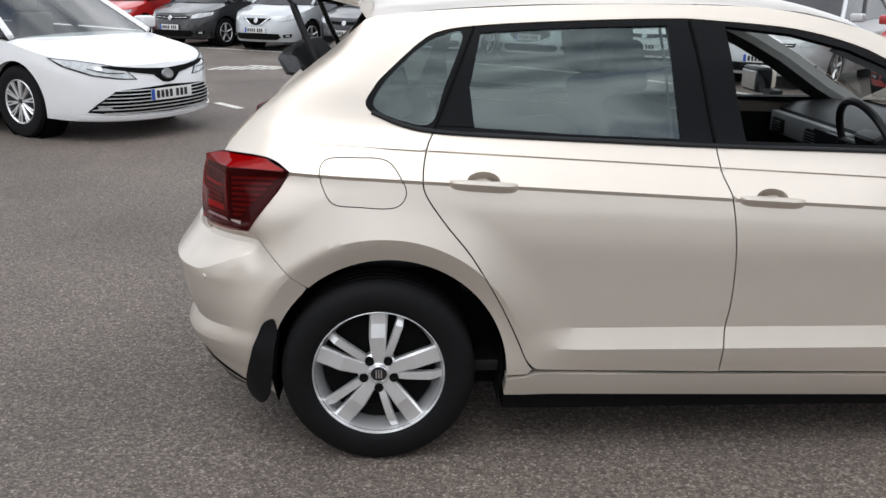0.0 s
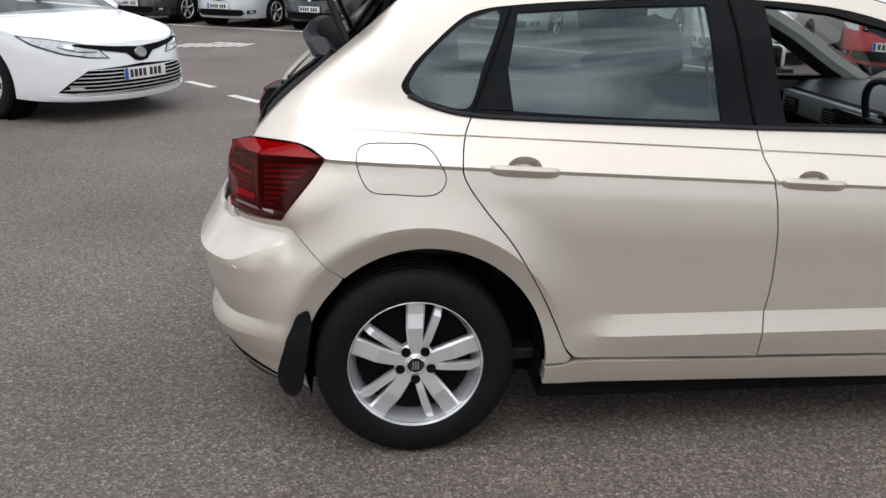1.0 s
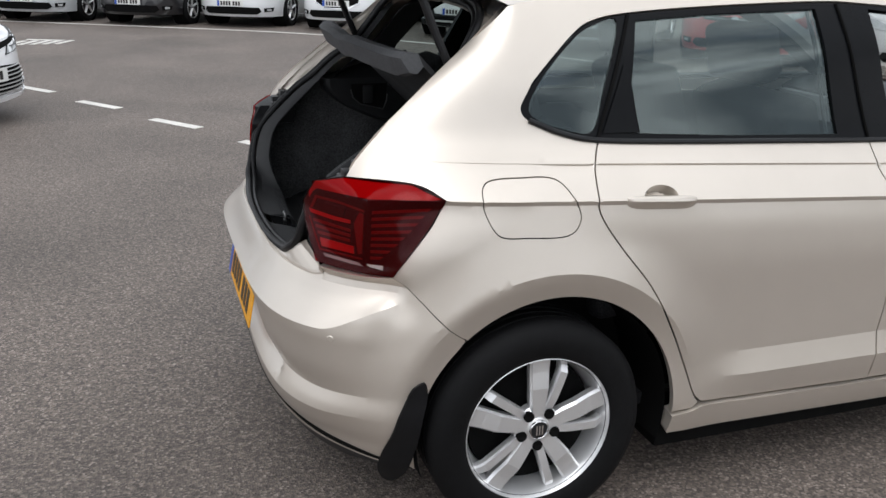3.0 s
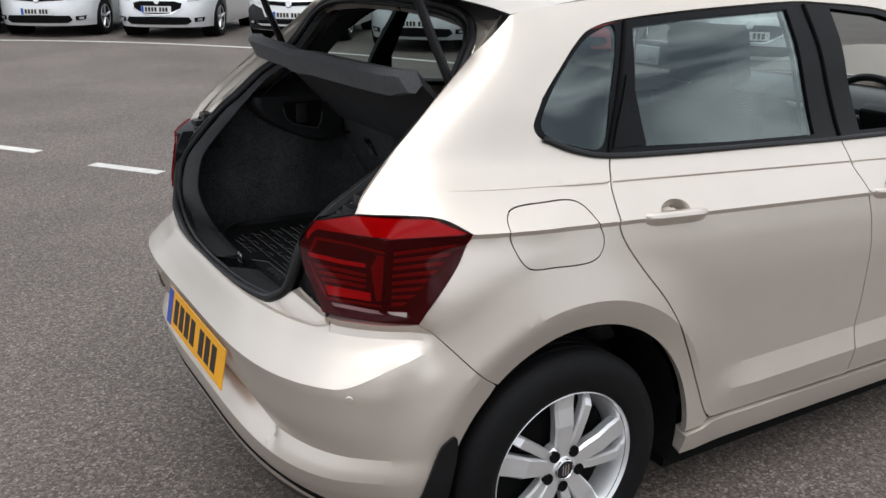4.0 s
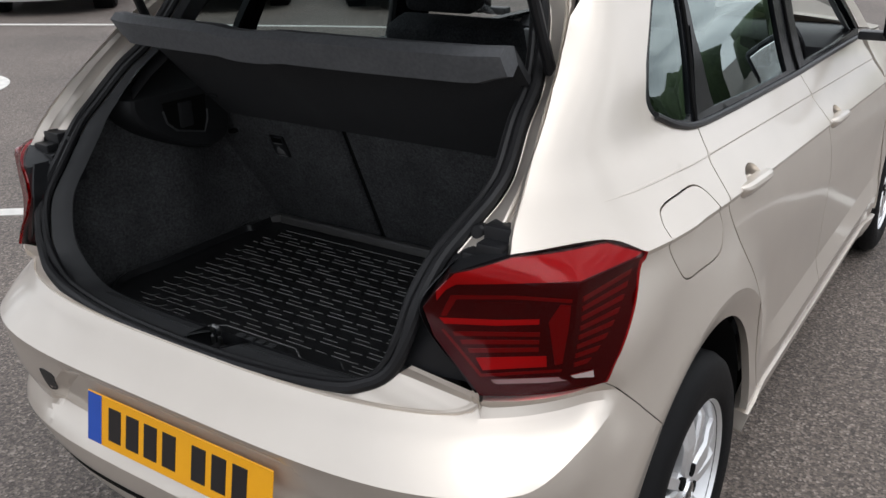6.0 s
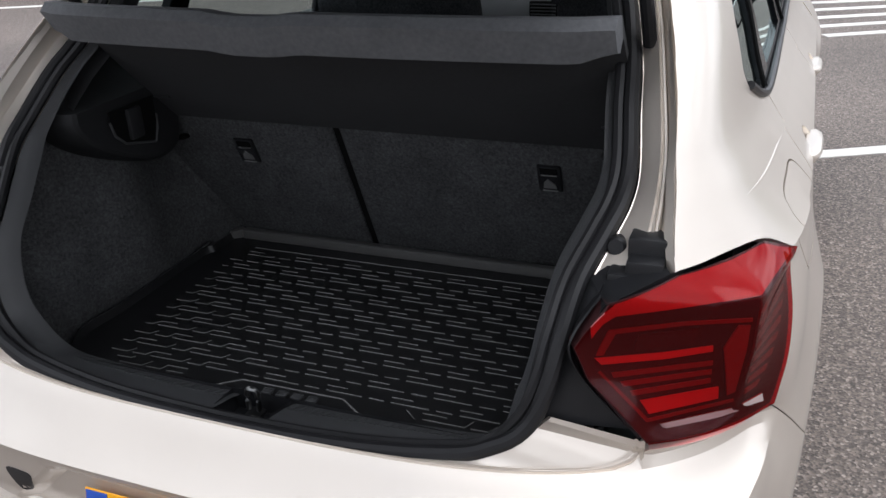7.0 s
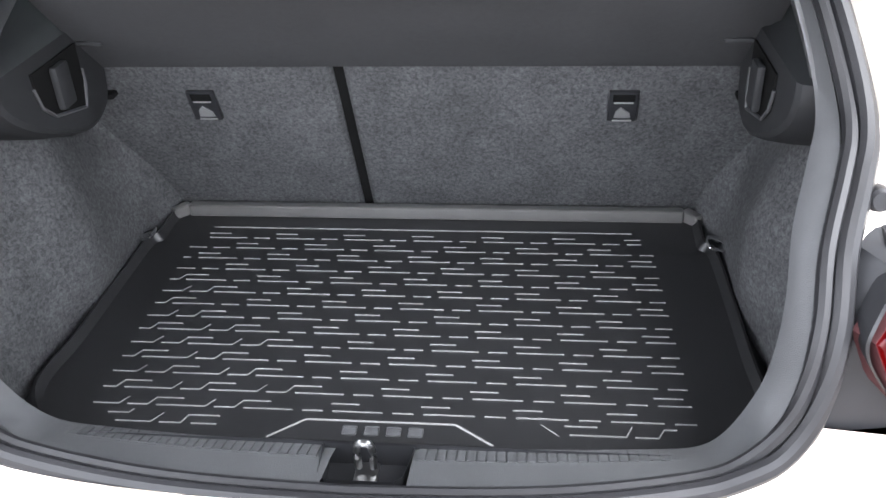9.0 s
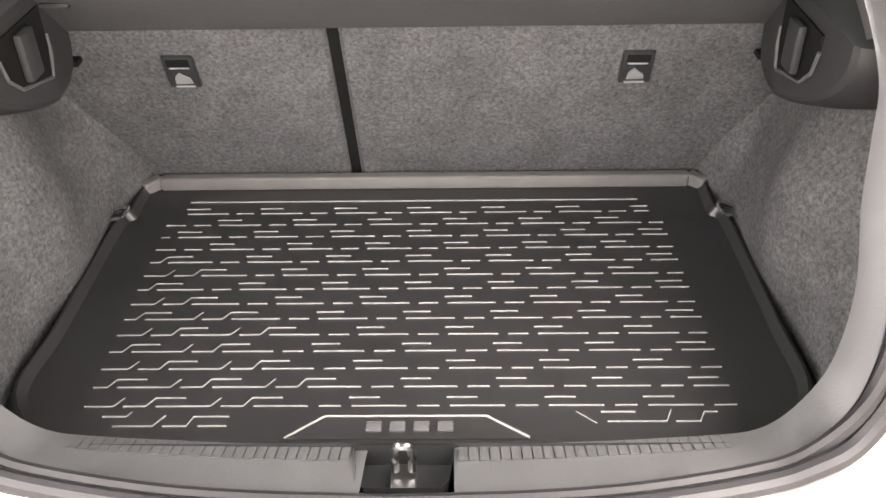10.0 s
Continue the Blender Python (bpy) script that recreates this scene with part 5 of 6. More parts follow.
# ---------------------------------------------------------------- boot lining
def side_lining(s):
    """Felt lining of one side: it swells over the wheel."""
    bm, rows = bmesh.new(), []
    for z in np.linspace(0.60, 1.06, 26):
        row = []
        xm = max(-0.50, float(np.interp(z, [q[2] for q in half], [q[0] for q in half])) + 0.045)
        for x in np.linspace(xm, 0.17, 36):
            y = 0.506 + 0.060 * smoothstep(0.66, 0.92, z) + 0.020 * smoothstep(-0.10, -0.26, x) - 0.02 * smoothstep(-0.36, -0.50, x)
            bulge = 0.10 * math.exp(-((x + 0.17) / 0.12) ** 2) * math.exp(-((z - 0.82) / 0.12) ** 2)
            hollow = 0.03 * smoothstep(-0.32, -0.40, x) * smoothstep(0.66, 0.74, z) * (1 - smoothstep(0.9, 1.0, z))
            y = y - bulge * 0.5 + hollow
            y -= 0.03 * smoothstep(0.05, 0.16, x)
            row.append((x, Y0 + s * y, z))
        rows.append(row)
    grid_mesh(bm, rows)
    bmesh.ops.recalc_face_normals(bm, faces=bm.faces)
    return part("side_lining", bm, M_FELT, hatch, "grey felt side lining")


for s in (-1, 1):
    side_lining(s)
    # black shelf support with its hooked pocket
    form = spline([(0.030, 1.06), (0.018, 0.935), (-0.012, 0.903), (-0.06, 0.896), (-0.115, 0.912), (-0.20, 0.950), (-0.262, 0.992), (-0.290, 1.03), (-0.29, 1.06)], 4)
    mid_x, mid_z = -0.13, 1.06
    bm, rows = bmesh.new(), []
    for y, f in ((0.575, 1.03), (0.535, 1.02), (0.505, 0.985), (0.492, 0.95), (0.487, 0.90)):
        rows.append([(mid_x + (x - mid_x) * f, Y0 + s * y, mid_z + (z - mid_z) * f + (0.09 * (y - 0.487) / 0.088 if z > 1.055 and x > 0 else 0)) for x, z in form])
    vs = grid_mesh(bm, rows, True)
    bm.faces.new(vs[-1])
    bmesh.ops.recalc_face_normals(bm, faces=bm.faces)
    support = part("shelf_support", bm, M_SUPPORT, hatch, "black plastic parcel shelf support", sharp=30)
    bm = bmesh.new()
    prism(bm, [(-0.068, 0.985), (-0.080, 0.949), (-0.165, 0.970), (-0.195, 0.998), (-0.198, 1.04), (-0.066, 1.04)], 0.003, lambda u, v, h: (u, Y0 + s * (0.4865 - h), v))
    part("pocket", bm, M_DARK, support)
    bm = bmesh.new()
    sweep(bm, [(-0.064, Y0 + s * 0.484, 1.00), (-0.067, Y0 + s * 0.483, 0.975), (-0.080, Y0 + s * 0.483, 0.946), (-0.165, Y0 + s * 0.483, 0.967), (-0.192, Y0 + s * 0.483, 0.990), (-0.200, Y0 + s * 0.484, 1.02)], 0.0026, 6)
    part("pocket_rim", bm, M_GRAIN, support)
    bm = bmesh.new()
    box(bm, -0.158, -0.120, Y0 + s * 0.476 - 0.006, Y0 + s * 0.476 + 0.006, 0.972, 1.035, 0.005, 2)
    part("pocket_hook", bm, M_SUPPORT, support)
    # ledge on which the parcel shelf pivots
    bm = bmesh.new()
    box(bm, -0.065, -0.030, Y0 + s * 0.464 - 0.020, Y0 + s * 0.464 + 0.020, 1.034, 1.041, 0.003, 2)
    part("shelf_pivot", bm, M_SUPPORT, support, "plastic pivot ledge")
    bm = bmesh.new()
    box(bm, 0.020, 0.045, Y0 + s * 0.50 - 0.008, Y0 + s * 0.50 + 0.008, 0.915, 0.925, 0.003, 2)
    part("lining_clip", bm, M_DARK, hatch)
    # lashing eye
    bm = bmesh.new()
    c = (0.02, Y0 + s * 0.492, 0.660)
    sweep(bm, spline([(c[0] - 0.014, c[1] + s * 0.012, c[2] - 0.004), (c[0] - 0.014, c[1] - s * 0.012, c[2] + 0.004), (c[0] + 0.014, c[1] - s * 0.012, c[2] + 0.006), (c[0] + 0.014, c[1] + s * 0.012, c[2] - 0.002)], 3), 0.0032, 8)
    part("lashing_eye", bm, M_CHROME, hatch, "chrome lashing eye")
    # inner face of the rear pillar
    bm, rows = bmesh.new(), []
    for z in np.linspace(1.06, 1.37, 10):
        sz = np.array([(q[2], q[0], q[1]) for q in half])
        sx, sy = float(np.interp(z, sz[:, 0], sz[:, 1])), float(np.interp(z, sz[:, 0], sz[:, 2]))
        bx = float(np.interp(z, [1.05, 1.15, 1.31, 1.37], [-0.02, 0.0, 0.13, 0.28]))
        y1 = abs(shell(-max(bx, 0.0), z)[1]) - 0.02
        rows.append([(sx + 0.055, s * (sy - 0.022) + Y0, z - 0.02), (sx * 0.6 + bx * 0.4, s * (sy * 0.5 + y1 * 0.5), z), (bx, s * y1, z)])
    grid_mesh(bm, rows)
    bmesh.ops.recalc_face_normals(bm, faces=bm.faces)
    part("pillar_lining", bm, M_GRAIN, hatch, "grey plastic pillar lining")
bm = bmesh.new()
box(bm, -0.62, 0.20, -0.60, 0.60, 0.595, 0.622, 0.004)
part("boot_floor", bm, M_TRIM, hatch)
bm = bmesh.new()
grid_mesh(bm, [[(-0.50, Y0 + y, z) for y in np.linspace(-0.5, 0.5, 5)] for z in (0.60, 0.69)])
part("boot_rear_wall", bm, M_TRIM, hatch)

# seat backs, seen from the boot: a wide and a narrow one
def seat_back(y0, y1, name="rear_seat_back"):
    m = Matrix.Translation((0.168, 0, 0.63)) @ pose(0, 0, 0, 0, -23.6, 0)
    bm = bmesh.new()
    box(bm, 0.0, 0.085, y0, y1, 0.0, 0.46, 0.016, 3, m)
    return part(name, bm, M_FELT, hatch, "rear seat back covered in grey felt")


backs = [seat_back(Y0 - 0.555, Y0 + 0.110), seat_back(Y0 + 0.126, Y0 + 0.575)]
m_seat = Matrix.Translation((0.168, 0, 0.63)) @ pose(0, 0, 0, 0, -23.6, 0)
part("seat_gap", boxed(0.012, 0.07, Y0 + 0.106, Y0 + 0.130, 0.0, 0.455, 0, 1, m_seat), M_DARK, hatch)
for y, back in ((-0.326, backs[0]), (0.352, backs[1])):
    y += Y0
    clip = part("anchor_cover", boxed(-0.006, 0.004, y - 0.0235, y + 0.0235, 0.257, 0.322, 0.003, 2, m_seat), M_TRIM, back, "black child-seat anchor cover")
    part("anchor_slot", boxed(-0.0075, -0.004, y - 0.017, y + 0.017, 0.303, 0.318, 0.001, 1, m_seat), M_DARK, clip)
    part("anchor_line", boxed(-0.0085, -0.0055, y - 0.015, y + 0.015, 0.2998, 0.3018, 0.0006, 1, m_seat), M_SIGN, clip)
    part("anchor_line", boxed(-0.0085, -0.0055, y - 0.015, y + 0.015, 0.2600, 0.2625, 0.0006, 1, m_seat), M_SIGN, clip)
    bm = bmesh.new()
    prism(bm, [(-0.013, 0.268), (0.013, 0.268), (0.011, 0.282), (0.003, 0.291), (-0.004, 0.284), (-0.011, 0.279)], 0.0025, lambda u, v, h: m_seat @ Vector((-0.0055 - h, y + u, v)))
    part("anchor_sign", bm, M_SIGN, clip, "pale printed sign")
# front face of the rear seat, cushion, front seats


def cushion(name, x0, x1, y0, y1, z0, z1, tilt, at, label=""):
    bm = bmesh.new()
    box(bm, x0, x1, y0, y1, z0, z1, min(abs(x1 - x0), abs(z1 - z0)) * 0.35, 4, Matrix.Translation(at) @ pose(0, 0, 0, 0, tilt, 0))
    return part(name, bm, M_CLOTH, hatch, label)


cushion("rear_seat_bench", 0, 0.48, -0.58, 0.58, -0.08, 0.08, -6, (0.26, 0, 0.56), "dark cloth rear bench")
cushion("rear_seat_front", 0, 0.12, -0.56, 0.56, 0, 0.46, -23.6, (0.258, 0, 0.60))
for y in (-0.36, 0.36):
    cushion("seat_cushion", 0, 0.50, y - 0.25, y + 0.25, -0.08, 0.08, -8, (0.98, 0, 0.50), "dark cloth front seat cushion")
    cushion("seat_backrest", 0, 0.14, y - 0.24, y + 0.24, 0, 0.58, -18, (0.98, 0, 0.54), "dark cloth front seat backrest")
    cushion("head_restraint", 0, 0.10, y - 0.13, y + 0.13, 0, 0.17, -12, (0.79, 0, 1.14), "dark cloth head restraint")
    cushion("head_restraint", 0, 0.07, y - 0.12, y + 0.12, 0, 0.09, -18, (-0.02 + 0.07, 0, 1.055), "dark cloth head restraint")

# parcel shelf, lifted at the back: a board and its folded rear lip
shelf = thing("parcel_shelf", "black felt parcel shelf raised at its rear edge", "parcel shelf")
rows = []
for k in range(41):
    y = -0.500 + 1.0 * k / 40
    dip = 0.006 * (smoothstep(0.10, 0.16, y) - smoothstep(-0.02, 0.04, y)) * (1 if abs(y) < 0.3 else 0)
    bow = 0.045 * (1 - (y / 0.5) ** 2)
    e = smoothstep(0.44, 0.5, abs(y)) * 0.014
    xr = -0.300 - bow * 0.6 + e
    rows.append([(-0.006, y, 0.998), (xr + 0.03, y, 1.262 + dip), (xr, y, 1.264 + dip), (xr - 0.016, y, 1.250 + dip), (xr + 0.008, y, 1.200 + dip + e), (xr + 0.028, y, 1.196 + dip + e), (xr + 0.045, y, 1.228 + dip), (0.004, y, 0.977)])
# one felt in two tones: the board's darker copy paints in the underside's shade
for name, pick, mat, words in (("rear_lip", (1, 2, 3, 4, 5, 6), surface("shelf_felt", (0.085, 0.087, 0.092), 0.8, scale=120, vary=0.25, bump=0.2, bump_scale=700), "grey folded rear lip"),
                               ("board", (6, 7, 0, 1), surface("shelf_felt_shaded", (0.018, 0.0185, 0.020), 0.85, scale=120, vary=0.25, bump=0.2, bump_scale=700), "felt board with its underside's shade put into the colour")):
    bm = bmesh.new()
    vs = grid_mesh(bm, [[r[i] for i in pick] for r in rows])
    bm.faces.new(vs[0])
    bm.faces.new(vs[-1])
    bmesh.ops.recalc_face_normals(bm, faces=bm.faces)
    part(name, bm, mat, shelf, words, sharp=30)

# load liner lying on the floor
liner = thing("boot_liner", "black ribbed plastic liner lying in the boot", "boot liner")
bm = bmesh.new()
pan = spline([(0.150, 0.478), (0.158, 0.450), (0.160, 0.0), (0.158, -0.450), (0.150, -0.478), (0.09, -0.480), (0.045, -0.480), (0.02, -0.494), (-0.10, -0.498), (-0.26, -0.500), (-0.38, -0.500), (-0.455, -0.44), (-0.485, -0.36), (-0.495, 0.0), (-0.485, 0.36), (-0.455, 0.44), (-0.38, 0.505), (-0.26, 0.500), (-0.10, 0.499), (0.02, 0.497), (0.045, 0.484), (0.09, 0.484)], 5, True)
rings = []
for f, z in ((1.0, 0.622), (1.0, 0.652), (0.99, 0.654), (0.972, 0.640), (0.94, 0.637)):
    rings.append([(-0.16 + (x + 0.16) * f, Y0 + y * f, z - (0.014 * smoothstep(-0.35, -0.45, x) if 0.65 < z else 0)) for x, y in pan])
vs = grid_mesh(bm, rings, True)
bm.faces.new(vs[-1])
bmesh.ops.recalc_face_normals(bm, faces=bm.faces)
tray = part("tray", bm, M_MAT, liner, "black plastic tray", sharp=30)
# highlight along the liner's upturned edge, painted as a paler grey
part("rear_rail", boxed(0.128, 0.150, Y0 - 0.455, Y0 + 0.455, 0.636, 0.660, 0.006, 3), surface("liner_edge_highlight", (0.075, 0.073, 0.071), 0.35, scale=20, vary=0.15), liner, "upturned edge with its highlight put into a paler grey")

for s in (-1, 1):
    part("rail_corner", boxed(-0.030, 0.008, -0.010, 0.010, 0.634, 0.659, 0.006, 3, Matrix.Translation((0.140, Y0 + s * 0.462, 0)) @ pose(0, 0, 0, 0, 0, s * -38)), bpy.data.materials["liner_edge_highlight"], liner)


def ribs():
    """Raised anti-slip dashes in staggered rows; towards the passenger side slanting links join them."""
    bm = bmesh.new()
    z0, z1 = 0.6355, 0.6387

    def dash(x, a, b, low=-1.0, high=1.0, thick=0.0007):
        """A dash across the boot from y = a down to y = b."""
        a, b = min(a, high), max(b, low)
        if a - b > 0.005:
            box(bm, x - thick, x + thick, b, a, z0, z1)

    def link(p, q, w=0.0009):
        (xa, ya), (xb, yb) = p, q
        prism(bm, [(xa, ya + w), (xa, ya - w), (xb, yb - w), (xb, yb + w)], z1 - z0 - 0.0008, lambda u, v, h: (u, v, z0 + h))
    dash(0.0895, 0.402, -0.353, thick=0.0012)
    period, pitch, up = 0.1235, 0.0341, 0.0147
    for i in range(14):
        x = 0.053 - pitch * i
        start = (0.028 if i % 2 == 0 else -0.031) - 0.0008 * i
        low, high = (-0.366, 0.406) if i == 0 else (-0.382 - 0.0012 * i, 0.425 - 0.0004 * i)
        joined_from = max(0.40 - 0.033 * (i - 3), 0.13)
        for k in range(-4, 5):
            y = start + k * period
            dash(x, y, y - 0.0685, low, high)
            dash(x, y - 0.082, y - 0.110, low, high)
            dash(x + up, y + 0.0045, y - 0.0345, low, high)
            if i > 2:
                if joined_from < y + 0.0145 < high:
                    link((x, y + 0.0135), (x + up, y + 0.0045))
                if joined_from + 0.03 < y - 0.0685 < high:
                    link((x, y - 0.0685), (x + up, y - 0.079))
    # the broken row beside the plaque
    for x, spans in ((-0.424, ((0.374, 0.325), (0.312, 0.283), (0.268, 0.233))), (-0.408, ((0.391, 0.362), (0.277, 0.233))), (-0.402, ((-0.228, -0.270), (-0.355, -0.371))),
                     (-0.418, ((-0.234, -0.306), (-0.317, -0.347)))):
        for a, b in spans:
            dash(x, a, b)
    for p, q in (((-0.424, 0.325), (-0.406, 0.313)), ((-0.424, 0.283), (-0.408, 0.277)), ((-0.408, 0.362), (-0.400, 0.357)), ((-0.418, -0.306), (-0.398, -0.315)), ((-0.418, -0.347), (-0.402, -0.355)), ((-0.401, -0.198), (-0.420, -0.220))):
        link(p, q)
    return bm


# pale colour stands in for the glint along the ribs
tagged(part("anti_slip_ribs", ribs(), M_RIB, tray, "raised dashes with their glint put into a pale colour"), kind="stuff")
# raised plaque at the rear edge with bars for its lettering
bm = bmesh.new()
prism(bm, [(0.105, -0.412), (-0.095, -0.412), (-0.145, -0.448), (0.155, -0.448)], 0.004, lambda u, v, h: (v, Y0 + u, 0.6365 + h))
part("plaque", bm, M_MAT, tray)
# plaque edges, their glint painted in the same pale colour
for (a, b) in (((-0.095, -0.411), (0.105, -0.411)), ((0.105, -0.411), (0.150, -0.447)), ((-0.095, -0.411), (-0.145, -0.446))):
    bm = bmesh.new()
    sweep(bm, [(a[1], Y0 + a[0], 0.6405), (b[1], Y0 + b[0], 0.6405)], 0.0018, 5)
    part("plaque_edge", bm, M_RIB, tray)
for k in range(4):
    y = Y0 + 0.043 - 0.029 * k
    bm = bmesh.new()
    box(bm, -0.4375, -0.4215, y - 0.010, y + 0.010, 0.6400, 0.6425, 0.003, 2)
    part("plaque_mark", bm, M_GRAIN, tray)

# ---------------------------------------------------------------- raised tailgate and its struts
gate_at = Matrix.Translation((-0.06, 0, 1.415)) @ pose(0, 0, 0, 0, 14, 0)


def gate_point(t, k, side):
    """A place on the raised tailgate: t 0 at the hinge, 1 at its lower edge; k -1 to 1 across; side 1 outer, 0 inner."""
    half_w = float(np.interp(t, [0, 0.12, 0.45, 0.62, 0.85, 1.0], [0.50, 0.545, 0.575, 0.590, 0.560, 0.520]))
    top = float(np.interp(t, [0, 0.10, 0.14, 0.5, 0.62, 0.80, 1.0], [0.075, 0.085, 0.062, 0.070, 0.098, 0.100, 0.050]))
    low = float(np.interp(t, [0, 0.5, 0.62, 0.9, 1.0], [0.0, 0.0, 0.016, 0.020, 0.010]))
    crown = (1 - abs(k) ** 2.6)
    return gate_at @ Vector((-1.02 * t - 0.03 * (1 - k * k) * t, k * half_w, low + (top - low) * crown * side + 0.012 * side - 0.004 * (1 - side) * crown))


def gate_patch(name, t0, t1, k0, side, lift, material, parent, label="", closed=False):
    bm, rows = bmesh.new(), []
    for t in np.linspace(t0, t1, 15):
        rows.append([tuple(gate_point(t, k, side) + gate_at.to_3x3() @ Vector((0, 0, lift))) for k in np.linspace(-k0, k0, 21)])
    if closed:
        under = [[tuple(gate_point(t, k, 0)) for k in np.linspace(k0, -k0, 21)] for t in np.linspace(t0, t1, 15)]
        rows = [r + u for r, u in zip(rows, under)]
    vs = grid_mesh(bm, rows, closed)
    if closed:
        bm.faces.new(vs[0])
        bm.faces.new(vs[-1])
    bmesh.ops.recalc_face_normals(bm, faces=bm.faces)
    return part(name, bm, material, parent, label, sharp=35)


gate = gate_patch("tailgate", 0.0, 1.0, 1.0, 1, 0.0, M_PAINT, hatch, "raised silver-beige tailgate", True)
gate_patch("tailgate_window", 0.13, 0.54, 0.84, 1, 0.005, M_GLOSS, gate, "dark rear window")
gate_patch("tailgate_lining", 0.05, 0.97, 0.93, 0, -0.012, M_TRIM, gate, "black lining")
gate_patch("spoiler", 0.0, 0.11, 0.97, 1, 0.014, M_PAINT, gate, "roof spoiler")
bm = bmesh.new()
lathe(bm, [(0.0, 0.008), (0.050, 0.007), (0.056, 0.0), (0.056, -0.02)], (0, 0, 0), 30)
q = (gate_at.to_3x3() @ Vector((0, 0, 1))).to_track_quat("Y", "Z").to_matrix()
for v in bm.verts:
    v.co = gate_point(0.68, 0.0, 1) + q @ v.co
part("badge", bm, M_CHROME, gate, "plain round chrome badge")
bm = bmesh.new()
sweep(bm, [gate_point(t, k, 1) + gate_at.to_3x3() @ Vector((0, 0, 0.018)) for t, k in ((0.56, 0.02), (0.53, 0.2), (0.50, 0.45), (0.48, 0.6))], 0.008, 6)
part("rear_wiper", bm, M_TRIM, gate, "black rear wiper")
for s in (-1, 1):
    bm = bmesh.new()
    sweep(bm, [(-0.170, s * 0.527, 1.205), (-0.225, s * 0.520, 1.33), (-0.26, s * 0.512, 1.42)], 0.011, 10)
    sweep(bm, [(-0.26, s * 0.512, 1.42), (-0.36, s * 0.50, 1.54)], 0.006, 8)
    part("gas_strut", bm, M_TRIM, hatch, "black gas strut")

# ---------------------------------------------------------------- dashboard and steering wheel
bm, rows = bmesh.new(), []
for x, z in ((1.84, 0.60), (1.82, 0.86), (1.84, 0.955), (1.90, 0.985), (2.04, 1.000), (2.26, 0.985)):
    rows.append([(x - 0.03 * math.cos(y * 2.2), y, z + 0.012 * math.cos(y * 2)) for y in np.linspace(-0.66, 0.66, 15)])
grid_mesh(bm, rows)
bmesh.ops.recalc_face_normals(bm, faces=bm.faces)
dash_board = part("dashboard", bm, M_TRIM, hatch, "black dashboard with a grey panel")
part("dash_panel", boxed(1.770, 1.81, -0.10, 0.60, 0.86, 0.955, 0.008), surface("grey_dash_panel", (0.16, 0.165, 0.17), 0.35, scale=20, vary=0.1), dash_board, "grey trim panel")
part("screen", boxed(1.755, 1.78, -0.10, 0.14, 0.83, 0.945, 0.006), M_GLOSS, dash_board, "dark screen")
for y in (0.50, 0.17, -0.18):
    vent = part("air_vent", boxed(1.757, 1.78, y - 0.055, y + 0.055, 0.87, 0.93, 0.008), M_DARK, dash_board)
    for k in range(4):
        part("vent_slat", boxed(1.752, 1.759, y - 0.048, y + 0.048, 0.880 + 0.012 * k, 0.884 + 0.012 * k), M_GRAIN, vent)
m_wheel = Matrix.Translation((1.72, -0.36, 0.945)) @ pose(0, 0, 0, 0, -24, 0)
bm = bmesh.new()
sweep(bm, [m_wheel @ Vector((0, 0.185 * math.cos(a), 0.185 * math.sin(a))) for a in np.linspace(0, 2 * math.pi, 40)[:-1]], 0.014, 8, True, up=(1, 0, 0.4))
rim_part = part("steering_wheel", bm, M_TRIM, hatch, "black steering wheel")
part("wheel_boss", boxed(-0.01, 0.05, -0.075, 0.075, -0.06, 0.055, 0.02, 3, m_wheel), M_TRIM, rim_part)
for a in (0.05, math.pi - 0.05, -math.pi / 2):
    bm = bmesh.new()
    sweep(bm, [m_wheel @ Vector((0.01, 0.05 * math.cos(a), 0.05 * math.sin(a))), m_wheel @ Vector((0, 0.18 * math.cos(a), 0.18 * math.sin(a)))], 0.016, 6, flat=0.6)
    part("wheel_spoke", bm, M_GRAIN, rim_part)
part("centre_console", boxed(1.0, 1.84, -0.12, 0.12, 0.30, 0.62, 0.03, 3), M_TRIM, hatch)
part("cabin_floor", boxed(0.2, 2.1, -0.66, 0.66, 0.25, 0.29, 0.005), M_TRIM, hatch)
for s in (-1, 1):
    bm, rows = bmesh.new(), []
    for x, z in ((1.50, 1.33), (1.65, 1.265), (1.8, 1.185), (2.0, 1.06), (2.14, 0.985)):
        y = abs(shell(-x, z)[1])
        rows.append([(x - 0.075, s * (y - 0.012), z - 0.03), (x - 0.03, s * (y - 0.055), z - 0.012), (x + 0.0, s * (y - 0.066), z + 0.005), (x + 0.045, s * (y - 0.055), z + 0.022)])
    for name, lo, hi, mat, words in (("screen_pillar_frame", 0, 2, M_TRIM, "dark inner screen pillar"), ("screen_pillar_lining", 1, 4, bpy.data.materials["pale_headliner"], "pale grey screen pillar lining")):
        bm = bmesh.new()
        grid_mesh(bm, [r[lo:hi] for r in rows])
        bmesh.ops.recalc_face_normals(bm, faces=bm.faces)
        part(name, bm, mat, hatch, words)

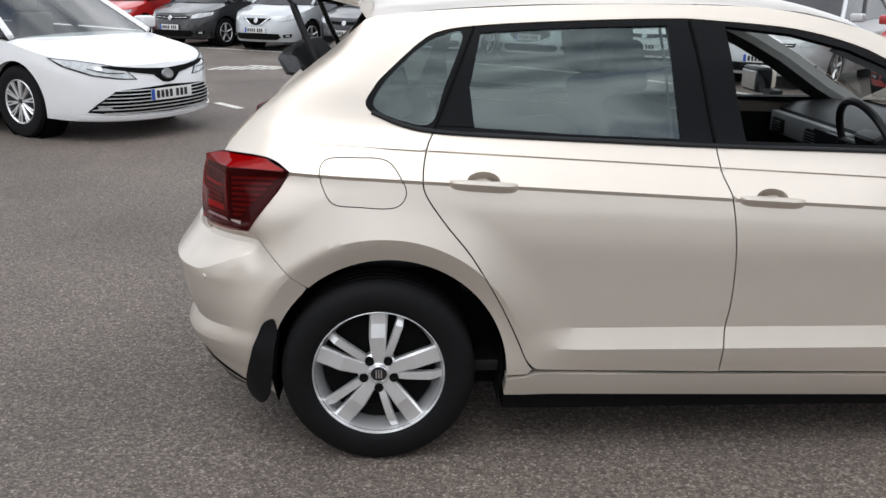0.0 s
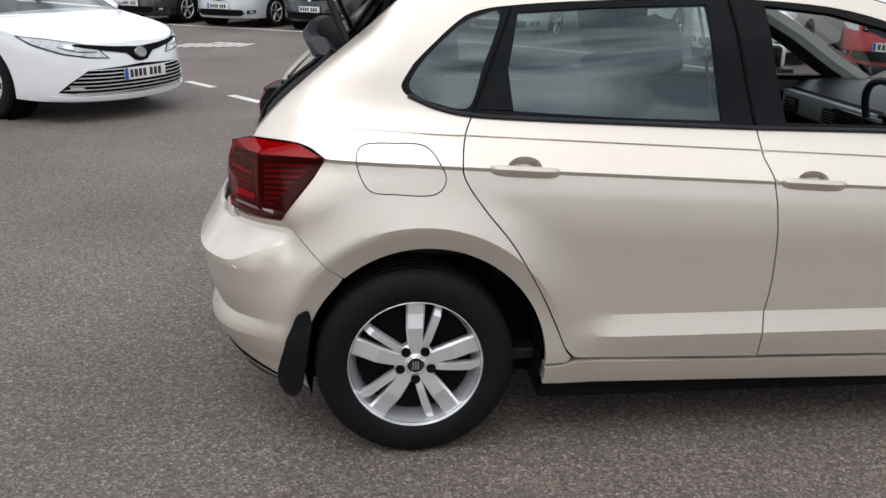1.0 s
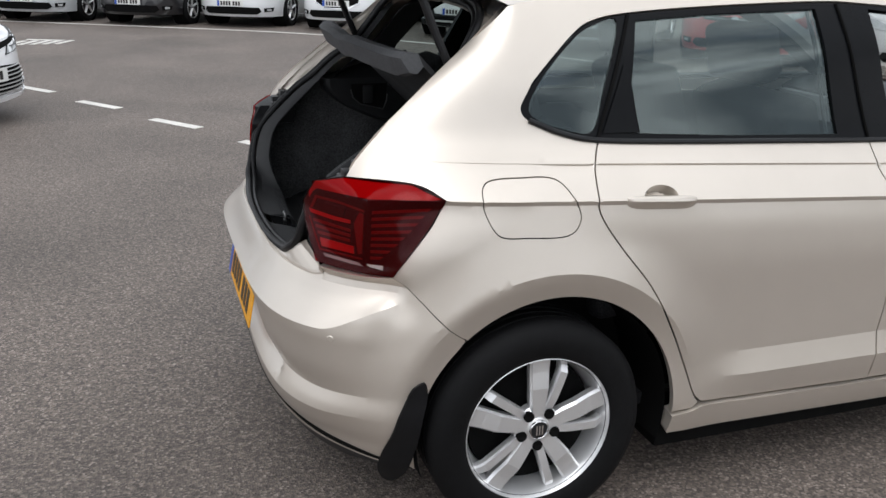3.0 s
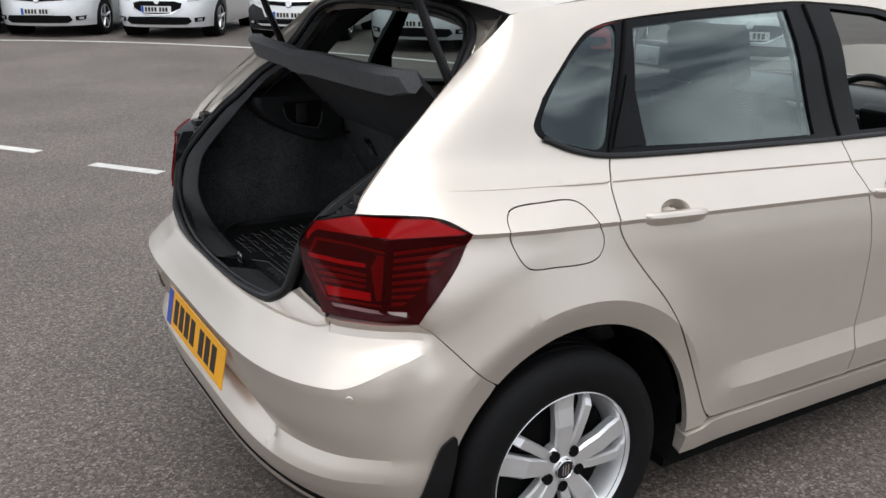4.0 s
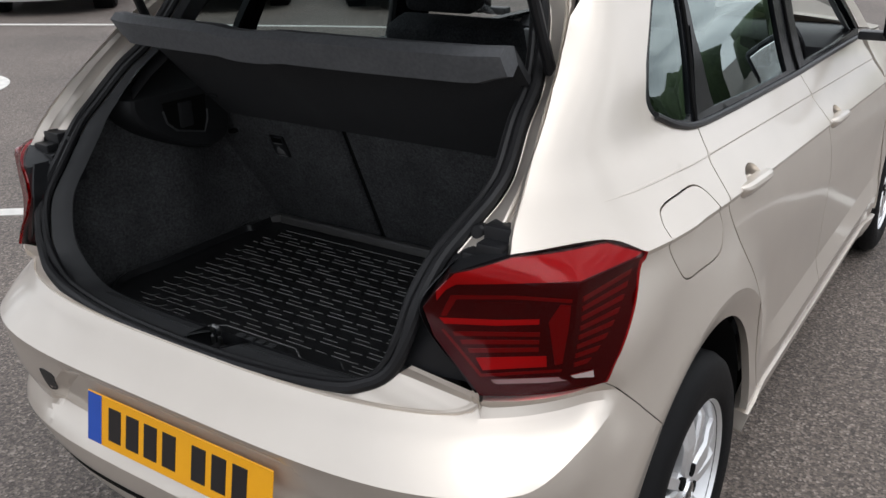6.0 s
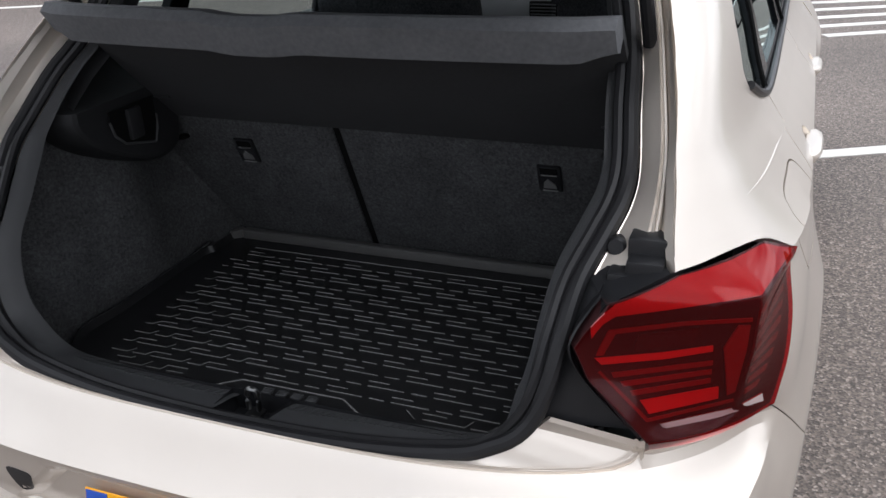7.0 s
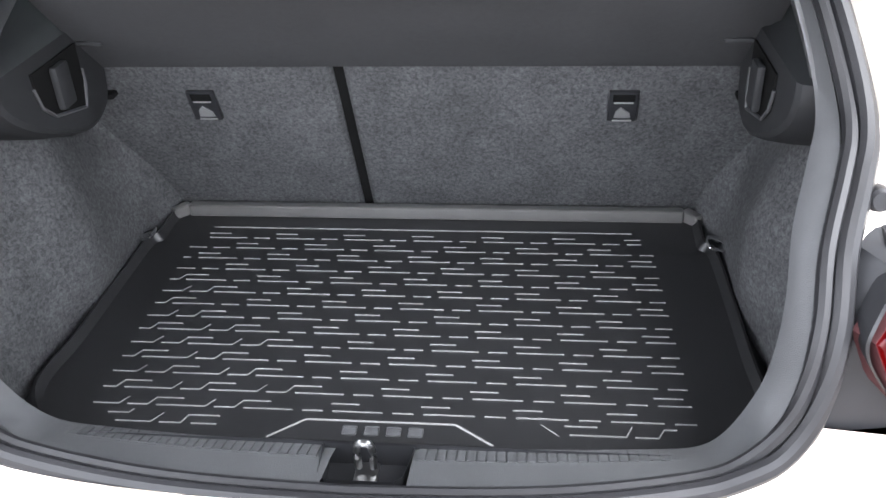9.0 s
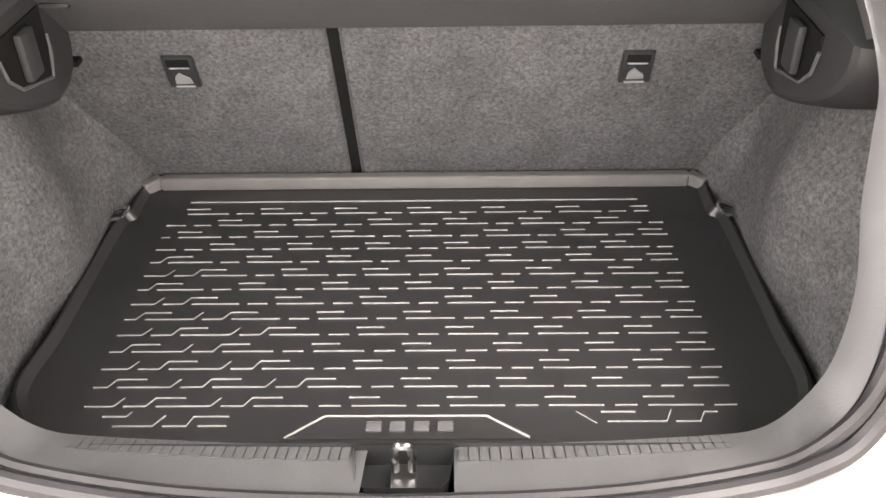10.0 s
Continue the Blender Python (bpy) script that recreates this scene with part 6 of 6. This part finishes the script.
# ---------------------------------------------------------------- parked cars: built round their own middle, nose at +x
def parked_car(label, colour, at, length=4.1, width=1.76, height=1.5, nose="hatch", group="cars parked in a row", metal=0.2, fine=False):
    body_mat = paint("paint_of_" + nose, colour, metal, 0.3)
    car = thing("parked_car", label, "car", group)
    h, W = length / 2, width / 2
    belt = {"suv": 1.02, "saloon": 0.93}.get(nose, 0.96)
    cowl = h - (1.18 if nose == "saloon" else 1.0)
    wide = pchip([0.15, 0.25, 0.45, 0.65, 0.85, 1.1], [0.93 * W, 0.97 * W, 0.99 * W, W, 0.985 * W, 0.95 * W])
    reach = pchip([0.15, 0.22, 0.35, 0.5, 0.65, 0.78, 1.0], [h - 0.10, h - 0.02, h, h - 0.015, h - 0.05, h - 0.14, h - 0.34])
    tail = pchip([0.15, 0.3, 0.5, 0.7, 1.1], [h - 0.08, h, h - 0.01, h - 0.05, h - 0.16])
    FD, RD = 0.80, 0.55
    cache = {}

    def row(z):
        key = round(z, 3)
        if key not in cache:
            w, f, t = float(wide(z)), float(reach(z)), float(tail(z))
            th = np.linspace(math.pi / 2, 0, 80)
            n, m = 2.5, 3.2
            x1 = (h - FD) + (f - h + FD) * np.sin(th) ** (2 / n)
            y1 = w * np.maximum(np.cos(th), 0) ** (2 / n)
            y1[0] = 0
            x3 = (-h + RD) - (t - h + RD) * np.sin(th[::-1]) ** (2 / m)
            y3 = w * np.maximum(np.cos(th[::-1]), 0) ** (2 / m)
            y3[-1] = 0
            x = np.concatenate([x1, x3])
            y = np.concatenate([y1, y3])
            s = np.concatenate([[0], np.cumsum(np.hypot(np.diff(x), np.diff(y)))])
            q = np.linspace(0, 1, 160)
            cache[key] = (np.interp(q * s[-1], s, x), np.interp(q * s[-1], s, y))
        return cache[key]
    P = length / 2 * 1.9

    def surf(u, z):
        xs, ys = row(z)
        k = min(max(u / P, 0), 1) * 159
        return (float(np.interp(k, np.arange(160), xs)), -float(np.interp(k, np.arange(160), ys)), z)

    def uy(y, z):
        xs, ys = row(z)
        k = np.argmax(ys >= abs(y)) if (ys[:80] >= abs(y)).any() else 60
        y0, y1 = ys[max(k - 1, 0)], ys[k]
        return (max(k - 1, 0) + (abs(y) - y0) / max(y1 - y0, 1e-6)) / 159 * P

    def ux(x, z):
        xs, ys = row(z)
        return float(np.interp(-x, -xs, np.arange(160))) / 159 * P
    wf, wr, R = h - (1.06 if fine else 0.87), -h + 0.80, 0.34 if nose == "suv" or fine else 0.32
    AR = R + 0.045

    def edge(x):
        """Top of the flank: bonnet edge, then the belt line."""
        return float(np.interp(x, [-h, -h + 0.3, cowl - 0.2, cowl, h - 0.55, h - 0.25, h], [belt + 0.06, belt + 0.05, belt, belt - 0.03, belt - 0.15, belt - 0.21, belt - 0.25]))

    def top_u(n=60):
        out = []
        for u in np.linspace(0, P, n):
            z = 0.8
            for _ in range(6):
                z = edge(surf(u, z)[0])
            out.append((u, z))
        return out
    tops = top_u()
    arch = lambda cx: [(ux(cx + AR * math.cos(a), max(foot, R + AR * math.sin(a))), max(foot, R + AR * math.sin(a))) for a in np.linspace(-0.33, math.pi + 0.33, 22)]
    foot = 0.165 if fine else 0.2
    outline = [(0, foot)] + arch(wf) + arch(wr) + [(P, foot)] + tops[::-1]
    step = 0.05 if fine else 0.075
    part("body", sheet(surf, outline, (), (), step, gap=0, rim=0.06, both=True), body_mat, car, "painted body", sharp=35)
    # bonnet
    bm, rows = bmesh.new(), []
    for u, z in tops:
        x, y, _ = surf(u, z)
        if x < cowl - 0.02:
            break
        rows.append([(x + 0.0, y * (1 - 2 * k / 14), z + 0.055 * (1 - (1 - 2 * k / 14) ** 2) ** 0.6 * min(1, (h - x) / 0.5 + 0.05)) for k in range(15)])
    grid_mesh(bm, rows)
    bmesh.ops.recalc_face_normals(bm, faces=bm.faces)
    part("bonnet", bm, body_mat, car, sharp=50)
    # glasshouse: windscreen, side windows, rear window, roof, pillars
    bw, rw = W * 0.93, W * 0.68
    screen_top, back_top, back_low = cowl - 0.75, (-h + 0.95 if nose == "saloon" else -h + 0.55), (-h + 0.45 if nose == "saloon" else -h + 0.14)
    ring = lambda x, y, z, bow: [(x + bow * (1 - (1 - 2 * k / 10) ** 2), y * (1 - 2 * k / 10), z) for k in range(11)]

    def loft(name, a, b, material, label="", parent=car):
        bm = bmesh.new()
        grid_mesh(bm, [[tuple(np.array(p) + (np.array(q) - np.array(p)) * t) for p, q in zip(a, b)] for t in np.linspace(0, 1, 5)])
        bmesh.ops.recalc_face_normals(bm, faces=bm.faces)
        o = part(name, bm, material, parent, label)
        return o
    loft("windscreen", ring(cowl + 0.02, bw - 0.04, belt - 0.01, 0.16), ring(screen_top, rw - 0.02, height - 0.05, 0.07), M_PANE_CLEAR if fine else M_GLOSS, "windscreen glass")
    loft("rear_window", ring(back_low, -bw + 0.04, belt + 0.04, -0.05), ring(back_top, -rw + 0.02, height - 0.06, -0.04), M_GLOSS, "dark rear glass")
    bm, rows = bmesh.new(), []
    for t in np.linspace(0, 1, 10):
        x = screen_top + (back_top - screen_top) * t
        rows.append([(x + (0.07 * (1 - t) - 0.04 * t) * (1 - (1 - 2 * k / 10) ** 2), rw * (1 - 2 * k / 10), height - 0.05 - 0.01 * t + 0.05 * (1 - (1 - 2 * k / 10) ** 2) ** 0.8) for k in range(11)])
    grid_mesh(bm, rows)
    bmesh.ops.recalc_face_normals(bm, faces=bm.faces)
    part("roof", bm, body_mat, car, sharp=50)
    for s in (-1, 1):
        low = [(cowl + 0.02, s * (bw - 0.02), belt), (0.0, s * bw, belt + 0.02), (back_low, s * (bw - 0.05), belt + 0.04)]
        high = [(screen_top, s * rw, height - 0.05), (screen_top * 0.4 + back_top * 0.6, s * rw, height - 0.045), (back_top, s * rw, height - 0.06)]
        loft("side_window", spline(low, 4), spline(high, 4), M_GLOSS, "dark side glass")
        for a, b in ((low[0], high[0]), (low[2], high[2]), (low[1], high[1])):
            bm = bmesh.new()
            sweep(bm, [a, b], 0.034, 6)
            part("pillar", bm, body_mat if a is not low[1] else M_TRIM, car)
        bm = bmesh.new()
        box(bm, cowl - 0.28, cowl - 0.12, s * (W + 0.08) - 0.10, s * (W + 0.08) + 0.10, belt + 0.02, belt + 0.15, 0.04, 3)
        part("door_mirror", bm, body_mat, car)
        for cx in (wf, wr):
            bm = bmesh.new()
            lathe(bm, [(r, s * y) for r, y in [(0.20, W - 0.03), (R - 0.06, W - 0.012), (R - 0.02, W - 0.02), (R, W - 0.05), (R, W - 0.19), (R - 0.03, W - 0.21)]], (cx, 0, R), 36)
            wh = part("wheel", bm, M_TYRE, car, "black tyre on a silver rim")
            bm = bmesh.new()
            lathe(bm, [(r, s * y) for r, y in [(0.0, W - 0.09), (0.175, W - 0.075), (0.19, W - 0.045), (0.205, W - 0.028), (0.212, W - 0.04)]], (cx, 0, R), 36)
            part("rim", bm, M_GRAIN if fine else M_TRIM, wh, "rim barrel")
            for k in range(10 if fine else 5):
                a = 2 * math.pi * (k + 0.25) / (10 if fine else 5)
                for da in ((-0.09, 0.09) if fine else (0,)):
                    bm = bmesh.new()
                    sweep(bm, [(cx + 0.03 * math.cos(a), s * (W - 0.045), R + 0.03 * math.sin(a)), (cx + 0.20 * math.cos(a + da), s * (W - 0.035), R + 0.20 * math.sin(a + da))], [0.016, 0.014] if fine else [0.03, 0.026], 5, flat=0.6)
                    part("spoke", bm, M_ALLOY, wh)
            bm = bmesh.new()
            lathe(bm, [(r, s * y) for r, y in [(0.196, W - 0.035), (0.207, W - 0.022), (0.214, W - 0.03)]], (cx, 0, R), 36)
            part("rim_edge", bm, M_ALLOY, wh)
            bm = bmesh.new()
            lathe(bm, [(r, s * y) for r, y in [(0.05, W - 0.30), (AR - 0.004, W - 0.30), (AR - 0.004, W - 0.05)]], (cx, 0, R), 30)
            part("arch_liner", bm, M_DARK, car)

    def inlay(name, pts, material, lift=0.006, both=True, label="", step2=0.05, parent=car):
        line = [(uy(y, z), z) for y, z in pts]
        if both and min(y for y, z in pts) > 0.02:
            part(name, sheet(surf, line, (), (), step2, gap=0, lift=lift, rim=0.012, mirror=True), material, parent, label, sharp=30)
            both = False
        return part(name, sheet(surf, line, (), (), step2, gap=0, lift=lift, rim=0.012, both=both), material, parent, label, sharp=30)
    # faces
    if nose == "saloon":
        lower = inlay("lower_grille", [(0.0, 0.245), (0.60, 0.265), (0.76, 0.285), (0.70, 0.36), (0.55, 0.475), (0.0, 0.50)], M_DARK, 0.004, label="black slatted lower grille")
        for k in range(7):
            z = 0.262 + 0.033 * k
            end = float(np.interp(z, [0.26, 0.29, 0.36, 0.475], [0.66, 0.74, 0.68, 0.55]))
            inlay("grille_slat", [(0.0, z), (end * 0.7, z + 0.004), (end, z + 0.010), (end - 0.02, z + 0.017), (end * 0.7, z + 0.012), (0.0, z + 0.009)], M_ALLOY, 0.016, parent=lower)
        inlay("front_lip", [(0.0, 0.205), (0.66, 0.222), (0.80, 0.236), (0.79, 0.262), (0.62, 0.250), (0.0, 0.232)], body_mat, 0.03, label="white front lip")
        up = inlay("upper_grille", [(0.0, 0.520), (0.07, 0.530), (0.16, 0.600), (0.50, 0.655), (0.66, 0.690), (0.60, 0.700), (0.30, 0.668), (0.0, 0.650)], M_DARK, 0.010, label="black wing-shaped upper grille")
        bm = bmesh.new()
        lathe(bm, [(0.0, -0.002), (0.05, -0.006), (0.058, 0.0), (0.062, 0.006)], (0, 0, 0), 24)
        q = Vector((1, 0, 0.3)).normalized().to_track_quat("-Y", "Z").to_matrix()
        nose_p = Vector(surf(0, 0.60))
        for v in bm.verts:
            v.co = nose_p + Vector((0.022, 0, 0)) + q @ Vector((v.co.x * 1.2, v.co.y, v.co.z * 0.85))
        part("badge", bm, M_STEEL, car, "round steel-grey badge")
        lampz = [(0.37, 0.575), (0.52, 0.588), (0.70, 0.625), (0.845, 0.705), (0.885, 0.768), (0.78, 0.748), (0.60, 0.708), (0.46, 0.668)]
        inlay("lamp_surround", [(0.345, 0.566), (0.53, 0.578), (0.71, 0.614), (0.86, 0.700), (0.895, 0.778), (0.78, 0.757), (0.60, 0.717), (0.45, 0.676)], M_TRIM, 0.004, step2=0.03)
        hl = inlay("headlamp", lampz, M_HEADLAMP, 0.008, label="clear slim headlamp", step2=0.03)
        inlay("lamp_bezel", [(0.45, 0.632), (0.60, 0.640), (0.73, 0.682), (0.73, 0.674), (0.60, 0.632), (0.46, 0.624)], M_GRAIN, 0.014, step2=0.03, parent=hl)
        inlay("lamp_projector", [(0.62, 0.650), (0.69, 0.668), (0.70, 0.700), (0.63, 0.690)], M_CHROME, 0.014, step2=0.03, parent=hl)
        inlay("fog_lamp", [(0.60, 0.30), (0.70, 0.31), (0.69, 0.335), (0.60, 0.33)], M_HEADLAMP, 0.022)
        pz = 0.42
    else:
        dark = M_TRIM
        if nose == "suv":
            inlay("bumper_cladding", [(0.0, 0.21), (0.84 * W / 0.88, 0.23), (0.84 * W / 0.88, 0.46), (0.66, 0.62), (0.48, 0.56), (0.42, 0.42), (0.0, 0.40)], M_TRIM, 0.010, label="black bumper cladding")
            inlay("skid_strip", [(0.0, 0.285), (0.50, 0.285), (0.55, 0.315), (0.0, 0.315)], M_ALLOY, 0.02)
        inlay("lower_grille", [(0.0, 0.25), (0.48, 0.25), (0.56, 0.30), (0.52, 0.37), (0.0, 0.38)], M_DARK, 0.014, label="black lower grille")
        if nose == "hatch":
            inlay("upper_grille", [(0.0, 0.60), (0.44, 0.625), (0.46, 0.675), (0.0, 0.67)], M_DARK, 0.008, label="black upper grille")
            inlay("grille_bar", [(0.0, 0.632), (0.42, 0.645), (0.42, 0.653), (0.0, 0.640)], M_CHROME, 0.016)
        elif nose == "mouth":
            inlay("upper_grille", [(0.0, 0.42), (0.22, 0.43), (0.40, 0.52), (0.42, 0.60), (0.30, 0.63), (0.0, 0.63)], M_DARK, 0.008, label="black open grille")
            inlay("grille_bar", [(0.0, 0.40), (0.23, 0.41), (0.43, 0.51), (0.41, 0.525), (0.21, 0.43), (0.0, 0.42)], M_CHROME, 0.014)
        elif nose == "vee":
            inlay("upper_grille", [(0.0, 0.54), (0.12, 0.56), (0.36, 0.68), (0.0, 0.68)], M_DARK, 0.008, label="black V grille")
            inlay("grille_bar", [(0.08, 0.54), (0.13, 0.54), (0.34, 0.69), (0.29, 0.69)], M_CHROME, 0.016)
        else:
            inlay("upper_grille", [(0.0, 0.60), (0.40, 0.62), (0.44, 0.68), (0.0, 0.66)], M_DARK, 0.008, label="black upper grille")
        inlay("headlamp", [(0.50, 0.625), (0.66, 0.64), (0.82 * W / 0.88, 0.70), (0.83 * W / 0.88, 0.765), (0.66, 0.745), (0.52, 0.69)], M_HEADLAMP, 0.010, label="clear headlamp", step2=0.04)
        fog = inlay("fog_recess", [(0.60, 0.29), (0.72, 0.30), (0.74, 0.37), (0.60, 0.36)], M_DARK, 0.012)
        inlay("fog_lamp", [(0.64, 0.31), (0.70, 0.315), (0.70, 0.35), (0.64, 0.35)], M_HEADLAMP, 0.02, step2=0.03, parent=fog)
        bm = bmesh.new()
        lathe(bm, [(0.0, -0.004), (0.045, -0.004), (0.055, 0.006)], (0, 0, 0), 18)
        q = Vector((1, 0, 0.15)).normalized().to_track_quat("-Y", "Z").to_matrix()
        for v in bm.verts:
            v.co = Vector(surf(0, 0.635)) + Vector((0.02, 0, 0)) + q @ v.co
        part("badge", bm, M_CHROME, car, "round chrome badge")
        pz = {"mouth": 0.50, "vee": 0.44, "suv": 0.46}.get(nose, 0.44)
    px = surf(0, pz)[0]
    plate(car, Matrix.Translation((px + 0.022, 0, pz)) @ pose(0, 0, 0, 0, 0, 180), False)
    # grey lining seen through the windscreen, underbody
    part("underbody", boxed(-h + 0.35, h - 0.3, -W + 0.24, W - 0.24, 0.17, 0.40, 0.02), M_DARK, car)
    if fine:
        part("dashboard", boxed(cowl - 0.45, cowl - 0.08, -bw + 0.1, bw - 0.1, belt - 0.16, belt - 0.03, 0.04), M_TRIM, car)
        for y in (-0.36, 0.36):
            part("front_seat", boxed(cowl - 1.35, cowl - 1.2, y - 0.23, y + 0.23, 0.5, 1.1, 0.05, 3), surface("beige_seat", (0.35, 0.32, 0.28), 0.7), car, "pale leather front seat")
            part("head_restraint", boxed(cowl - 1.42, cowl - 1.32, y - 0.12, y + 0.12, 1.12, 1.28, 0.04, 3), surface("beige_rest", (0.35, 0.32, 0.28), 0.7), car)
    car.matrix_basis = at
    return car


def parked(x, y, heading, length):
    """Pose of a car whose nose stands at (x, y), turned to heading degrees."""
    a = radians(heading)
    return pose(x - math.cos(a) * length / 2, y - math.sin(a) * length / 2, 0, 0, 0, heading)


parked_car("white saloon car with a black slatted grille", (0.80, 0.80, 0.81), parked(-2.115, 5.50, -33, 4.7), 4.7, 1.84, 1.44, "saloon", "", 0.0, True)
ROW = [("bright red hatchback in the row", (0.55, 0.02, 0.02), -6.9, 18.1, -119, "hatch", 1.5), ("black hatchback with a chrome grille bar", (0.012, 0.013, 0.015), -4.85, 17.1, -119, "hatch", 1.5),
       ("silver hatchback with a V-shaped grille", (0.50, 0.52, 0.54), -2.85, 16.2, -119, "vee", 1.52), ("black people carrier with round badge", (0.010, 0.010, 0.012), -0.95, 15.3, -121, "plain", 1.6),
       ("white hatchback with a slim grille", (0.75, 0.76, 0.77), 0.85, 14.75, -122, "hatch", 1.46), ("white hatchback with an open dark grille", (0.76, 0.77, 0.78), 2.6, 13.65, -124, "mouth", 1.48),
       ("white crossover with black bumper cladding and silver skid strip", (0.70, 0.70, 0.69), 4.35, 12.05, -128, "suv", 1.58), ("silver hatchback with a chrome grille bar", (0.55, 0.56, 0.57), 5.55, 9.9, -133, "hatch", 1.48),
       ("red hatchback in the row", (0.42, 0.02, 0.02), 6.9, 7.9, -138, "hatch", 1.48), ("white hatchback at the end of the row", (0.7, 0.7, 0.7), 8.2, 5.8, -142, "mouth", 1.48)]
for label, colour, x, y, heading, nose, tall in ROW:
    parked_car(label, colour, parked(x, y, heading, 4.05), 4.05, 1.76, tall, nose)

# ---------------------------------------------------------------- road markings
def marking(name, outline, label):
    bm = bmesh.new()
    prism(bm, outline, 0.004, lambda u, v, h: (u, v, h))
    return tagged(part(name, bm, M_ROAD_PAINT, smooth=False), label, "road marking", kind="structure")


def stroke(name, pts, wide, label):
    pts = [np.array(p, float) for p in pts]
    left, right = [], []
    for i, p in enumerate(pts):
        d = pts[min(i + 1, len(pts) - 1)] - pts[max(i - 1, 0)]
        n = np.array([-d[1], d[0]]) / np.linalg.norm(d) * wide / 2
        left.append(tuple(p + n))
        right.append(tuple(p - n))
    return marking(name, left + right[::-1], label)


BAY = spline([(-9.5, 20.0), (-4.0, 17.0), (-1.0, 15.3), (1.85, 13.5), (3.95, 11.2), (5.15, 9.1), (6.5, 6.2), (7.6, 3.4)], 8)
BAY = [(x, y) for x, y in BAY]
stroke("bay_line", BAY, 0.10, "white painted line along the parking bays")
for i in range(-2, 4):
    a = np.array((-1.48, 6.77)) + i * np.array((0.655, -1.13))
    b = a + np.array((0.37, -0.50))
    stroke("lane_dash", [a, b], 0.10, "white painted lane dash")
ringp = lambda r: [(2.09 + r * math.cos(2 * math.pi * k / 48), 6.60 + r * math.sin(2 * math.pi * k / 48)) for k in range(48)]
bm = bmesh.new()
lo = []
for r, z in ((0.68, 0.0), (0.68, 0.004), (0.78, 0.004), (0.78, 0.0)):
    lo.append([(x, y, z) for x, y in ringp(r)])
grid_mesh(bm, lo, True)
bmesh.ops.recalc_face_normals(bm, faces=bm.faces)
tagged(part("speed_roundel", bm, M_ROAD_PAINT, smooth=False), "white painted ring of a speed sign on the asphalt", "road marking", kind="structure")
cu = bpy.data.curves.new("speed_number", "FONT")
cu.body, cu.size, cu.extrude, cu.align_x, cu.align_y, cu.offset = "5", 1.15, 0.002, "CENTER", "CENTER", 0.012
num = new("speed_number", cu)
num.data.materials.append(M_ROAD_PAINT)
num.matrix_basis = pose(2.07, 6.60, 0.003, 0, 0, 32)
tagged(num, "white painted number on the asphalt", "road marking", kind="structure")
for k in range(7):
    x = -3.05 + 0.17 * k
    stroke("word_bar", [(x, 12.1 + 0.02 * k), (x + 0.20, 12.75)], 0.09, "white painted bar of a road word")
stroke("word_bar", [(-2.5, 12.95), (-1.95, 12.75)], 0.10, "white painted bar of a road word")
stroke("side_line", [(2.55, 0.02), (4.2, -3.1)], 0.10, "white painted line beside the car")
for k in range(6):
    stroke("hatch_bar", [(5.9 + 0.33 * k, -0.9 + 0.10 * k), (6.35 + 0.33 * k, -1.75 + 0.04 * k)], 0.10, "white painted hatch bar")


# ---------------------------------------------------------------- far woods behind the place
def far_woods():
    bm = bmesh.new()
    rnd = random.Random(4)
    for k in range(260):
        a = radians(rnd.uniform(-75, 25))
        d = rnd.uniform(70, 95)
        r = rnd.uniform(1.6, 3.6)
        bmesh.ops.create_icosphere(bm, subdivisions=1, radius=r, matrix=Matrix.Translation((d * math.cos(a), d * math.sin(a), r * rnd.uniform(0.3, 1.3))) @ Matrix.Diagonal((1, 1, rnd.uniform(0.7, 1.2), 1)))
    for v in bm.verts:
        v.co += Vector((rnd.uniform(-0.5, 0.5), rnd.uniform(-0.5, 0.5), rnd.uniform(-0.5, 0.5)))
    m = surface("far_leaves", (0.055, 0.085, 0.03), 0.8, scale=2.0, vary=0.5, bump=0.8, bump_scale=4)
    return tagged(part("far_woods", bm, m, sharp=0), "dark green trees far beyond the car park", "trees", kind="stuff")


far_woods()


# ---------------------------------------------------------------- ground
def ground_sheet():
    bm = bmesh.new()
    grid_mesh(bm, [[(x, y, 0) for x in (-900, -60, -15, 15, 60, 900)] for y in (-900, -60, -15, 15, 60, 900)])
    bmesh.ops.recalc_face_normals(bm, faces=bm.faces)
    return tagged(part("ground", bm, M_ASPHALT), "brown-grey coarse asphalt of a car park", "ground", kind="structure")


ground_sheet()
